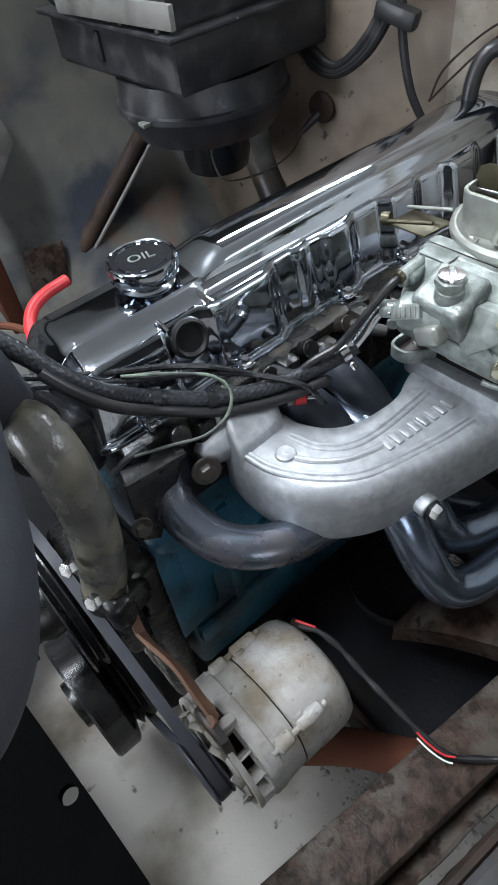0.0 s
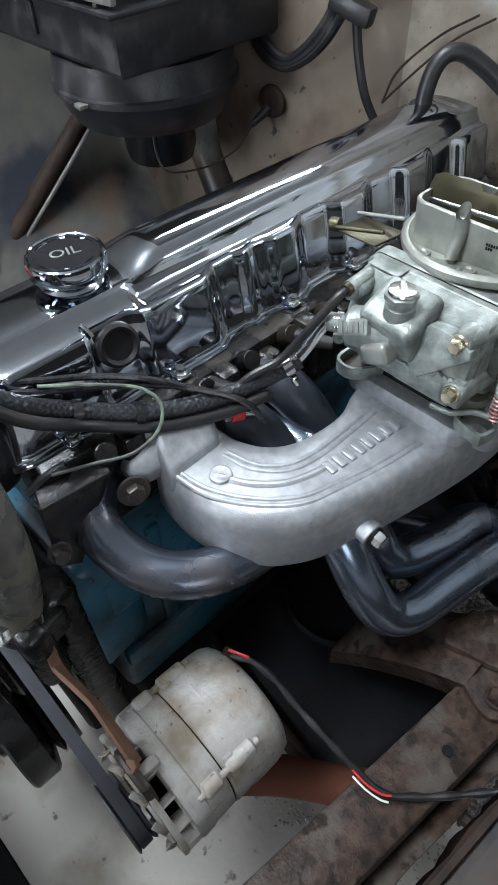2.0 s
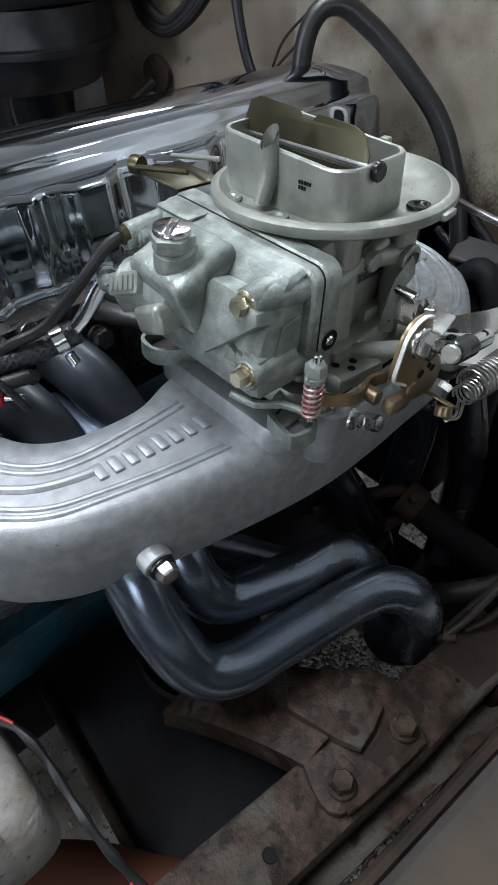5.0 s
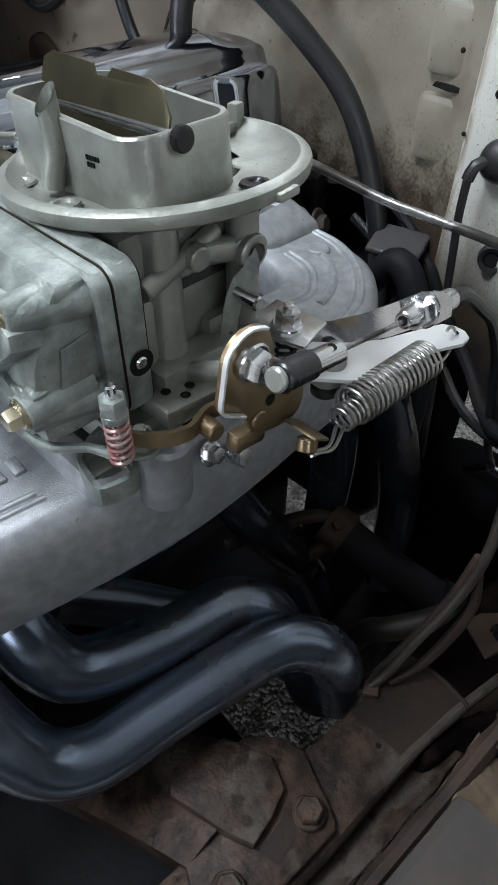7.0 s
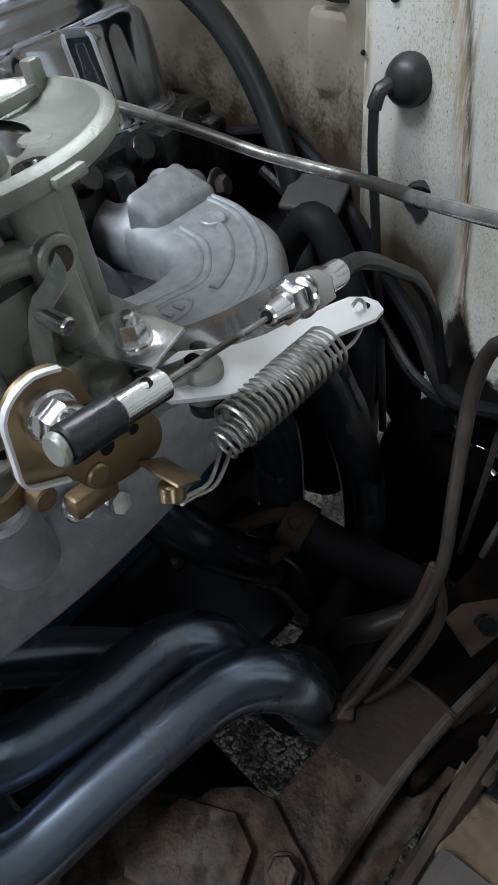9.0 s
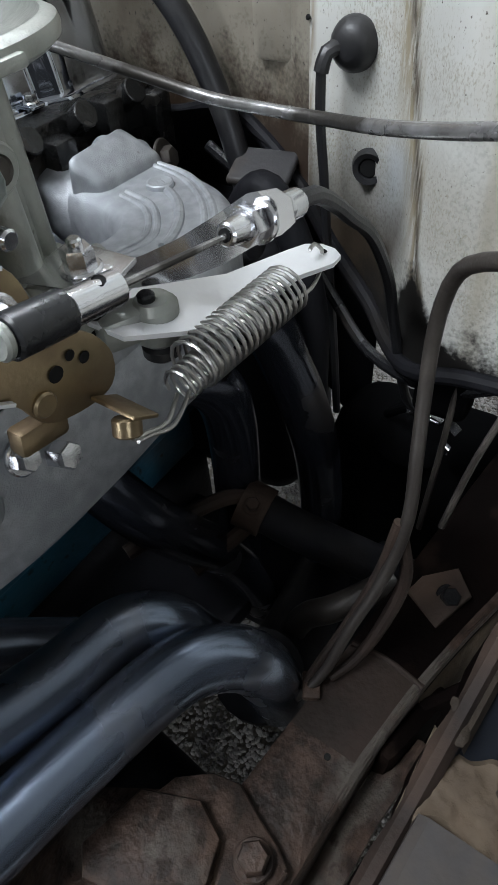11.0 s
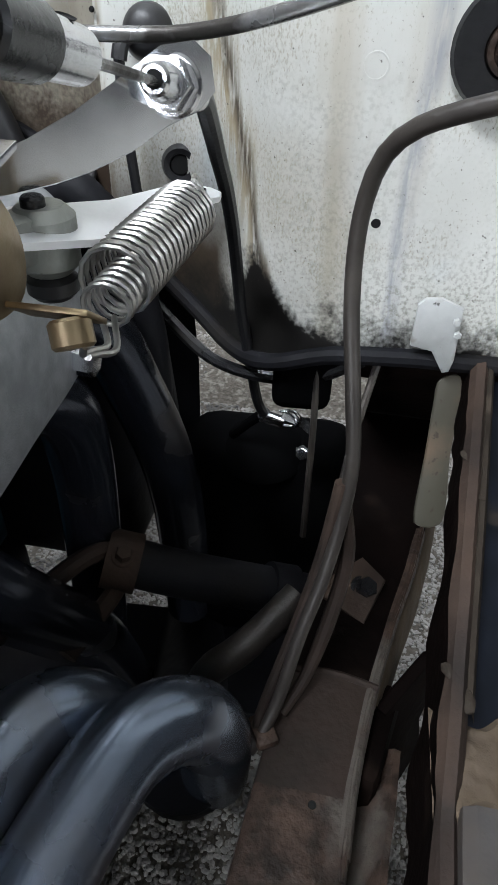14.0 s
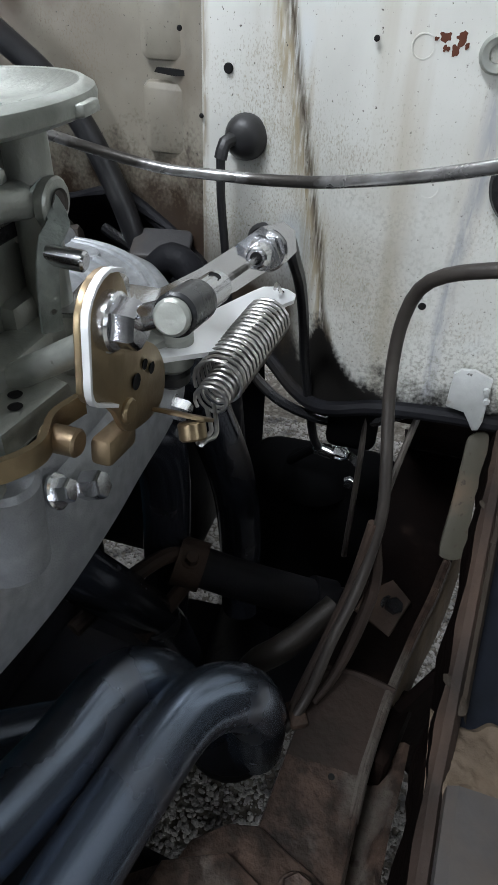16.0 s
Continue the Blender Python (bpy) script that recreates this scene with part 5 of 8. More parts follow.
breather = thing("breather_hole_plug", (-0.127, 0.158, 0.69), "black rubber breather grommet in the chrome valve cover", "grommet")
part("rubber_ring", lathe([(0.0112, -0.004), (0.0118, 0.0045), (0.0145, 0.0068), (0.0170, 0.005), (0.0178, 0.0), (0.0178, -0.016)], (-0.1345, 0.1530, 0.6945), (-0.10, -0.93, 0.34), 32), RUBBER, breather)
part("dark_core", lathe([(0, 0.0030), (0.0100, 0.0032), (0.0135, 0.0040)], (-0.1345, 0.1530, 0.6945), (-0.10, -0.93, 0.34), 24), HOLE_AND_INK, breather)

cap = thing("oil_filler_cap", (-0.131, 0.207, 0.72), "chrome oil filler cap with black ribbed top marked OIL", "oil cap")
CX, CY = -0.131, 0.207
part("neck", lathe([(0.0245, 0.722), (0.025, 0.7265), (0.0225, 0.729), (0.0205, 0.733), (0.0205, 0.736)], (CX, CY, 0), (0, 0, 1), 40), CHROME, cap, "chrome filler neck")
part("skirt", lathe([(0.0205, 0.7335), (0.0285, 0.7335), (0.0298, 0.7350), (0.0304, 0.7400), (0.0302, 0.7455), (0.0294, 0.7478), (0.0280, 0.7488), (0.0268, 0.7480), (0.0264, 0.7468)], (CX, CY, 0), (0, 0, 1), 48), CHROME, cap, "polished chrome rim")
part("black_top", lathe([(0.0266, 0.7468), (0.0258, 0.7474), (0.0, 0.7478)], (CX, CY, 0), (0, 0, 1), 48), BLACK_MATT, cap, "black painted top")
for r in (0.0236, 0.0222):
    part("ring_line", lathe([(r - 0.0003, 0.7472), (r, 0.7480), (r + 0.0003, 0.7472)], (CX, CY, 0), (0, 0, 1), 48), CHROME, cap)


def lettering(text, size, depth, m, material, parent, name="lettering"):
    """Raised letters in the built-in font, as a mesh part."""
    cu = bpy.data.curves.new("letters", "FONT")
    cu.body, cu.size, cu.extrude, cu.align_x, cu.align_y = text, size, depth, "CENTER", "CENTER"
    tmp = bpy.data.objects.new("letters", cu)
    me = bpy.data.meshes.new_from_object(tmp)
    bpy.data.objects.remove(tmp)
    me.transform(m)
    me.materials.clear()
    me.materials.append(material)
    ob = new(name, me)
    ob.parent = parent
    ob.matrix_parent_inverse = parent.matrix_basis.inverted()
    return ob


lettering("OIL", 0.0150, 0.0005, pose(CX, CY, 0.7479, 0, 0, -18), ZINC, cap)

pcv = thing("breather_elbow", (0.32, 0.215, 0.725), "black rubber breather elbow and hose on the valve cover", "breather hose")
part("collar", lathe([(0.020, 0.721), (0.020, 0.727), (0.016, 0.729), (0.014, 0.735), (0, 0.735)], (0.318, 0.209, 0), (0, 0, 1), 28), RUBBER, pcv, "ribbed black rubber collar")
part("elbow", tube([(0.318, 0.209, 0.728), (0.320, 0.209, 0.748), (0.325, 0.207, 0.766), (0.333, 0.202, 0.778), (0.344, 0.192, 0.781), (0.356, 0.179, 0.774)], 0.0090, 16), RUBBER, pcv)
part("hose", tube([(0.351, 0.185, 0.778), (0.368, 0.163, 0.760), (0.384, 0.134, 0.733), (0.395, 0.10, 0.70), (0.40, 0.075, 0.66), (0.40, 0.05, 0.60), (0.39, 0.03, 0.53), (0.38, 0.02, 0.44)], 0.0094, 16), RUBBER, pcv, "thick black hose down the firewall")

# ---- intake manifold ----
manifold = thing("intake_manifold", (0.10, 0.03, 0.57), "cast aluminium two-armed intake manifold with raised ribs", "intake manifold")


def rear_arm(x, y):
    """Plan place on the rear arm of a point given for the front arm."""
    return keyed_line([(-0.20, 0.366), (-0.16, 0.326), (-0.088, 0.250), (-0.03, 0.214), (0.05, 0.156), (0.103, 0.103)], x), y - 0.020 * min(1.0, max(0.0, (0.05 - x) / 0.12))


def mirrored(pts):
    return pts + [rear_arm(x, y) for x, y in pts[::-1]]


INNER = mirrored([(-0.091, 0.099), (-0.089, 0.085), (-0.087, 0.070), (-0.075, 0.049), (-0.052, 0.036), (-0.011, 0.033), (0.020, 0.044), (0.045, 0.047)])
OUTER = mirrored([(-0.154, 0.101), (-0.157, 0.085), (-0.158, 0.052), (-0.146, 0.010), (-0.115, -0.020), (-0.076, -0.037), (-0.029, -0.049), (0.030, -0.061), (0.078, -0.067)])


def even(points, n):
    """n + 1 points at even steps along a smooth plan line."""
    p = spline([(x, y, 0) for x, y in points], 0.002)
    acc = [0.0]
    for a, b in zip(p, p[1:]):
        acc.append(acc[-1] + (b - a).length)
    out, j = [], 0
    for i in range(n + 1):
        s = acc[-1] * i / n
        while j < len(p) - 2 and acc[j + 1] < s:
            j += 1
        out.append(p[j].lerp(p[j + 1], (s - acc[j]) / max(1e-9, acc[j + 1] - acc[j])))
    return out


bm = bmesh.new()
rings = []
for i_, o_ in zip(even(INNER, 160), even(OUTER, 160)):
    w = o_ - i_
    u = w.normalized()
    sec = [(i_ + u * 0.004, 0.5575), (i_ + u * 0.001, 0.562), (i_, 0.600), (i_ + u * 0.0012, 0.611), (i_ + u * 0.0045, 0.6185), (i_ + u * 0.009, 0.6216)]
    sec += [(i_ + u * 0.009 + (w - u * 0.030) * k / 4, 0.6218) for k in (1, 2, 3)]
    sec += [(o_ - u * d_, z) for d_, z in ((0.0150, 0.6218), (0.0105, 0.6210), (0.0068, 0.6186), (0.0038, 0.6146), (0.0018, 0.6090), (0.0008, 0.6020), (0.0004, 0.5900), (0.0, 0.565), (0.0035, 0.5575))]
    rings.append([bm.verts.new((q.x, q.y, z)) for q, z in sec])
for a, b in zip(rings, rings[1:]):
    for k in range(len(a)):
        j = (k + 1) % len(a)
        bm.faces.new((a[k], a[j], b[j], b[k]))
bm.faces.new(rings[0])
bm.faces.new(rings[-1][::-1])
part("casting", bm, CAST, manifold, "sand-cast grey aluminium body", angle=60)
# carburettor pad
part("carburettor_pad", plate(round_rect(0.022, -0.062, 0.184, 0.056, 0.014), 0.612, 0.637, 0.006), CAST, manifold, "raised carburettor pad")


def both(pts):
    return (pts, [rear_arm(x, y) for x, y in pts])


RIB_OUT = [(-0.152, 0.082), (-0.147, 0.045), (-0.129, 0.013), (-0.103, -0.011), (-0.074, -0.021), (-0.030, -0.031), (0.008, -0.037)]
RIB_OUT2 = [(-0.148, 0.078), (-0.142, 0.046), (-0.125, 0.017), (-0.100, -0.006), (-0.072, -0.016), (-0.030, -0.026), (0.006, -0.0315)]
RIB_MID = [(-0.129, 0.052), (-0.118, 0.030), (-0.100, 0.012), (-0.080, 0.003), (-0.062, -0.001)]
RIB_IN = [(-0.107, 0.064), (-0.101, 0.040), (-0.085, 0.023), (-0.063, 0.016), (-0.03, 0.015), (0.010, 0.0165)]
RIB_IN2 = [(-0.112, 0.064), (-0.106, 0.038), (-0.088, 0.018), (-0.064, 0.0105), (-0.03, 0.0095), (0.010, 0.011)]
for pts in (RIB_OUT, RIB_OUT2, RIB_MID, RIB_IN, RIB_IN2):
    for side in both(pts):
        part("raised_rib", tube([(x, y, 0.6206) for x, y in side], 0.0025 if pts is not RIB_MID else 0.0036, 10, 0.005), CAST, manifold)
# the maker's name, as plain raised bars
for k in range(8):
    x = -0.063 + 0.0102 * k
    part("raised_bar", block((x, -0.0035 - 0.0009 * k, 0.6222), (0.0066, 0.0130, 0.0036), (0, 0, -4), 0.0012), CAST, manifold)
oval = [(0.0125 * math.cos(a), 0.0075 * math.sin(a)) for a in (2 * math.pi * k / 28 for k in range(28))]
part("raised_oval", sweep(bmesh.new(), [Vector((0.2065 + x, -0.0145 + y, 0.6216)) for x, y in oval + oval[:1]], 0.0012, 6), CAST, manifold)
for dx in (-0.004, 0.004):
    part("raised_bar", block((0.2065 + dx, -0.0145, 0.6222), (0.0035, 0.007, 0.0016), (0, 0, 0), 0.0005), CAST, manifold)
for front in (True, False):
    def on_arm(x, y, z):
        return Vector((*((x, y) if front else rear_arm(x, y)), z))
    # raised pad with a steep face at the head end of the arm
    bm = bmesh.new()
    p = [(-0.159, 0.070, 0.605), (-0.103, 0.072, 0.605), (-0.093, 0.100, 0.590), (-0.152, 0.104, 0.590)]
    q = [(-0.157, 0.073, 0.6275), (-0.105, 0.075, 0.6275), (-0.096, 0.096, 0.6470), (-0.149, 0.100, 0.6480)]
    if not front:
        q = [(x, y, z - 0.004 * (z > 0.64)) for x, y, z in q]
    lo = [bm.verts.new(on_arm(*c)) for c in p]
    hi = [bm.verts.new(on_arm(*c)) for c in q]
    bm.faces.new(lo[::-1])
    bm.faces.new(hi)
    for k in range(4):
        bm.faces.new((lo[k], lo[(k + 1) % 4], hi[(k + 1) % 4], hi[k]))
    bmesh.ops.recalc_face_normals(bm, faces=bm.faces)
    bmesh.ops.bevel(bm, geom=list(bm.edges), offset=0.006, segments=4, affect="EDGES", profile=0.5)
    part("end_pad", bm, CAST, manifold, "sloping raised pad")
    part("round_boss", lathe([(0, 0.0022), (0.0040, 0.0024), (0.0075, 0.0032), (0.0088, 0.0026), (0.0096, -0.002)], on_arm(-0.127, 0.050, 0.6215), (0, 0, 1), 28), CAST, manifold)
    part("lug", rod(on_arm(-0.138, 0.108, 0.617), on_arm(-0.174, 0.108, 0.610), 0.0200, 0.0125, seg=24, soft=0.003), CAST, manifold)
    bolt(manifold, on_arm(-0.179, 0.094, 0.610), (-0.25 if front else 0.25, -0.93, 0.25), 0.014, LINE_STEEL, 0.0135, 0.007, name="flange_bolt", label="dull bolt with a large washer")
    part("port_runner", tube([on_arm(-0.122, 0.10, 0.59), on_arm(-0.121, 0.15, 0.592)], 0.028, 20), CAST, manifold)
# vacuum plugs in the outer face
part("plug_boss", rod((-0.058, -0.030, 0.578), (-0.059, -0.049, 0.575), 0.0105, seg=20), CAST, manifold)
bolt(manifold, (-0.0585, -0.0485, 0.575), (-0.05, -1, 0), 0.012, BRIGHT, 0.0092, 0.010, name="pipe_plug", label="bright plated square-shouldered plug")
part("thread", helix((-0.0585, -0.046, 0.575), (-0.0588, -0.053, 0.575), 0.0082, 4, 0.0007), BLACK, manifold)
part("stud_boss", rod((0.060, -0.0620, 0.605), (0.060, -0.0680, 0.6475), 0.0145, 0.0125, seg=24, soft=0.002), CAST, manifold)
part("plug_boss", rod((0.214, -0.045, 0.575), (0.214, -0.060, 0.571), 0.0105, seg=20), CAST, manifold)
bolt(manifold, (0.214, -0.060, 0.571), (0, -1, -0.1), 0.013, BRIGHT, 0.0092, 0.010, name="pipe_plug", label="bright plated plug")
for x, y in ((0.088, -0.0665), (0.101, -0.0685)):
    bolt(manifold, (x, y, 0.616 if x < 0.09 else 0.608), (0.1, -1, 0.35), 0.009 if x < 0.09 else 0.011, BRIGHT, 0.0075 if x < 0.09 else 0.0, 0.006 if x < 0.09 else 0.010, name="vacuum_plug")

# ---- exhaust header ----
header = thing("exhaust_header", (0.05, 0.0, 0.45), "dark tubular exhaust header below the intake manifold", "exhaust header")
R_T = 0.0195
part("front_tube", tube([(-0.185, 0.135, 0.592), (-0.205, 0.118, 0.590), (-0.212, 0.096, 0.578), (-0.203, 0.062, 0.564), (-0.182, 0.035, 0.559), (-0.150, 0.019, 0.557), (-0.105, 0.014, 0.552), (-0.06, 0.022, 0.53), (0.0, 0.03, 0.47), (0.06, 0.0, 0.42), (0.12, -0.06, 0.38), (0.15, -0.09, 0.33)], R_T, 20), HEADER_BURNT, header, "heat-tinted steel tube")
part("outer_tube", tube([(-0.068, 0.10, 0.575), (-0.070, 0.03, 0.573), (-0.068, -0.020, 0.560), (-0.067, -0.050, 0.520), (-0.055, -0.072, 0.476), (-0.030, -0.086, 0.460), (0.02, -0.094, 0.456), (0.08, -0.106, 0.456), (0.108, -0.116, 0.452), (0.128, -0.132, 0.437), (0.138, -0.142, 0.405), (0.150, -0.140, 0.34)], R_T, 20), HEADER, header, "dark blue-grey steel tube")
part("second_tube", tube([(-0.03, 0.11, 0.575), (-0.028, 0.03, 0.57), (-0.028, -0.020, 0.535), (-0.020, -0.040, 0.498), (0.0, -0.050, 0.478), (0.05, -0.062, 0.467), (0.095, -0.069, 0.460), (0.118, -0.082, 0.444), (0.130, -0.095, 0.412), (0.155, -0.105, 0.34)], R_T, 20), HEADER, header)
for x, b in ((-0.062, 0.0), (-0.012, 0.004), (0.212, 0.0)):
    part("port_tube", tube([(x - 0.006, 0.118, 0.612 + b), (x, 0.090, 0.606 + b), (x + 0.006, 0.070, 0.590), (x + 0.012, 0.052, 0.558), (x + 0.02, 0.035, 0.50)], 0.0205, 18), PORT_STEEL, header, "heat-blackened port tube")
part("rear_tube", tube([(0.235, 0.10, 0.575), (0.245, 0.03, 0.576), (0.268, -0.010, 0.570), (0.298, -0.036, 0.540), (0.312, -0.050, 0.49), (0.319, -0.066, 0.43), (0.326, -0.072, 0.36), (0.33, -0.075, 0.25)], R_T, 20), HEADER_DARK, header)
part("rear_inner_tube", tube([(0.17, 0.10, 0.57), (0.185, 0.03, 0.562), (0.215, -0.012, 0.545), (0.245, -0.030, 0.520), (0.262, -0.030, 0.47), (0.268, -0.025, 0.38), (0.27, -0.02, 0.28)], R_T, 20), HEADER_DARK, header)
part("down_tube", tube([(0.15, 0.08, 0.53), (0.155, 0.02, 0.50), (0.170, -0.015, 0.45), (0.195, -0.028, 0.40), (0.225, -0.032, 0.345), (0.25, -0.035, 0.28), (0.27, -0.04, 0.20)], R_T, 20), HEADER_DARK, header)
part("collector", tube([(0.153, -0.121, 0.352), (0.163, -0.118, 0.320), (0.20, -0.108, 0.265), (0.27, -0.09, 0.215), (0.36, -0.07, 0.18)], 0.033, 20), BLACK_MATT, header)

# ---- carburettor ----
carb = thing("carburettor", (0.10, 0.0, 0.637), "grey-green zinc two-barrel carburettor on the intake manifold", "carburettor")
part("throttle_body", plate(round_rect(0.040, -0.060, 0.172, 0.056, 0.012), 0.6375, 0.655, 0.002), ZINC_DULL, carb, "dull grey throttle body")
part("base_gasket", plate(round_rect(0.036, -0.061, 0.176, 0.057, 0.012), 0.6365, 0.6385, 0.0), BLACK, carb)
part("main_body", block((0.104, 0.0, 0.697), (0.082, 0.090, 0.078), soft=0.006), ZINC_DULL, carb, "grey cast main body")
for a_, b_, r0_, r1_ in (((0.084, -0.044, 0.655), (0.084, -0.044, 0.738), 0.010, 0.009), ((0.150, -0.030, 0.650), (0.150, -0.030, 0.740), 0.0085, 0.007), ((0.150, 0.036, 0.650), (0.150, 0.036, 0.740), 0.0085, 0.007),
                         ((0.0960, -0.050, 0.7205), (0.1239, -0.054, 0.7160), 0.0062, 0.0062), ((0.1239, -0.0585, 0.7155), (0.1239, -0.0630, 0.7153), 0.0088, 0.0086), ((0.0965, -0.052, 0.7205), (0.0965, -0.0575, 0.7200), 0.0062, 0.0058), ((0.13, -0.040, 0.66), (0.165, -0.052, 0.655), 0.011, 0.011),
                         ((0.070, -0.050, 0.712), (0.112, -0.050, 0.727), 0.0045, 0.004), ((0.1270, -0.0520, 0.650), (0.1245, -0.0535, 0.738), 0.0082, 0.0076)):
    part("cast_boss", rod(a_, b_, r0_, r1_, seg=18), ZINC_DULL, carb)
for c_, s_, t_ in (((0.070, -0.046, 0.690), (0.012, 0.008, 0.035), (0, 0, 0)), ((0.120, -0.046, 0.676), (0.030, 0.010, 0.014), (0, 0, 0)), ((0.095, -0.052, 0.665), (0.055, 0.018, 0.018), (0, 0, 0)), ((0.128, -0.046, 0.703), (0.016, 0.008, 0.008), (0, 0, 0))):
    part("cast_web", block(c_, s_, t_, 0.004), ZINC_DULL, carb)
part("port_hole", lathe([(0, 0.0003), (0.0042, 0.0003), (0.0050, 0.0010)], (0.1239, -0.0630, 0.7153), (0, -1, 0), 18), LINE_STEEL, carb)
part("post_foot", block((0.130, -0.0560, 0.6560), (0.028, 0.022, 0.014), (0, 0, 12), 0.004, 3), ZINC_DULL, carb)
bm = bmesh.new()
plate([(0.058, -0.074), (0.092, -0.078), (0.100, -0.055), (0.058, -0.050)], 0.655, 0.667, 0.003, bm=bm)
part("idle_plate", bm, ZINC_DULL, carb)
for x, y in ((0.067, -0.062), (0.078, -0.066), (0.072, -0.070), (0.085, -0.060)):
    part("drilled_hole", lathe([(0, 0.0), (0.002, 0.0), (0.0025, 0.0004)], (x, y, 0.6672), (0, 0, 1), 12), HOLE_AND_INK, carb)

# float bowl: stacked along -x from the metering block
def slab(x0, x1, y0, y1, z0, z1, r, soft, bm=None):
    return plate(round_rect(y0, z0, y1, z1, r), 0, x0 - x1 if x0 > x1 else x1 - x0, soft, axes((min(x0, x1), 0, 0), (1, 0, 0), (0, 1, 0)), bm)


part("metering_block", slab(0.0481, 0.0598, -0.0635, 0.060, 0.664, 0.7365, 0.009, 0.0012), ZINC, carb, "flat grey metering block")
for x in (0.0473, 0.0596):
    part("gasket", slab(x, x + 0.0010, -0.0622, 0.0587, 0.6651, 0.7354, 0.008, 0.0), RUST_DARK, carb)
part("bowl_flange", slab(0.0395, 0.0474, -0.0625, 0.0590, 0.6648, 0.7357, 0.008, 0.0016), ZINC, carb, "grey-green bowl flange", angle=40)
bowl_side = [(0.046, 0.6665), (0.0125, 0.6670), (0.0095, 0.6700), (0.0085, 0.6880), (0.0115, 0.7050), (0.0205, 0.7230), (0.0255, 0.7315), (0.0285, 0.7345), (0.046, 0.7352)]
part("float_bowl", plate(bowl_side, -0.0530, 0.0560, 0.0035, axes((0, 0, 0), (0, -1, 0), (1, 0, 0))), ZINC, carb, "grey-green cast float bowl with a sloping face", angle=40)
part("bowl_skirt", block((0.013, -0.004, 0.678), (0.012, 0.078, 0.020), (0, -6, 0), 0.003, 3), ZINC, carb)
for x, y, z in ((0.0095, -0.0448, 0.7240), (0.0045, -0.0515, 0.6865), (0.009, 0.045, 0.7235), (0.006, 0.0495, 0.682)):
    part("screw_boss", rod((0.036, y, z), (x, y, z), 0.0085, 0.0078, seg=22), ZINC, carb)
part("screw_ridge", rod((0.046, -0.0535, 0.7255), (0.010, -0.0460, 0.7222), 0.0078, 0.0074, seg=20), ZINC, carb)
part("screw_ridge", rod((0.046, -0.0560, 0.6800), (0.005, -0.0510, 0.6838), 0.0076, 0.0074, seg=20), ZINC, carb)
part("side_step", plate([(0.020, 0.690), (0.038, 0.690), (0.038, 0.712), (0.024, 0.710)], 0.054, 0.0572, 0.001, axes((0, 0, 0), (0, -1, 0), (1, 0, 0))), ZINC, carb)
part("top_pad", plate(round_rect(0.028, 0.022, 0.044, 0.050, 0.002), 0.7350, 0.7366, 0.0006), ZINC, carb)
part("needle_tower", rod((0.003, 0.001, 0.715), (0.0015, 0.0, 0.739), 0.0118, 0.0106, seg=28, soft=0.002), ZINC, carb)
part("needle_shoulder", block((0.0135, 0.004, 0.7165), (0.042, 0.046, 0.036), (0, -20, 0), 0.006, 4), ZINC, carb)
part("inlet_barrel", rod((0.008, 0.000, 0.7085), (-0.004, 0.038, 0.7040), 0.0165, 0.0150, seg=32, soft=0.003), ZINC, carb)
part("top_tube", rod((0.004, 0.046, 0.7275), (0.040, 0.046, 0.7295), 0.006, seg=16), ZINC, carb)
# sloping accelerator housing and sight plug bulge on the bowl's face
panel = [(-0.004, 0.703), (-0.013, 0.7155), (-0.021, 0.7255), (-0.036, 0.7265), (-0.055, 0.7210), (-0.057, 0.7150), (-0.040, 0.6990), (-0.025, 0.6850), (-0.019, 0.6855)]
part("face_housing", plate([(-y, z - 0.70) for y, z in panel], 0.0, 0.015, 0.0018, axes((0.0165, 0, 0.70), (-1, 0, 0.22), (0, -1, 0))), ZINC, carb, "slanting raised face housing", angle=40)
for k in range(5):
    f = k / 4
    part("gusset_step", block((0.010 + 0.002 * f, -0.030 - 0.020 * f, 0.690 - 0.004 * math.sin(f * 3.1)), (0.008, 0.008, 0.016), (30, 0, 0), 0.002), ZINC, carb)
part("sight_boss", block((-0.003, 0.0050, 0.6990), (0.026, 0.024, 0.0165), (-27, 0, 0), 0.004, 3), ZINC_DULL, carb, "pale blocky sight boss")
bm = bmesh.new()
rod((0.001, 0.0, 0.7385), (0.001, 0.0, 0.7425), 0.0105, seg=24, bm=bm)
hex_head(bm, (0.001, 0.0, 0.742), (0, 0, 1), 0.0205, 0.0045, 12)
part("adjusting_nut", bm, ZINC, carb, "hexagon adjusting nut")
bm = bmesh.new()
for s in (-1, 1):
    line_ = [(0.0095 * math.cos(radians(a)), 0.0095 * math.sin(radians(a))) for a in range(6, 175, 8)]
    plate([(x, s * (y * 0.97 + 0.0005)) for x, y in line_], 0.7465, 0.7500, 0.0006, pose(0.001, 0, 0, 0, 0, 35), bm)
rod((0.001, 0, 0.746), (0.001, 0, 0.7478), 0.009, seg=24, bm=bm)
part("lock_screw", bm, BRIGHT, carb, "slotted bright lock screw")
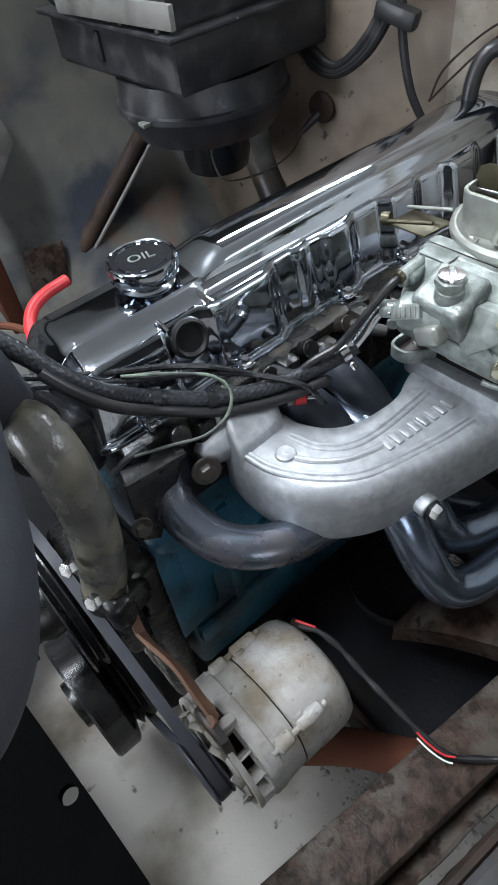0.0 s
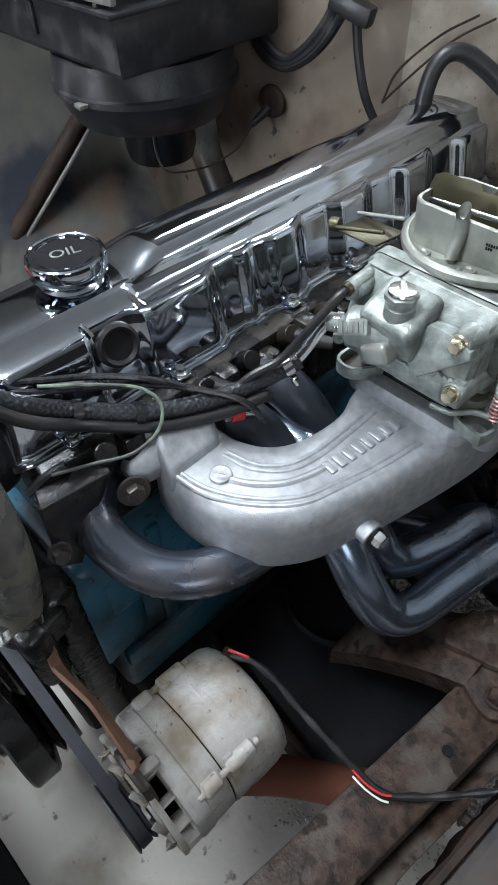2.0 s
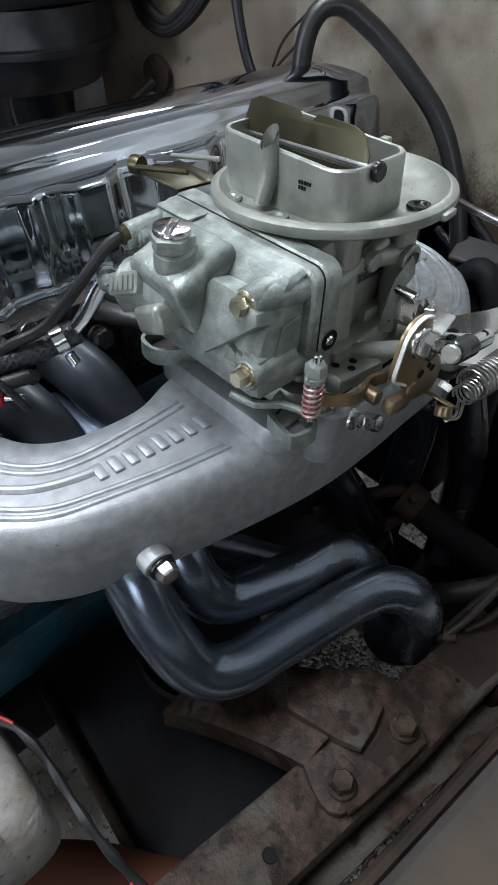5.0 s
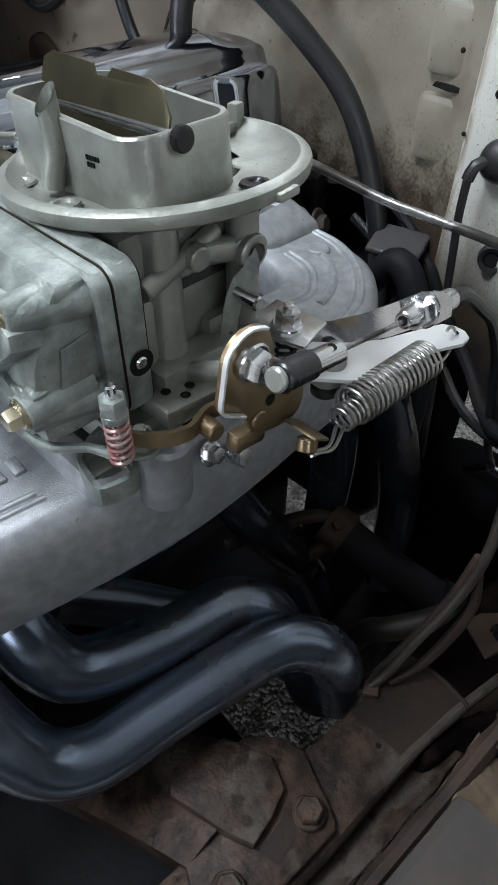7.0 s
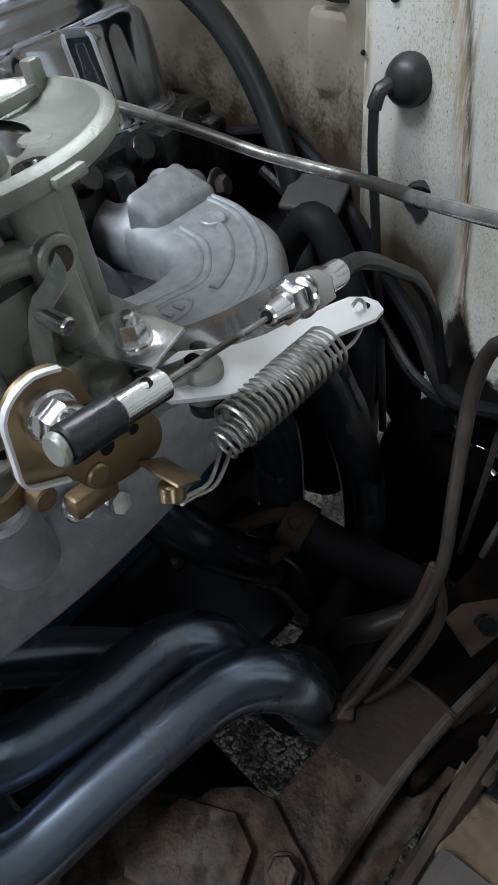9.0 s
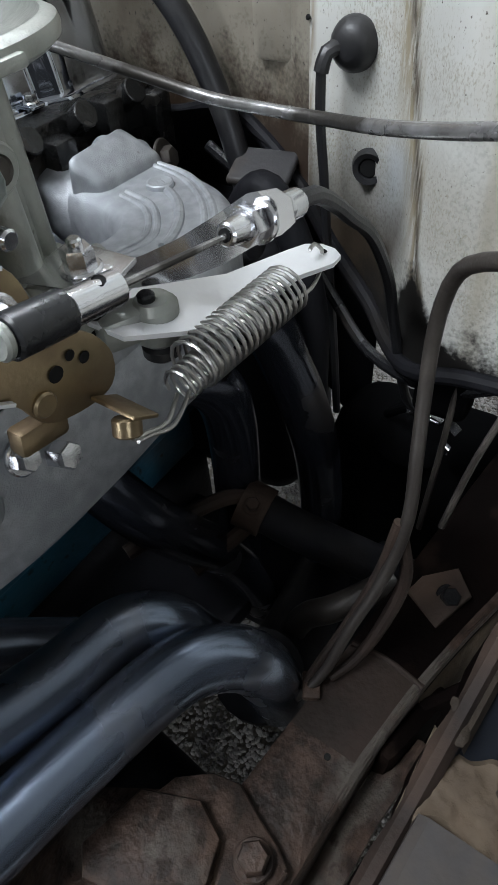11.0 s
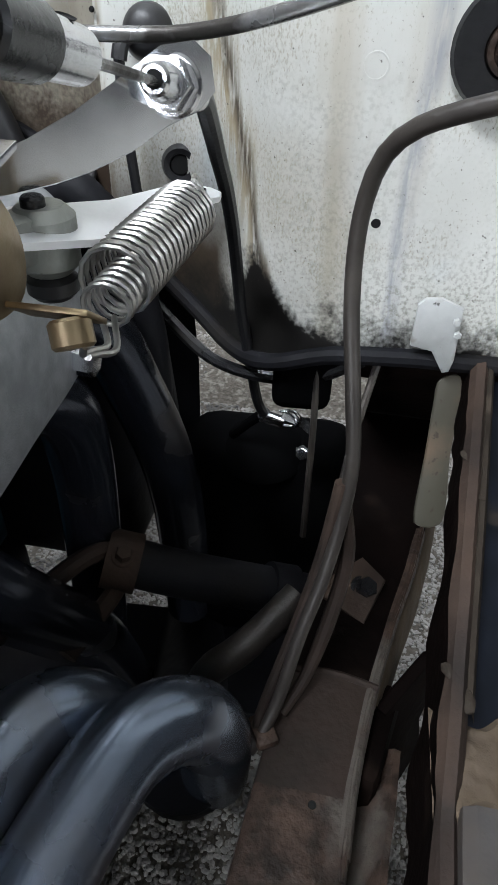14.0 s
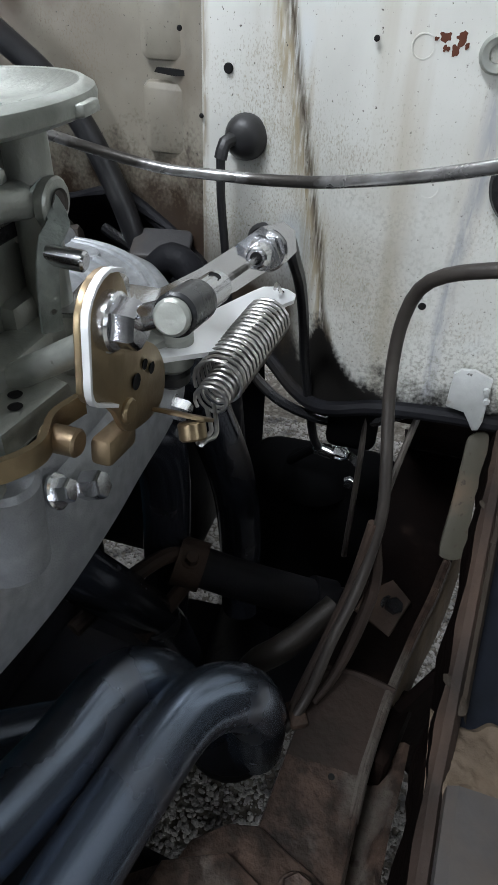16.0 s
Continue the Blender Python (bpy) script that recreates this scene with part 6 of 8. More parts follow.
# maker's plate on the inlet, with plain raised bars
pm = axes((-0.0135, 0.0265, 0.7122), (-0.90, 0.10, 0.42), (0, -0.86, 0.45))
part("name_pad", plate(round_rect(-0.0135, -0.0062, 0.0135, 0.0062, 0.002), -0.010, 0.001, 0.0008, pm), ZINC, carb)
for k in range(5):
    part("raised_bar", block((-0.0094 + 0.0047 * k, 0, 0.0014), (0.0028, 0.0080, 0.0014), soft=0.0003, bm=None), ZINC_DULL, carb).matrix_basis = pm
bolt(carb, (0.0095, -0.0448, 0.7240), (-1, 0, 0), 0.0088, PLUG_TIN, 0.0068, 0.0060, name="bowl_screw", turn=0, label="hexagon bowl screw with gold tint")
bolt(carb, (0.0045, -0.0515, 0.6865), (-1, 0, 0), 0.0088, PLUG_TIN, 0.0068, 0.0060, name="bowl_screw", turn=20, label="hexagon bowl screw with gold tint")
bolt(carb, (0.009, 0.045, 0.7235), (-1, 0, 0), 0.0088, ZINC, 0.0068, 0.0060, name="bowl_screw")
bolt(carb, (0.006, 0.0495, 0.682), (-1, 0, 0), 0.0088, ZINC, 0.0068, 0.0060, name="bowl_screw")
part("vacuum_nipple", rod((0.0355, 0.0465, 0.729), (0.006, 0.0465, 0.7275), 0.0038, seg=14), ZINC, carb)
part("nipple_cap", rod((0.006, 0.0465, 0.7275), (0.000, 0.0465, 0.7268), 0.0055, seg=14), GOLD, carb, "brass cap")
part("fuel_inlet", rod((-0.003, 0.036, 0.7040), (-0.009, 0.053, 0.7015), 0.0075, seg=16), ZINC, carb)
hx = hex_head(bmesh.new(), (-0.0052, 0.0425, 0.7032), (-0.25, 0.95, -0.1), 0.014, 0.006)
part("inlet_nut", hx, BRIGHT, carb)
part("block_hole", lathe([(0, 0.0), (0.0052, 0.0), (0.0062, 0.0008)], (0.0545, -0.0638, 0.692), (0, -1, 0), 20), HOLE_AND_INK, carb)
part("mixture_screw", rod((0.0545, -0.0615, 0.692), (0.0545, -0.0655, 0.692), 0.0030, seg=12), BRIGHT, carb)

# air horn: dished ring, oval tower, choke plate
RC = (0.1195, -0.002, 0)
part("air_horn_ring", lathe([(0.040, 0.7375), (0.0500, 0.7370), (0.0585, 0.7378), (0.0655, 0.7420), (0.0672, 0.7440), (0.0690, 0.7442), (0.0722, 0.7422), (0.0728, 0.7400), (0.0722, 0.7370), (0.0700, 0.7355), (0.060, 0.7335), (0.040, 0.7330)], RC, (0, 0, 1), 96), ZINC_DULL, carb, "pale dished air cleaner ring", angle=40)
oval_out = round_rect(0.0755, -0.0475, 0.1330, 0.0510, 0.014, 8)
oval_in = round_rect(0.0785, -0.0445, 0.1300, 0.0480, 0.0115, 8)
bm = bmesh.new()
rings = []
for pts, z in ((oval_out, 0.734), (oval_out, 0.7672), ([(x * 0.97 + 0.104 * 0.03, y * 0.985) for x, y in oval_out], 0.7682), (oval_in, 0.7680), (oval_in, 0.705)):
    rings.append([bm.verts.new((x, y, z + (0.0035 if z > 0.76 and y > 0.03 else 0) - (0.002 if z > 0.76 and y < -0.03 else 0))) for x, y in pts])
for a, b in zip(rings, rings[1:]):
    for k in range(len(a)):
        j = (k + 1) % len(a)
        bm.faces.new((a[k], a[j], b[j], b[k]))
part("air_horn_tower", bm, ZINC_DULL, carb, "pale oval choke tower", angle=40)
part("throat_floor", plate(oval_in, 0.700, 0.706, 0.0), BLACK, carb)
cm = axes((0.100, 0.004, 0.770), (-1, 0, 0.30), (0, -1, 0))
chk = [(-0.047, -0.017), (0.046, -0.017), (0.046, -0.001), (0.040, 0.0075), (0.032, 0.0105), (0.007, 0.0120), (0.004, 0.0085), (-0.004, 0.0085), (-0.007, 0.0125), (-0.038, 0.0145), (-0.045, 0.0115), (-0.047, 0.004)]
part("choke_plate", plate(chk, -0.0006, 0.0006, 0.0003, cm), GOLD, carb, "thin brassy choke plate standing open")
part("choke_shaft", rod((0.1000, 0.050, 0.7640), (0.0985, -0.0475, 0.7625), 0.0028, seg=12), BRIGHT, carb)
part("shaft_boss", rod((0.0985, -0.0465, 0.7628), (0.0985, -0.0510, 0.7626), 0.0052, seg=18), BLACK, carb, "black shaft end")
bm = tube([(0.0700, 0.0075, 0.7405), (0.0715, 0.0065, 0.7470), (0.0740, 0.0050, 0.756), (0.0740, 0.0050, 0.7745)], 0.0050, 18, 0.003, capped=False)
inner_ = tube([(0.0740, 0.0050, 0.7745), (0.0740, 0.0050, 0.760)], 0.0040, 18, 0.003, capped=False)
for b_ in (bm, inner_):
    for v in b_.verts:
        if v.co.z > 0.770:
            v.co.z += (v.co.x - 0.0740) * 1.1
part("vent_tube", bm, ZINC_DULL, carb, "slant-cut vent tube")
part("vent_bore", inner_, ZINC_DULL, carb)
for x, y in ((0.0668, 0.030), (0.0640, -0.010), (0.130, -0.056)):
    part("screw_seat", lathe([(0, 0.0), (0.0032, 0.0), (0.0045, 0.0012), (0.0065, 0.0012), (0.0072, 0.0)], (x, y, 0.7385), (0, 0, 1), 20), BLACK if x > 0.1 else ZINC_DULL, carb)
part("ring_post", block((0.1830, 0.009, 0.7455), (0.007, 0.007, 0.013), (0, 0, 10), 0.0015), ZINC_DULL, carb)
part("ring_spoke", block((0.158, 0.004, 0.7412), (0.050, 0.004, 0.005), (0, 0, 10), 0.001), ZINC_DULL, carb)
part("ring_tab", block((0.1300, -0.0725, 0.7385), (0.014, 0.008, 0.004), (0, 0, 8), 0.001), ZINC_DULL, carb)
for r, n_ in ((0.7560, 5), (0.7532, 3)):
    for k in range(n_):
        part("stamped_bar", block((0.0752, -0.0160 - 0.0019 * k, r), (0.0006, 0.0011, 0.0019), soft=0), HOLE_AND_INK, carb)
# the air horn leans a little, its driver's side higher
lean_ = Matrix.Translation((0, -0.002, 0.740)) @ Matrix.Rotation(radians(-4.5), 4, "X") @ Matrix.Translation((0, 0.002, -0.740))
for ob in list(carb.children):
    if ob.name.split(".")[0] in ("air_horn_ring", "air_horn_tower", "throat_floor", "choke_plate", "choke_shaft", "shaft_boss", "vent_tube", "vent_bore", "screw_seat", "ring_post", "ring_spoke", "ring_tab", "stamped_bar"):
        ob.data.transform(lean_)

# accelerator rods and lifter ahead of the tower on the far side
part("vent_rod", rod((0.062, 0.062, 0.742), (0.052, 0.105, 0.735), 0.0018, seg=12), GOLD, carb)
part("vent_rod", rod((0.085, 0.060, 0.745), (0.083, 0.105, 0.735), 0.0016, seg=12), ZINC_DULL, carb)
part("rod_end", lathe([(0, 0), (0.0055, 0), (0.006, 0.002), (0.006, 0.007), (0.004, 0.009), (0, 0.0095)], (0.057, 0.102, 0.7355), (-0.25, 0.95, -0.1), 16), GOLD, carb, "brass fitting")
part("vacuum_plate", plate([(0.055, 0.064), (0.088, 0.060), (0.086, 0.100), (0.054, 0.104)], 0.731, 0.733, 0.0008), GOLD, carb, "dark brassy secondary plate")

# loops and pump lever at the base


def strap_loop(name, pts, parent, material, height=0.008, thick=0.0011, label=""):
    """A flat strip standing on edge along a line."""
    bm = bmesh.new()
    path = spline(pts, 0.003)
    rows = []
    for i, q in enumerate(path):
        t = (path[min(i + 1, len(path) - 1)] - path[max(i - 1, 0)]).normalized()
        nrm = Vector((-t.y, t.x, 0)).normalized() * thick
        up = Vector((0, 0, height / 2))
        rows.append([bm.verts.new(q + a) for a in (-nrm - up, nrm - up, nrm + up, -nrm + up)])
    for a, b in zip(rows, rows[1:]):
        for k in range(4):
            bm.faces.new((a[k], a[(k + 1) % 4], b[(k + 1) % 4], b[k]))
    bm.faces.new(rows[0])
    bm.faces.new(rows[-1][::-1])
    return part(name, bm, material, parent, label)


strap_loop("side_loop", [(0.050, 0.0620, 0.641), (0.0365, 0.0614, 0.641), (0.0220, 0.0615, 0.641), (0.0155, 0.0580, 0.641), (0.0135, 0.0500, 0.641), (0.0150, 0.0420, 0.641), (0.0240, 0.0340, 0.641), (0.0370, 0.0270, 0.641)], carb, ZINC, 0.012, 0.0013, label="grey strap loop")
part("loop_web", plate([(0.048, 0.060), (0.024, 0.059), (0.017, 0.050), (0.024, 0.037), (0.040, 0.030)], 0.6355, 0.6380, 0.0008), LINE_STEEL, carb)
strap_loop("front_loop", [(0.046, -0.044, 0.6465), (0.034, -0.0470, 0.6465), (0.0235, -0.0530, 0.6465), (0.0205, -0.0580, 0.6465), (0.0175, -0.0730, 0.6465), (0.0200, -0.0770, 0.6465), (0.0315, -0.0790, 0.6465), (0.0365, -0.0760, 0.6465), (0.0385, -0.0700, 0.6465), (0.0410, -0.0600, 0.6465)], carb, ZINC, 0.011, 0.0013, label="dull grey strap loop")
part("loop_floor", plate([(0.052, -0.048), (0.024, -0.056), (0.020, -0.066), (0.032, -0.066), (0.052, -0.060)], 0.645, 0.648, 0.001), ZINC_DULL, carb)
part("pump_lever", tube([(0.010, -0.035, 0.661), (0.014, -0.050, 0.660), (0.024, -0.062, 0.662), (0.030, -0.076, 0.661)], 0.0024, 10), ZINC, carb)
part("pump_cover", block((0.028, -0.02, 0.662), (0.022, 0.05, 0.007), (0, 0, 0), 0.002), ZINC_DULL, carb)
part("pump_bolt", rod((0.0305, -0.0765, 0.656), (0.0305, -0.0765, 0.701), 0.0024, seg=12), BRIGHT, carb)
part("pump_nut", hex_head(bmesh.new(), (0.0305, -0.0765, 0.688), (0, 0, 1), 0.0105, 0.007), ZINC, carb)
part("pump_spring_seat", rod((0.0305, -0.0765, 0.6835), (0.0305, -0.0765, 0.688), 0.0056, seg=18), ZINC, carb)
part("pump_spring", helix((0.0305, -0.0765, 0.660), (0.0305, -0.0765, 0.684), 0.0047, 6.5, 0.0010), RED_SPRING, carb, "small red-tipped coil spring")
strap_loop("pump_arm", [(0.036, -0.073, 0.667), (0.046, -0.082, 0.665), (0.060, -0.086, 0.663), (0.074, -0.082, 0.663), (0.086, -0.086, 0.664)], carb, BRASS, 0.008, 0.0012, "brassy pump arm")
part("arm_roller", rod((0.070, -0.080, 0.660), (0.070, -0.093, 0.660), 0.0048, seg=16), BRASS, carb)
bolt(carb, (0.044, -0.072, 0.6555), (0, 0, 1), 0.011, ZINC_DULL, 0.009, 0.007, name="base_nut", stud=0.005)
for x, y in ((0.158, -0.046), (0.158, 0.044), (0.046, 0.050)):
    bolt(carb, (x, y, 0.655), (0, 0, 1), 0.011, ZINC_DULL, 0.009, 0.007, name="base_nut", stud=0.005)
# fast idle link above the base
part("idle_lever", flat_bar([(0.1185, -0.058, 0.722), (0.1205, -0.062, 0.716), (0.1180, -0.066, 0.711), (0.1100, -0.067, 0.708), (0.1050, -0.068, 0.702), (0.1020, -0.0685, 0.692), (0.1000, -0.069, 0.680)], 0.0075, 0.0016, (0.8, -0.6, 0)), ZINC, carb, "bent fast-idle lever")
part("idle_pin", rod((0.108, -0.066, 0.704), (0.109, -0.080, 0.703), 0.0036, seg=14), BRIGHT, carb)

# ---- throttle lever, linkage, bracket and springs ----
lever = thing("throttle_lever", (0.09, -0.10, 0.65), "brassy plated throttle lever on the carburettor shaft", "throttle lever")
lm = axes((0.0815, -0.1005, 0.684), (0, -1, 0), (1, 0, 0))
out = [(-0.0163, 0.016), (-0.0145, 0.0235), (-0.0090, 0.0292), (-0.0015, 0.0308), (0.006, 0.0288), (0.0110, 0.0235), (0.0132, 0.016), (0.0150, 0.006), (0.0215, -0.002), (0.0310, -0.010), (0.0365, -0.022), (0.0330, -0.033), (0.020, -0.034), (0.004, -0.028), (-0.004, -0.014), (-0.0178, -0.002), (-0.0182, 0.005)]
part("lever_plate", plate(out, -0.0012, 0.0012, 0.0004, lm, smooth_step=0.003), BRASS, lever, "golden plated plate")
part("folded_rim", flat_bar([(0.0885, -0.1035, 0.7120), (0.0800, -0.1035, 0.7152), (0.0722, -0.1035, 0.7135), (0.0668, -0.1035, 0.7085), (0.0650, -0.1035, 0.7005), (0.0636, -0.1035, 0.6920), (0.0626, -0.1035, 0.6855), (0.0645, -0.1035, 0.6810), (0.0705, -0.1035, 0.6770), (0.0765, -0.1035, 0.6730)], 0.0024, 0.0012, (0, 1, 0)), SATIN, lever, "pale folded rim")
part("shaft_nut", hex_head(rod((0.0800, -0.101, 0.700), (0.0800, -0.106, 0.700), 0.0088, seg=22), (0.0800, -0.106, 0.700), (0, -1, 0), 0.013, 0.007, 15), BRIGHT, lever, "bright shaft nut and washer")
part("shaft", rod((0.0860, -0.060, 0.668), (0.0810, -0.101, 0.694), 0.0048, seg=14), ZINC_DULL, lever)
part("return_ear", strap := block((0.1085, -0.1125, 0.6500), (0.013, 0.020, 0.0016), (0, 35, 0), 0.0004), BRASS, lever, "bent return-spring ear")
part("ear_loop", rod((0.1015, -0.119, 0.645), (0.1045, -0.117, 0.651), 0.0052, seg=16), BRASS, lever)
for dx, dz, r in ((0.006, -0.016, 0.0024), (0.013, -0.012, 0.0016), (0.004, 0.013, 0.0018), (0.018, -0.018, 0.0018)):
    part("lever_hole", lathe([(0, 0), (r, 0), (r * 1.25, 0.0004)], (0.0880 + dx, -0.1019, 0.682 + dz * 0.7), (0, -1, 0), 12), HOLE_AND_INK, lever)
part("lever_rivet", rod((0.0865, -0.101, 0.664), (0.0865, -0.1035, 0.664), 0.0046, seg=16), BRASS, lever)
part("lower_tab", block((0.084, -0.097, 0.652), (0.020, 0.008, 0.010), (0, 10, 0), 0.002), BRASS, lever)

rod_ = thing("throttle_rod_end", (0.085, -0.122, 0.70), "throttle cable end with a black sleeve and bright cap", "cable end")
A, B = Vector((0.0665, -0.1275, 0.7115)), Vector((0.1560, -0.1238, 0.6925))
d = (B - A).normalized()
part("end_cap", rod(A, A + d * 0.003, 0.0050, seg=24), ZINC_DULL, rod_, "bright round end cap")
part("black_sleeve", rod(A + d * 0.003, A + d * 0.022, 0.0060, seg=24), SLEEVE, rod_, "black rubber sleeve")
part("silver_barrel", rod(A + d * 0.0215, A + d * 0.041, 0.0050, seg=24), BRIGHT, rod_, "bright barrel")
part("set_screw", lathe([(0, 0), (0.0017, 0), (0.002, 0.0003)], A + d * 0.034 + Vector((0, -0.0014, 0.0048)), (0, -0.3, 1), 10), HOLE_AND_INK, rod_)
part("ball_stud", rod(A + d * 0.012, A + d * 0.012 + Vector((0.004, 0.026, -0.012)), 0.0038, seg=14), BRIGHT, rod_)
part("cable_core", tube([A + d * 0.035, A.lerp(B, 0.7), B + d * 0.01], 0.0012, 8), SHEATH, rod_, "thin steel cable")

brk = thing("throttle_cable_bracket", (0.14, -0.08, 0.64), "polished steel throttle cable bracket bolted to the carburettor", "bracket")
# flat wedge-shaped arm to the spring, sloping down to its rounded tip
ARM = [(0.130, -0.076), (0.158, -0.074), (0.1697, -0.0807), (0.1937, -0.0942), (0.2305, -0.1025), (0.2407, -0.1054), (0.2465, -0.1110), (0.2475, -0.1175), (0.2440, -0.1225), (0.2354, -0.1235), (0.2140, -0.1170), (0.190, -0.1180), (0.166, -0.1150), (0.1500, -0.1060), (0.132, -0.092)]
bm = bmesh.new()


def arm_z(x, y):
    return 0.641 - 0.10 * (x - 0.243) + 0.15 * (y + 0.12)


arm_top = [bm.verts.new((x, y, arm_z(x, y))) for x, y in ARM]
arm_low = [bm.verts.new((x, y, arm_z(x, y) - 0.0022)) for x, y in ARM]
bm.faces.new(arm_top)
bm.faces.new(arm_low[::-1])
for k in range(len(ARM)):
    j = (k + 1) % len(ARM)
    bm.faces.new((arm_top[k], arm_low[k], arm_low[j], arm_top[j]))
part("spring_arm", bm, SATIN, brk, "flat bright spring arm", angle=25)
part("arm_eye", lathe([(0, 0.0), (0.0017, 0.0), (0.0020, 0.0003)], (0.2405, -0.1150, arm_z(0.2405, -0.115) + 0.0004), (0.2, -0.25, 1), 12), HOLE_AND_INK, brk)
bm = bmesh.new()
ro = []
for (x0, y0, z0), (x1, y1, z1) in (((0.140, -0.060, 0.6700), (0.143, -0.066, 0.6610)), ((0.149, -0.074, 0.6710), (0.152, -0.080, 0.6620)), ((0.156, -0.087, 0.6765), (0.158, -0.092, 0.6645)), ((0.162, -0.099, 0.6830), (0.163, -0.102, 0.6675)), ((0.169, -0.110, 0.6905), (0.170, -0.112, 0.6720)), ((0.177, -0.120, 0.6980), (0.178, -0.121, 0.6780)), ((0.183, -0.128, 0.6990), (0.184, -0.129, 0.6815)), ((0.186, -0.132, 0.6950), (0.187, -0.133, 0.6860))):
    t_ = Vector((0.0016, 0.0008, -0.0008))
    ro.append([bm.verts.new(Vector((x0, y0, z0))), bm.verts.new(Vector((x1, y1, z1))), bm.verts.new(Vector((x1, y1, z1)) + t_), bm.verts.new(Vector((x0, y0, z0)) + t_)])
for a, b in zip(ro, ro[1:]):
    for k in range(4):
        bm.faces.new((a[k], a[(k + 1) % 4], b[(k + 1) % 4], b[k]))
bm.faces.new(ro[0])
bm.faces.new(ro[-1][::-1])
part("twisted_arm", bm, POLISHED, brk, "bright twisted cable arm", angle=60)
part("foot_plate", plate([(0.118, -0.058), (0.150, -0.054), (0.152, -0.086), (0.128, -0.092)], 0.6745, 0.6770, 0.0006), BRIGHT, brk)
bolt(brk, (0.136, -0.074, 0.677), (0, 0, 1), 0.0105, BRIGHT, 0.0080, 0.0075, name="stud_nut", stud=0.005, label="plated nut on a stud")
part("stud_spring", helix((0.136, -0.074, 0.655), (0.136, -0.074, 0.674), 0.0050, 4, 0.0011), BLACK, brk)
part("stop_post", rod((0.153, -0.089, 0.640), (0.153, -0.089, 0.660), 0.0098, seg=24, soft=0.003), ZINC_DULL, brk, "grey stop post")
part("stop_arm", block((0.143, -0.083, 0.652), (0.024, 0.014, 0.014), (0, 0, -25), 0.003), ZINC_DULL, brk)
part("stop_rubber", rod((0.153, -0.089, 0.632), (0.153, -0.089, 0.640), 0.0080, seg=20, soft=0.002), RUBBER, brk)
part("stop_screw", rod((0.151, -0.088, 0.659), (0.151, -0.088, 0.663), 0.0036, seg=12), BLACK, brk)

cab = thing("throttle_cable", (0.2, -0.12, 0.67), "black throttle cable with two bright adjusting nuts", "cable")
C0, C1 = Vector((0.158, -0.1236, 0.6925)), Vector((0.222, -0.1205, 0.6785))
cd = (C1 - C0).normalized()
part("threaded_tip", rod(C0, C0 + cd * 0.010, 0.0042, 0.0052, seg=16), BRIGHT, cab)
part("tip_mouth", lathe([(0, 0), (0.0024, 0)], C0 - cd * 0.0003, -cd, 12), HOLE_AND_INK, cab)
part("front_nut", hex_head(bmesh.new(), C0 + cd * 0.010, cd, 0.0125, 0.009, 20), BRIGHT, cab, "bright hexagon nut")
part("lock_washer", rod(C0 + cd * 0.0195, C0 + cd * 0.0225, 0.0085, seg=24), BRIGHT, cab)
part("rear_nut", hex_head(bmesh.new(), C0 + cd * 0.030, cd, 0.0125, 0.010, 5), BRIGHT, cab, "bright hexagon nut")
part("ferrule", rod(C0 + cd * 0.022, C0 + cd * 0.050, 0.0058, seg=18), BRIGHT, cab)
part("sheath", tube([C0 + cd * 0.048, C0 + cd * 0.065, (0.243, -0.1185, 0.665), (0.262, -0.117, 0.650), (0.289, -0.115, 0.629), (0.311, -0.114, 0.603), (0.330, -0.113, 0.574), (0.342, -0.114, 0.540), (0.351, -0.119, 0.50), (0.362, -0.124, 0.46), (0.372, -0.128, 0.442)], 0.0038, 10), RUBBER, cab, "black cable sheath")

spr = thing("return_spring", (0.17, -0.118, 0.64), "bright steel double return spring on the throttle", "spring")
S0, S1 = Vector((0.1345, -0.1120, 0.6420)), Vector((0.2045, -0.1185, 0.6450))
part("outer_coil", helix(S0.lerp(S1, 0.13), S1, 0.0106, 17, 0.00085), SPRING_STEEL, spr, "outer coil of thin bright wire")
part("inner_coil", helix(S0 + Vector((0, -0.001, -0.003)), S0.lerp(S1, 0.95) + Vector((0, 0, -0.002)), 0.0068, 20, 0.0008), SPRING_STEEL, spr, "inner coil of thin bright wire")
part("front_hook", tube([S0 + Vector((0, 0, -0.007)), (0.120, -0.119, 0.636), (0.109, -0.1195, 0.6405), (0.103, -0.120, 0.6430), (0.1015, -0.1215, 0.6460)], 0.00095, 8, 0.003), SPRING_STEEL, spr)
part("front_hook", tube([S0.lerp(S1, 0.1) + Vector((0, 0, -0.0095)), (0.122, -0.1205, 0.634), (0.110, -0.1205, 0.6390), (0.1035, -0.121, 0.6420)], 0.00095, 8, 0.003), SPRING_STEEL, spr)
part("rear_hook", tube([S1 + Vector((0, 0, -0.009)), (0.222, -0.120, 0.635), (0.236, -0.117, 0.638), (0.239, -0.115, 0.644), (0.234, -0.114, 0.649), (0.229, -0.1145, 0.6485)], 0.00095, 8, 0.003), SPRING_STEEL, spr)

# choke cable crossing to the firewall side
simple("choke_cable", tube([(0.182, 0.062, 0.741), (0.205, 0.046, 0.729), (0.235, 0.026, 0.712), (0.254, -0.005, 0.699), (0.260, -0.04, 0.692), (0.259, -0.068, 0.692), (0.255, -0.105, 0.694), (0.236, -0.145, 0.703), (0.205, -0.20, 0.722), (0.17, -0.27, 0.752), (0.12, -0.36, 0.79)], 0.0029, 12), SHEATH,
       "worn grey steel choke cable with flaking cover", "cable")
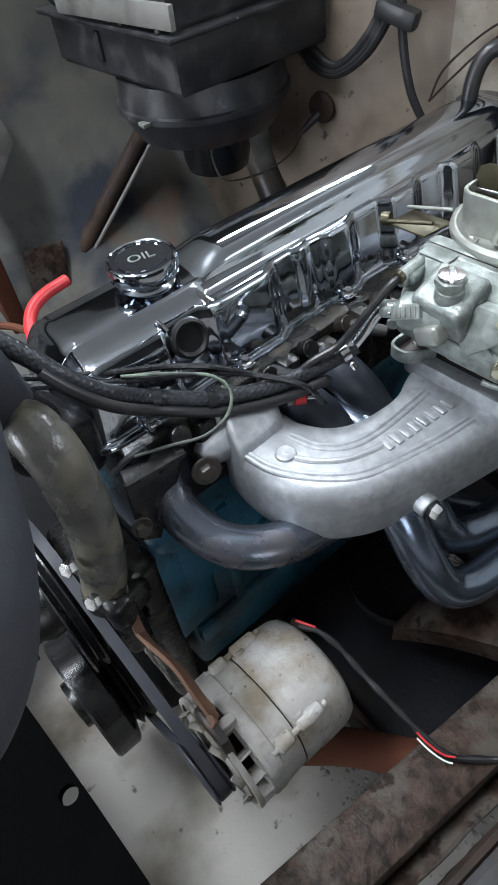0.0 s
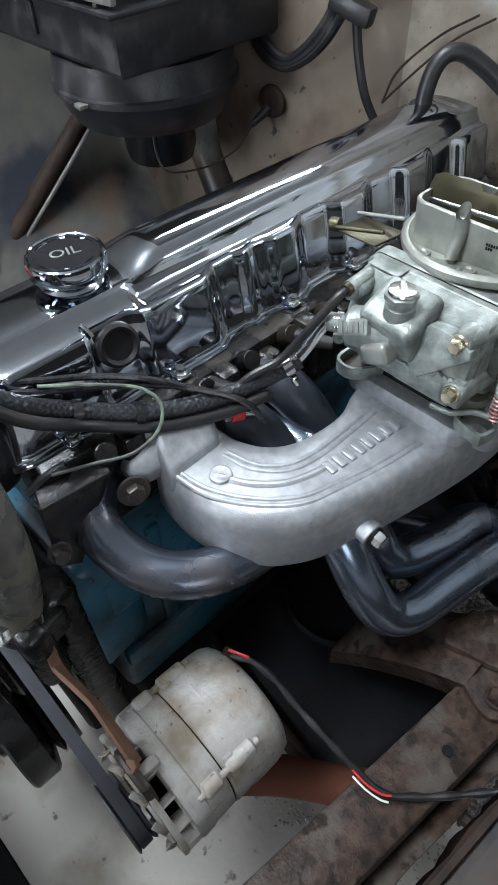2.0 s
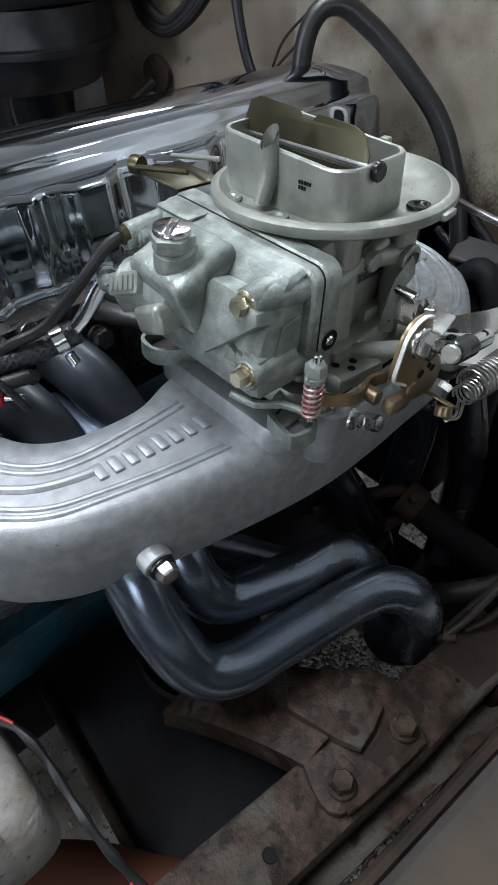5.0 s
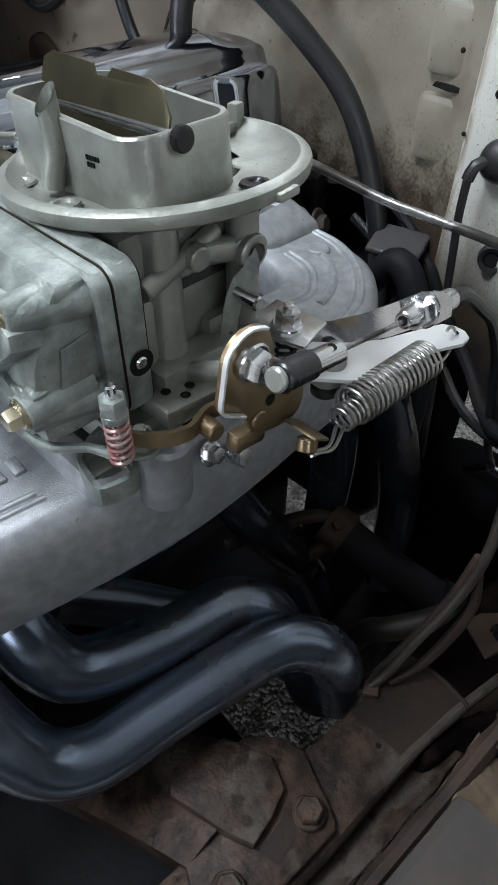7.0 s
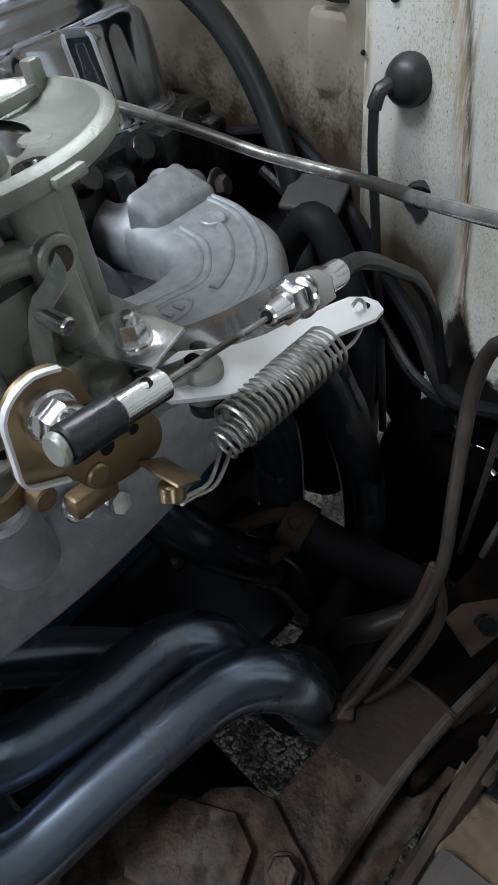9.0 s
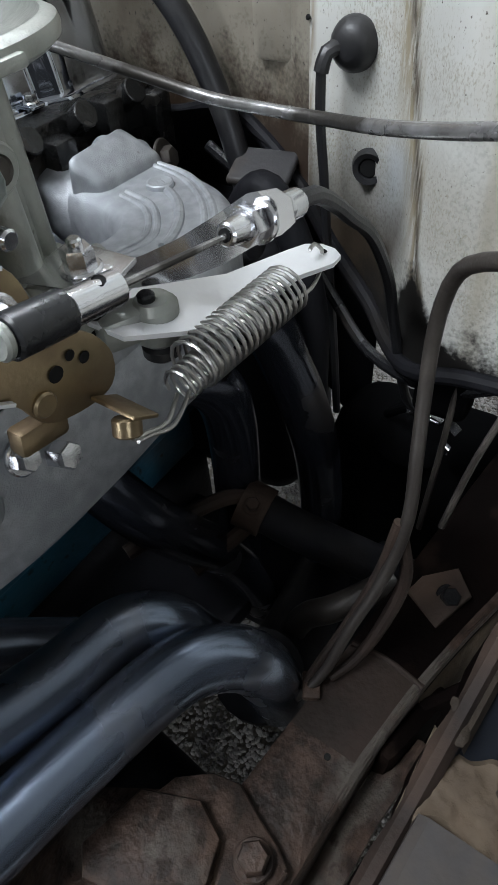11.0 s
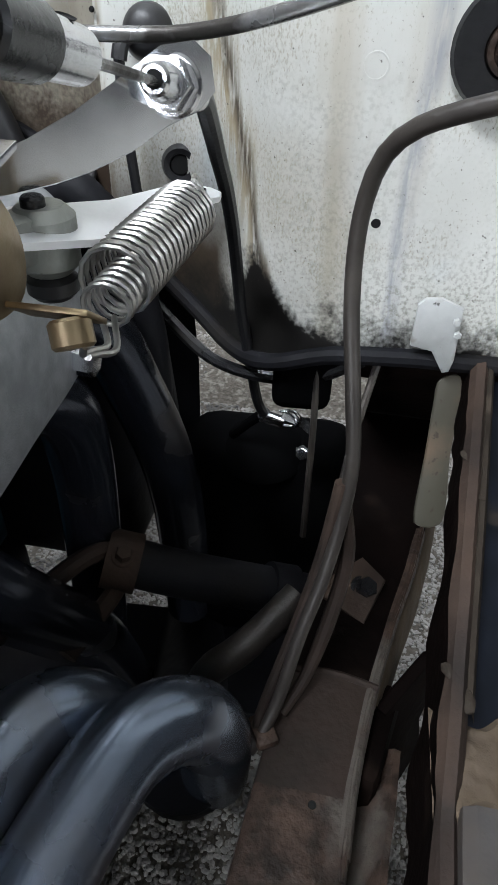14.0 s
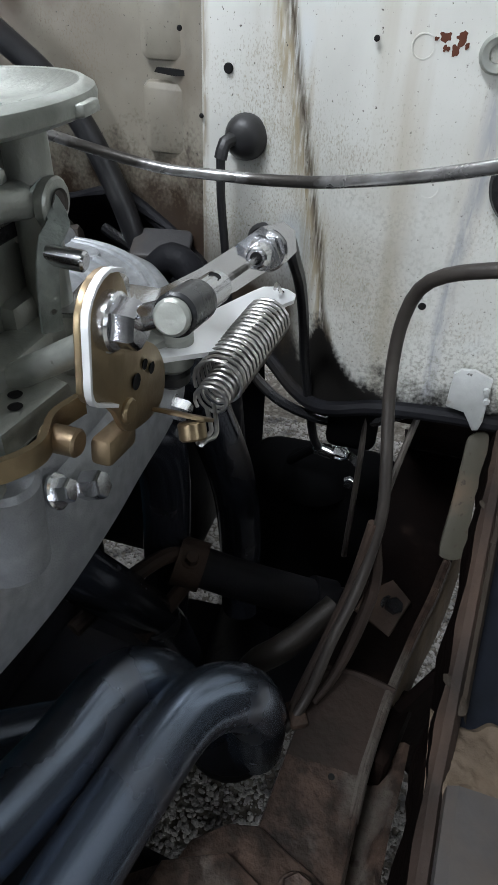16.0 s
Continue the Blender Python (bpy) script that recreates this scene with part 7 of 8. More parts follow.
# brake line on the rail
line_thing = thing("brake_line", (0.16, -0.18, 0.40), "dusty steel brake lines rising from the frame rail", "brake line")
part("tall_line", tube([(0.150, -0.325, 0.716), (0.172, -0.275, 0.7035), (0.192, -0.233, 0.6915), (0.201, -0.212, 0.6845), (0.209, -0.195, 0.6765), (0.2155, -0.1855, 0.666), (0.219, -0.181, 0.650), (0.2185, -0.180, 0.630), (0.215, -0.182, 0.605), (0.205, -0.187, 0.575), (0.198, -0.191, 0.545), (0.194, -0.190, 0.515), (0.185, -0.186, 0.485), (0.172, -0.178, 0.45), (0.160, -0.172, 0.415), (0.150, -0.166, 0.398), (0.140, -0.160, 0.392)], 0.0034, 12), LINE_STEEL, line_thing, "bent grey steel line")
part("short_line", tube([(0.196, -0.1875, 0.535), (0.190, -0.183, 0.49), (0.176, -0.174, 0.445), (0.160, -0.165, 0.410), (0.150, -0.162, 0.397)], 0.0029, 10), RUST_DARK, line_thing)
part("flat_line", tube([(0.1965, -0.1895, 0.53), (0.199, -0.196, 0.485), (0.190, -0.192, 0.445), (0.176, -0.184, 0.412), (0.160, -0.174, 0.400)], lambda f: 0.0029 + 0.0012 * math.sin(f * 3.1), 10), RUST_DARK, line_thing, "dusty brown crimped line")
part("line_clip", block((0.150, -0.166, 0.397), (0.018, 0.012, 0.006), (0, 0, 30), 0.002), RUST, line_thing)

# ---- alternator ----
alt = thing("alternator", (-0.23, -0.02, 0.34), "oxidised pale aluminium alternator with a ribbed split case", "alternator")
AY, AZ = -0.0185, 0.403
AX = (1, 0, 0)
LUGS = (47, 137, 227, 317)


def around(r, a, x):
    return Vector((x, AY + r * math.cos(radians(a)), AZ + r * math.sin(radians(a))))


def alt_case(rings, seg=96):
    """A turned case whose (radius, place, squareness) rings swell towards the four bolt lugs."""
    bm = bmesh.new()
    rows = []
    for r, x, q in rings:
        row = []
        for k in range(seg):
            a = 360 * k / seg
            off = min(abs((a - g + 180) % 360 - 180) for g in LUGS)
            swell = max(0.0, 1 - (off / 27) ** 2)
            row.append(bm.verts.new(around(r + q * swell, a, x)))
        rows.append(row)
    for a, b in zip(rows, rows[1:]):
        for k in range(seg):
            bm.faces.new((a[k], b[k], b[(k + 1) % seg], a[(k + 1) % seg]))
    bm.faces.new(rows[-1])
    return bm


part("front_case", alt_case([(0.040, -0.2800, 0), (0.0535, -0.2800, 0.003), (0.0575, -0.2785, 0.005), (0.0592, -0.2750, 0.006), (0.0592, -0.2640, 0.0062), (0.0580, -0.2625, 0.0052), (0.0580, -0.2430, 0.0045), (0.0575, -0.2408, 0.0040), (0.0560, -0.2405, 0.003)]), ALT_CASE, alt, "pale oxidised front half")
part("stator_ring", alt_case([(0.040, -0.2425, 0), (0.0562, -0.2425, 0.002), (0.0568, -0.2400, 0.002), (0.0562, -0.2375, 0.002), (0.040, -0.2375, 0)]), RUST_DARK, alt, "dark laminated seam ring")
part("rear_case", alt_case([(0.050, -0.2394, 0), (0.0580, -0.2392, 0.003), (0.0590, -0.2370, 0.004), (0.0590, -0.2190, 0.0035), (0.0602, -0.2175, 0.003), (0.0602, -0.1930, 0.0015), (0.0590, -0.1850, 0.001), (0.0560, -0.1780, 0.0), (0.049, -0.1735, 0.0), (0.030, -0.1715, 0.0), (0.004, -0.1712, 0.0)]), ALT_CASE, alt, "pale oxidised rear half")
for a in LUGS:
    for xa, xb in ((-0.262, -0.2435), (-0.2365, -0.2080)):
        part("case_lug", rod(around(0.0615, a, xa), around(0.0615, a, xb), 0.0080, 0.0074, seg=20, soft=0.0025), ALT_CASE, alt)
    part("through_bolt", rod(around(0.0635, a, -0.2680), around(0.0635, a, -0.2030), 0.0032, seg=12), ALT_CASE, alt)
    part("seam_pad", block((0, 0, 0), (0.010, 0.020, 0.010), soft=0.002), ALT_CASE, alt).matrix_basis = Matrix.Translation(around(0.0600, a, -0.2310)) @ pose(0, 0, 0, a - 90, 0, 0)
# open front end: a thin ring on radial fins, its dark inside painted
part("dark_core", lathe([(0.0, -0.2915), (0.040, -0.2915), (0.041, -0.2795)], (0, AY, AZ), AX, 40), SHADE_BLACK, alt, "black disc for the dark inside")
part("front_ring", lathe([(0.0535, -0.2965), (0.0582, -0.2965), (0.0590, -0.2952), (0.0590, -0.2925), (0.0582, -0.2912), (0.0535, -0.2912), (0.0535, -0.2965)], (0, AY, AZ), AX, 64), ALT_CASE, alt)
for k in range(15):
    fin = block((0, 0, 0), (0.0155, 0.0022, 0.017), soft=0.0006)
    part("front_fin", fin, ALT_CASE, alt).matrix_basis = Matrix.Translation(around(0.0500, 24 * k + 5, -0.2865)) @ pose(0, 0, 0, 24 * k + 5 - 90, 0, 0)
part("hub_plate", lathe([(0, -0.2995), (0.042, -0.2990), (0.046, -0.2970), (0.046, -0.2950), (0.030, -0.2930)], (0, AY, AZ), AX, 40), ALT_CASE, alt, "dirty fan disc")
for k in range(10):
    part("fan_blade", block((0, 0, 0), (0.006, 0.016, 0.0012), (0, 0, 20), 0.0004), ALT_CASE, alt).matrix_basis = Matrix.Translation(around(0.047, 36 * k, -0.3005)) @ pose(0, 0, 0, 36 * k - 90, 0, 0)
part("adjuster_ear", plate([(-0.030, -0.012), (0.020, -0.012), (0.018, 0.006), (0.010, 0.017), (-0.004, 0.019), (-0.022, 0.012)], -0.004, 0.004, 0.0025, axes(around(0.060, 88, -0.2930), AX, (0, 1, 0.1))), LINE_STEEL, alt, "dirty cast adjuster ear")
part("ear_web", block((0, 0, 0), (0.020, 0.010, 0.016), soft=0.003), ALT_CASE, alt).matrix_basis = Matrix.Translation(around(0.0605, 96, -0.2830)) @ pose(0, 0, 0, 6, 0, 0)
part("pivot_ear", plate(round_rect(-0.014, -0.026, 0.014, 0.014, 0.010), -0.010, 0.010, 0.003, axes(around(0.066, 262, -0.278), AX, (0, 1, 0))), ALT_CASE, alt)
part("wire_block", block((-0.172, 0.004, 0.445), (0.012, 0.014, 0.011), (0, 0, 15), 0.003), RUST_DARK, alt, "dark terminal block")
part("pulley", lathe([(0, -0.3215), (0.020, -0.3215), (0.0325, -0.3222), (0.0335, -0.3208), (0.024, -0.3150), (0.024, -0.3115), (0.0335, -0.3048), (0.0325, -0.3035), (0.012, -0.3035), (0, -0.300)], (0, AY, AZ), AX, 48), BELT, alt, "black grooved pulley")
part("adjuster_bolt", hex_head(bmesh.new(), (-0.2905, -0.0205, 0.4775), (-0.55, 0.0, 0.8), 0.011, 0.005, 10), COPPER_RUST, alt, "rusty adjuster bolt")

simple("adjuster_strap", flat_bar([(-0.2840, 0.0985, 0.5300), (-0.2865, 0.0930, 0.5180), (-0.2905, 0.0840, 0.4970), (-0.2915, 0.0720, 0.4910), (-0.2880, 0.0420, 0.4925), (-0.2868, 0.0240, 0.4925), (-0.2875, 0.0, 0.4850), (-0.2880, -0.0215, 0.4770)], 0.0095, 0.0042, (-0.55, 0.55, 0.62)), COPPER_RUST, "rusty brown kinked alternator adjuster strap", "strap")

# alternator lead with a taped red-white splice
lead = thing("alternator_lead", (-0.1, -0.12, 0.40), "black taped alternator lead with bare red and white ends", "wire")
LOOM = [(-0.172, 0.000, 0.452), (-0.164, -0.018, 0.456), (-0.160, -0.040, 0.450), (-0.160, -0.066, 0.442), (-0.160, -0.095, 0.436), (-0.157, -0.120, 0.424), (-0.154, -0.137, 0.412), (-0.149, -0.160, 0.404), (-0.135, -0.176, 0.402), (-0.116, -0.194, 0.403), (-0.085, -0.221, 0.407), (-0.06, -0.245, 0.42)]
part("loom", tube(LOOM, lambda f: 0.0032 + 0.0007 * math.sin(f * 70), 10), RUBBER, lead)
part("red_end", tube([(-0.158, -0.131, 0.4185), (-0.157, -0.145, 0.4140), (-0.153, -0.158, 0.4095), (-0.147, -0.165, 0.4075)], 0.0010, 8), RED_WIRE, lead, "red wire end")
part("white_end", tube([(-0.161, -0.134, 0.4165), (-0.160, -0.147, 0.4120), (-0.156, -0.160, 0.4070), (-0.152, -0.166, 0.405)], 0.0009, 8), CLIP_WHITE, lead, "pale wire end")
part("pink_end", tube([(-0.172, 0.004, 0.457), (-0.168, -0.006, 0.459), (-0.164, -0.014, 0.458)], 0.0014, 8), RED_WIRE, lead)
clip = thing("white_clip", (-0.08, -0.23, 0.43), "white plastic clip standing at the wheel apron edge", "clip")
part("blade", plate([(-0.0870, -0.2125), (-0.0835, -0.2150), (-0.0765, -0.2390), (-0.0740, -0.2520), (-0.0830, -0.2470), (-0.0890, -0.2280)], 0.4580, 0.4605, 0.001), CLIP_WHITE, clip)
part("stem", block((-0.078, -0.247, 0.455), (0.006, 0.008, 0.010), soft=0.001), CLIP_WHITE, clip)
part("hole", lathe([(0, 0), (0.0018, 0), (0.002, 0.0003)], (-0.0830, -0.2290, 0.4607), (0, 0, 1), 10), HOLE_AND_INK, clip)

# ---- pulleys, belts, hoses at the front ----
wp = thing("water_pump_pulley", (-0.33, 0.2, 0.45), "black double-groove water pump pulley with a bolted hub", "pulley")
PY, PZ = 0.200, 0.450
part("rim", lathe([(0.060, -0.3055), (0.0865, -0.3085), (0.0885, -0.3100), (0.0780, -0.3155), (0.0780, -0.3170), (0.0885, -0.3225), (0.0885, -0.3245), (0.0790, -0.3300), (0.0790, -0.3315), (0.0885, -0.3370), (0.0865, -0.3385), (0.066, -0.3385), (0.058, -0.3300), (0.034, -0.3300), (0.0, -0.3300)], (0, PY, PZ), AX, 64), BLACK, wp)
part("hub", lathe([(0.034, -0.328), (0.036, -0.350), (0.030, -0.362), (0.030, -0.372), (0.042, -0.374), (0.042, -0.379), (0.014, -0.381), (0, -0.381)], (0, PY, PZ), AX, 40), BLACK, wp, "black stepped hub")
for k in range(4):
    a = radians(35 + 90 * k)
    bolt(wp, (-0.379, PY + 0.034 * math.cos(a), PZ + 0.034 * math.sin(a)), (-1, 0, 0), 0.012, BRIGHT, 0.0, 0.008, name="hub_bolt")
crank = thing("crank_pulley", (-0.35, 0.2, 0.25), "black crankshaft damper and pulley", "pulley")
part("groove", lathe([(0, -0.300), (0.070, -0.300), (0.0725, -0.3105), (0.062, -0.3160), (0.062, -0.3180), (0.0725, -0.3235), (0.070, -0.3260), (0.060, -0.330), (0, -0.330)], (0, 0.205, 0.235), AX, 64), BLACK, crank, "black belt groove")
part("damper", lathe([(0.060, -0.330), (0.080, -0.336), (0.085, -0.340), (0.085, -0.368), (0.082, -0.371), (0.076, -0.371), (0.074, -0.368), (0.070, -0.368), (0.068, -0.371), (0.034, -0.371)], (0, 0.205, 0.235), AX, 64), BLACK, crank, "black damper ring")
part("hub", lathe([(0.034, -0.366), (0.032, -0.380), (0.012, -0.382), (0.010, -0.376), (0, -0.376)], (0, 0.205, 0.235), AX, 40), GREASE, crank, "greasy hub")


def belt_loop(circles, x, width, thick):
    """A vee belt round pulleys given as (y, z, radius), in order round the outside."""
    pts = []
    n = len(circles)
    tang = []
    for i in range(n):
        (y0, z0, r0_), (y1, z1, r1_) = circles[i], circles[(i + 1) % n]
        dv = Vector((y1 - y0, z1 - z0))
        base = math.atan2(dv.y, dv.x)
        off = math.acos(max(-1, min(1, (r0_ - r1_) / dv.length)))
        tang.append((base - off, base - off))
    for i in range(n):
        y, z, r = circles[i]
        a0, a1 = tang[i - 1][1], tang[i][0]
        while a1 < a0:
            a1 += 2 * math.pi
        k = max(3, int((a1 - a0) / 0.12))
        pts += [(y + r * math.cos(a0 + (a1 - a0) * j / k), z + r * math.sin(a0 + (a1 - a0) * j / k)) for j in range(k + 1)]
    bm = bmesh.new()
    rows = []
    m = len(pts)
    for i in range(m):
        p, q = pts[i - 1], pts[(i + 1) % m]
        t = Vector((q[0] - p[0], q[1] - p[1])).normalized()
        nx, nz = t.y, -t.x
        y, z = pts[i]
        rows.append([bm.verts.new((x + dx, y + nx * h, z + nz * h)) for dx, h in ((-width / 2, 0.001), (width / 2, 0.001), (width * 0.32, -thick), (-width * 0.32, -thick))])
    for i in range(m):
        a, b = rows[i], rows[(i + 1) % m]
        for k in range(4):
            bm.faces.new((a[k], a[(k + 1) % 4], b[(k + 1) % 4], b[k]))
    return bm


simple("fan_belt", belt_loop([(AY, AZ, 0.0310), (0.205, 0.235, 0.0715), (PY, PZ, 0.0875)], -0.3132, 0.0105, 0.008), BELT, "dull black rubber vee belt round the pulleys", "belt")

neck = thing("thermostat_housing", (-0.27, 0.18, 0.66), "black cast thermostat housing at the front of the head", "thermostat housing")
bm = bmesh.new()
block((-0.262, 0.175, 0.655), (0.045, 0.07, 0.06), (0, 0, 10), 0.012, 3, bm)
rod((-0.275, 0.175, 0.66), (-0.300, 0.165, 0.735), 0.030, 0.027, seg=28, bm=bm)
part("casting", bm, BLACK, neck)
uh = thing("upper_radiator_hose", (-0.36, 0.05, 0.70), "dark grey rubber upper radiator hose", "hose")
part("hose", tube([(-0.298, 0.168, 0.715), (-0.308, 0.150, 0.765), (-0.328, 0.105, 0.800), (-0.345, 0.060, 0.788), (-0.366, 0.020, 0.745), (-0.398, 0.000, 0.700), (-0.45, -0.01, 0.675), (-0.56, -0.02, 0.66)], 0.032, 24), BELT, uh)
rh = thing("bypass_radiator_hose", (-0.28, 0.11, 0.55), "aged greenish-grey radiator hose with a clamp", "hose")
part("hose", tube([(-0.292, 0.160, 0.700), (-0.287, 0.135, 0.715), (-0.284, 0.112, 0.705), (-0.282, 0.104, 0.67), (-0.283, 0.105, 0.62), (-0.287, 0.112, 0.57), (-0.292, 0.120, 0.530), (-0.294, 0.124, 0.505)], 0.0205, 24), OLD_HOSE, rh)
part("clamp", tube([(-0.290, 0.152, 0.7065), (-0.2885, 0.142, 0.7125)], 0.0222, 24), MUD, rh, "tan corroded clamp band")
part("lower_clamp", tube([(-0.2925, 0.1215, 0.524), (-0.293, 0.1225, 0.518)], 0.0218, 24), RUST_DARK, rh)
pump = thing("water_pump", (-0.29, 0.14, 0.45), "greasy black water pump casting", "water pump")
bm = bmesh.new()
block((-0.292, 0.15, 0.49), (0.03, 0.13, 0.09), soft=0.012, seg=3, bm=bm)
rod((-0.294, 0.124, 0.515), (-0.296, 0.13, 0.46), 0.022, seg=22, bm=bm)
block((-0.281, 0.104, 0.517), (0.035, 0.030, 0.03), (0, 0, 15), 0.006, 2, bm)
part("casting", bm, GREASE, pump)
bolt(pump, (-0.288, 0.1035, 0.5325), (-0.35, -0.3, 0.85), 0.013, LINE_STEEL, 0.010, 0.008)
bolt(pump, (-0.308, 0.090, 0.56), (-0.8, -0.3, 0.5), 0.012, BRIGHT, 0.0, 0.008)
bolt(pump, (-0.310, 0.102, 0.60), (-0.8, -0.3, 0.5), 0.012, BRIGHT, 0.0, 0.008)

# bracket at the front of the head
fb = thing("front_bracket", (-0.22, 0.12, 0.60), "black steel accessory bracket bolted to the cylinder head", "bracket")
part("top_plate", plate([(-0.246, 0.106), (-0.190, 0.100), (-0.182, 0.130), (-0.236, 0.138)], 0.632, 0.637, 0.0015), BLACK, fb)
part("upright", plate([(-0.028, -0.035), (-0.012, -0.045), (0.010, -0.01), (0.034, 0.018), (0.030, 0.030), (-0.024, 0.030)], -0.003, 0.003, 0.0015, axes((-0.222, 0.108, 0.605), (0, -1, 0.1), (1, 0, 0))), BLACK, fb)
part("boss_plate", plate(round_rect(-0.014, -0.013, 0.014, 0.013, 0.004), -0.006, 0.002, 0.0015, axes((-0.207, 0.129, 0.631), (-0.1, -0.45, 0.9), (1, -0.2, 0))), LINE_STEEL, fb, "dull grey square boss")
part("boss_ring", lathe([(0.0042, 0.0022), (0.0046, 0.0040), (0.0078, 0.0040), (0.0086, 0.0015)], (-0.207, 0.129, 0.631), (-0.1, -0.45, 0.9), 20), ZINC_DULL, fb)
part("boss_bore", lathe([(0, 0.0024), (0.0042, 0.0024)], (-0.207, 0.129, 0.631), (-0.1, -0.45, 0.9), 14), HOLE_AND_INK, fb)
bolt(fb, (-0.247, 0.102, 0.588), (-0.2, -0.9, 0.35), 0.012, LINE_STEEL, 0.0095, 0.008, label="dull hexagon bolt")
part("socket", lathe([(0.004, 0.0), (0.0045, 0.002), (0.008, 0.002), (0.0085, 0.0)], (-0.178, 0.125, 0.630), (0, -0.3, 1), 16), BLACK, fb)

# ---- hoses and wires along the cover ----
fuel = thing("fuel_hose", (-0.1, 0.1, 0.65), "black braided fuel hose beside the valve cover", "hose")
FH = [(-0.300, 0.180, 0.795), (-0.280, 0.160, 0.778), (-0.2630, 0.1460, 0.757), (-0.2495, 0.1350, 0.7370), (-0.2260, 0.1300, 0.7090), (-0.1890, 0.1340, 0.6760), (-0.145, 0.110, 0.660), (-0.100, 0.090, 0.655), (-0.062, 0.078, 0.657), (-0.035, 0.069, 0.663), (-0.026, 0.065, 0.667)]
part("braided_cover", tube(FH, 0.0070, 54, 0.0009, weave=0.00032, pitch=0.006), BRAID, fuel, "ribbed black cover")
part("clamp", tube([(-0.040, 0.0705, 0.6620), (-0.033, 0.0685, 0.6640)], 0.0085, 16), BRIGHT, fuel, "bright worm-drive clamp")
part("clamp_screw", rod((-0.036, 0.062, 0.657), (-0.034, 0.058, 0.650), 0.0035, seg=12), BRIGHT, fuel)
part("steel_tube", tube([(-0.030, 0.067, 0.6655), (-0.024, 0.063, 0.674), (-0.017, 0.060, 0.684), (-0.012, 0.0560, 0.695), (-0.0085, 0.0525, 0.7015)], 0.0046, 12), BRIGHT, fuel, "bright bent tube")
lower = [(x, y - 0.010, z - 0.008) for x, y, z in FH[2:9]]
simple("vacuum_hose", tube(lower + [(-0.06, 0.07, 0.645)], 0.0048, 12), RUBBER, "thin black vacuum hose under the fuel hose", "hose")
simple("vacuum_line", tube([(0.003, 0.0465, 0.7270), (-0.006, 0.0480, 0.7240), (-0.018, 0.0540, 0.7090), (-0.033, 0.0620, 0.6890), (-0.046, 0.0690, 0.6750), (-0.066, 0.0790, 0.6660), (-0.085, 0.0880, 0.6500), (-0.10, 0.094, 0.636)], 0.0034, 10), RUBBER, "thin black vacuum line to the carburettor", "hose")
for dx, dz in ((0, 0), (0.006, 0.006)):
    simple("black_wire", tube([(-0.345, 0.22 + dx, 0.735 + dz), (-0.285, 0.190 + dx, 0.716 + dz), (-0.215, 0.150 + dx, 0.700 + dz), (-0.170, 0.132 + dx, 0.688 + dz), (-0.140, 0.118, 0.680 + dz), (-0.112, 0.100, 0.670), (-0.082, 0.072, 0.655), (-0.07, 0.06, 0.632)], 0.0027, 8), SLEEVE, "black sleeved wire along the fuel hose", "wire", "wires along the hose")
simple("pale_wire", tube([(-0.205, 0.146, 0.702), (-0.170, 0.126, 0.694), (-0.146, 0.108, 0.686), (-0.140, 0.096, 0.674), (-0.150, 0.090, 0.659), (-0.172, 0.094, 0.648), (-0.198, 0.108, 0.646), (-0.225, 0.122, 0.644)], 0.0014, 8), GREEN_WIRE, "pale green-grey wire looped beside the cover", "wire")
simple("grey_wire_end", tube([(-0.213, 0.122, 0.646), (-0.228, 0.126, 0.642), (-0.245, 0.128, 0.634)], 0.0034, 8), SLEEVE, "black sleeve on a wire end", "wire")
term = thing("wire_terminal", (-0.082, 0.093, 0.62), "red crimp wire terminal with a bare metal tip", "terminal")
part("red_barrel", rod((-0.086, 0.082, 0.637), (-0.077, 0.076, 0.636), 0.0074, 0.0062, seg=16), RED_WIRE, term, "red insulating barrel")
part("pale_collar", rod((-0.091, 0.085, 0.6375), (-0.086, 0.082, 0.637), 0.0062, seg=16), GREY_WIRE, term, "pale collar")
part("metal_tip", rod((-0.077, 0.076, 0.636), (-0.067, 0.069, 0.634), 0.0034, 0.0026, seg=12), BRIGHT, term)
for i, (x, y, z) in enumerate(((-0.187, 0.133, 0.675), (-0.150, 0.112, 0.661))):
    simple("cable_tie", tube([(x - 0.003, y + 0.0015, z + 0.0006), (x + 0.003, y - 0.0015, z - 0.0006)], 0.0095, 16), SLEEVE, "black cable tie round the hoses", "cable tie", "cable ties")
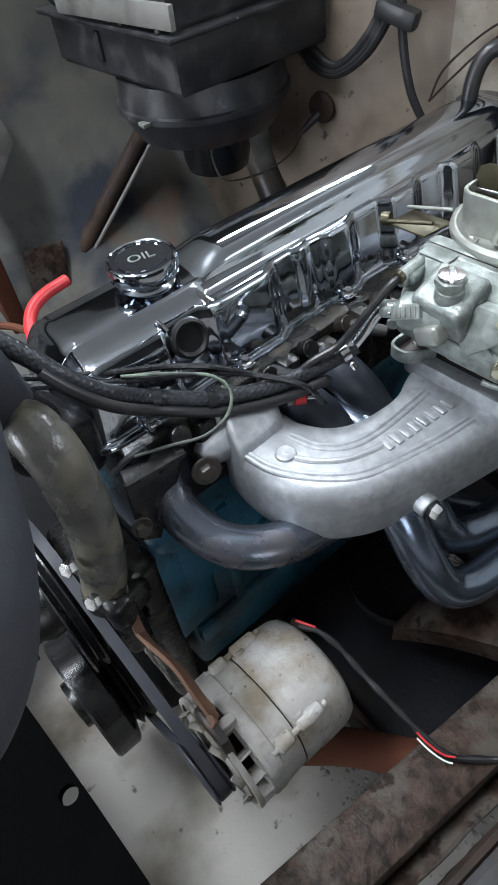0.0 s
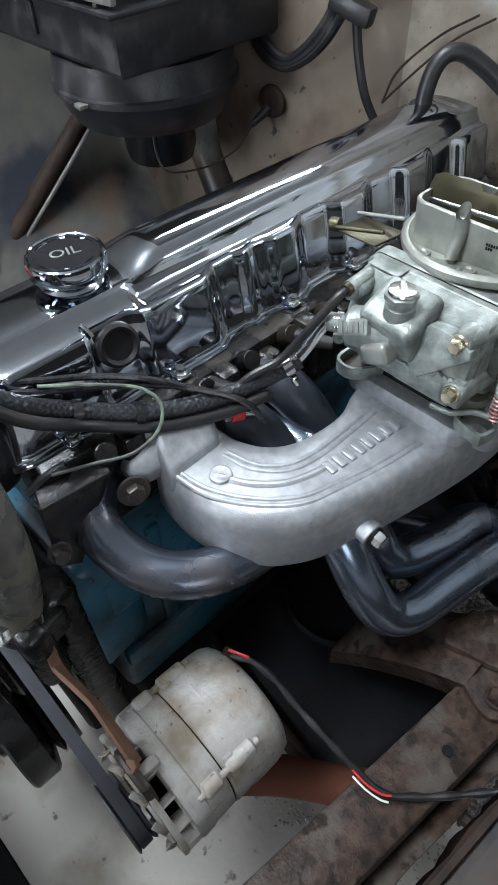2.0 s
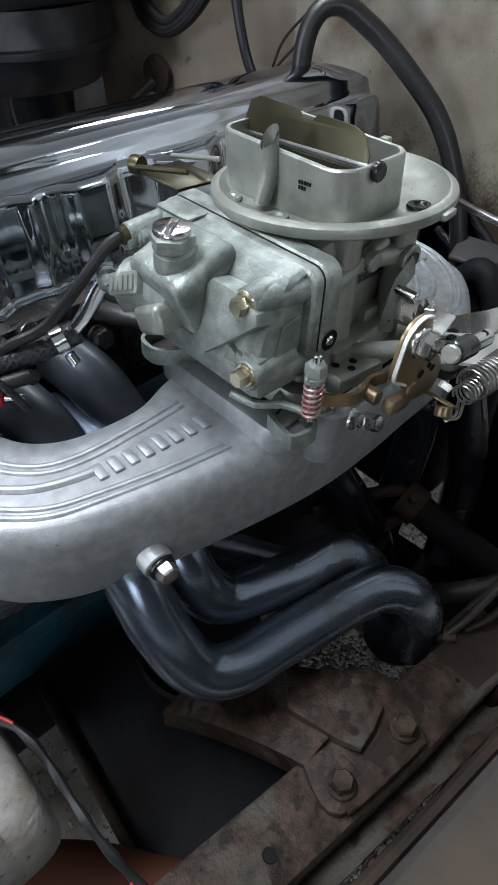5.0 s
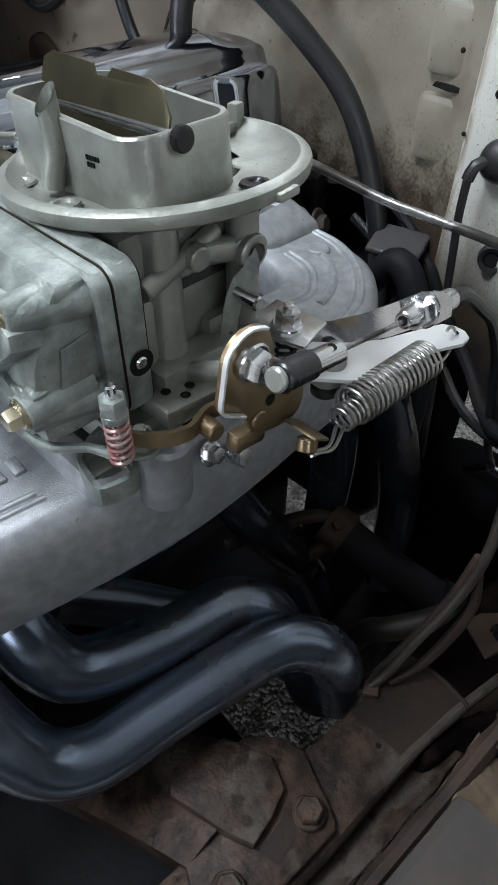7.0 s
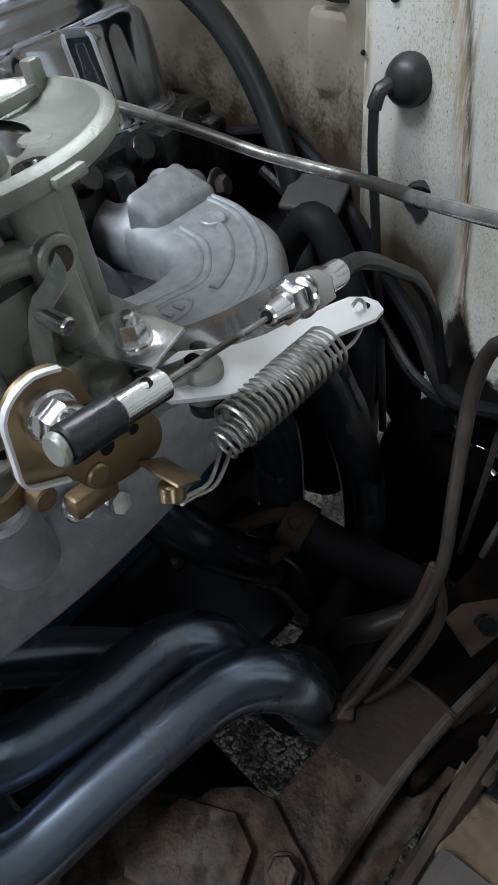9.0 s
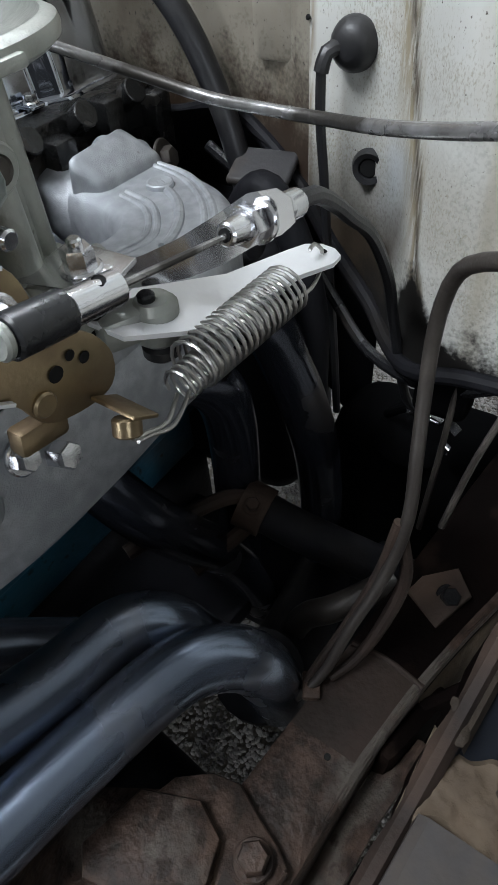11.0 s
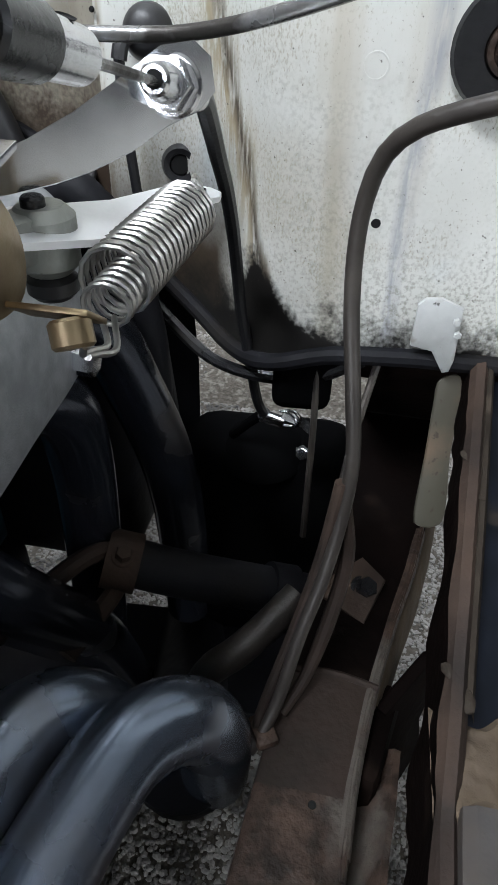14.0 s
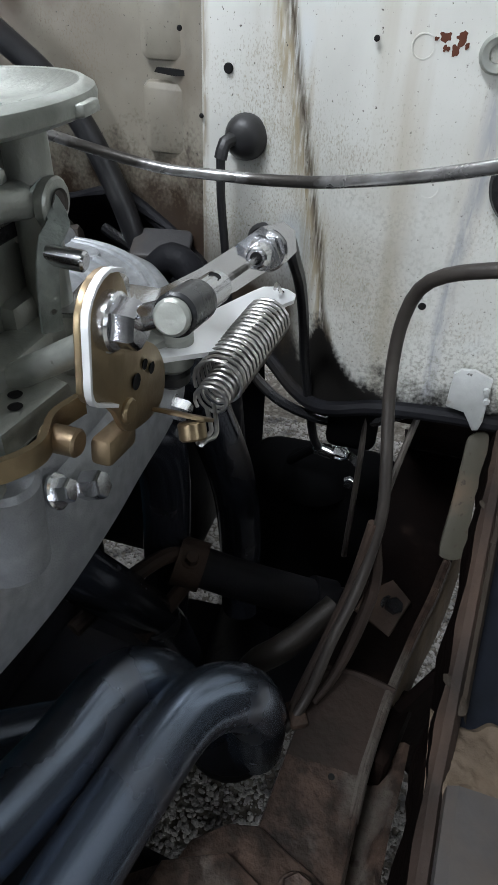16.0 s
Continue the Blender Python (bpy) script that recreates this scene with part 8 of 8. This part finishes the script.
simple("red_cable", tube([(-0.165, 0.30, 0.705), (-0.190, 0.292, 0.707), (-0.207, 0.286, 0.704), (-0.220, 0.272, 0.699), (-0.227, 0.252, 0.694), (-0.230, 0.234, 0.686), (-0.236, 0.228, 0.665)], 0.0058, 12), RED_WIRE, "bright red battery cable behind the valve cover", "cable")
simple("dark_red_wire", tube([(-0.32, 0.36, 0.68), (-0.26, 0.345, 0.68), (-0.23, 0.32, 0.68), (-0.218, 0.295, 0.68)], 0.0035, 8), RED_OXIDE, "dark red wire behind the valve cover", "wire")

# looms hung on the firewall
for i, dz in enumerate((0, 0.012, -0.006)):
    simple("firewall_loom", tube([(0.345, 0.35 - 0.01 * i, 0.83 + dz), (0.335, 0.37, 0.765 + dz), (0.33, 0.42, 0.728 + dz * 0.5), (0.33, 0.465, 0.735 + dz), (0.335, 0.50, 0.765 + dz)], 0.0062, 10), RUBBER, "black wiring loom drooping on the firewall", "cable", "looms on the firewall")
simple("loom_drop", tube([(0.345, 0.335, 0.86), (0.34, 0.325, 0.78), (0.345, 0.312, 0.72), (0.36, 0.30, 0.68)], 0.0055, 10), RUBBER, "black cable running down the firewall", "cable")
for y in (0.0, 0.02):
    simple("thin_wire", tube([(0.40, 0.19 + y, 0.80), (0.392, 0.23 + y, 0.775), (0.38, 0.27 + y, 0.735), (0.37, 0.30, 0.70)], 0.0014, 6), RUST_DARK, "thin brown wire across the firewall", "wire")
conn = thing("wire_connector", (0.345, 0.335, 0.82), "black cable clip on the firewall", "connector")
part("shell", block((0.335, 0.33, 0.80), (0.02, 0.055, 0.022), (15, 0, 10), 0.005, 2), RUBBER, conn)
simple("heater_hose", tube([(0.378, 0.06, 0.44), (0.36, 0.045, 0.52), (0.352, 0.0, 0.60), (0.348, -0.03, 0.58), (0.345, -0.05, 0.52), (0.34, -0.055, 0.44)], 0.012, 14), BLACK_MATT, "black hose behind the manifold", "hose")
simple("grey_cover", block((0.394, 0.022, 0.594), (0.036, 0.048, 0.007), (0, -18, 12), 0.003, 3), GREY_SHEET, "dull grey flat cover behind the rear runner", "cover")
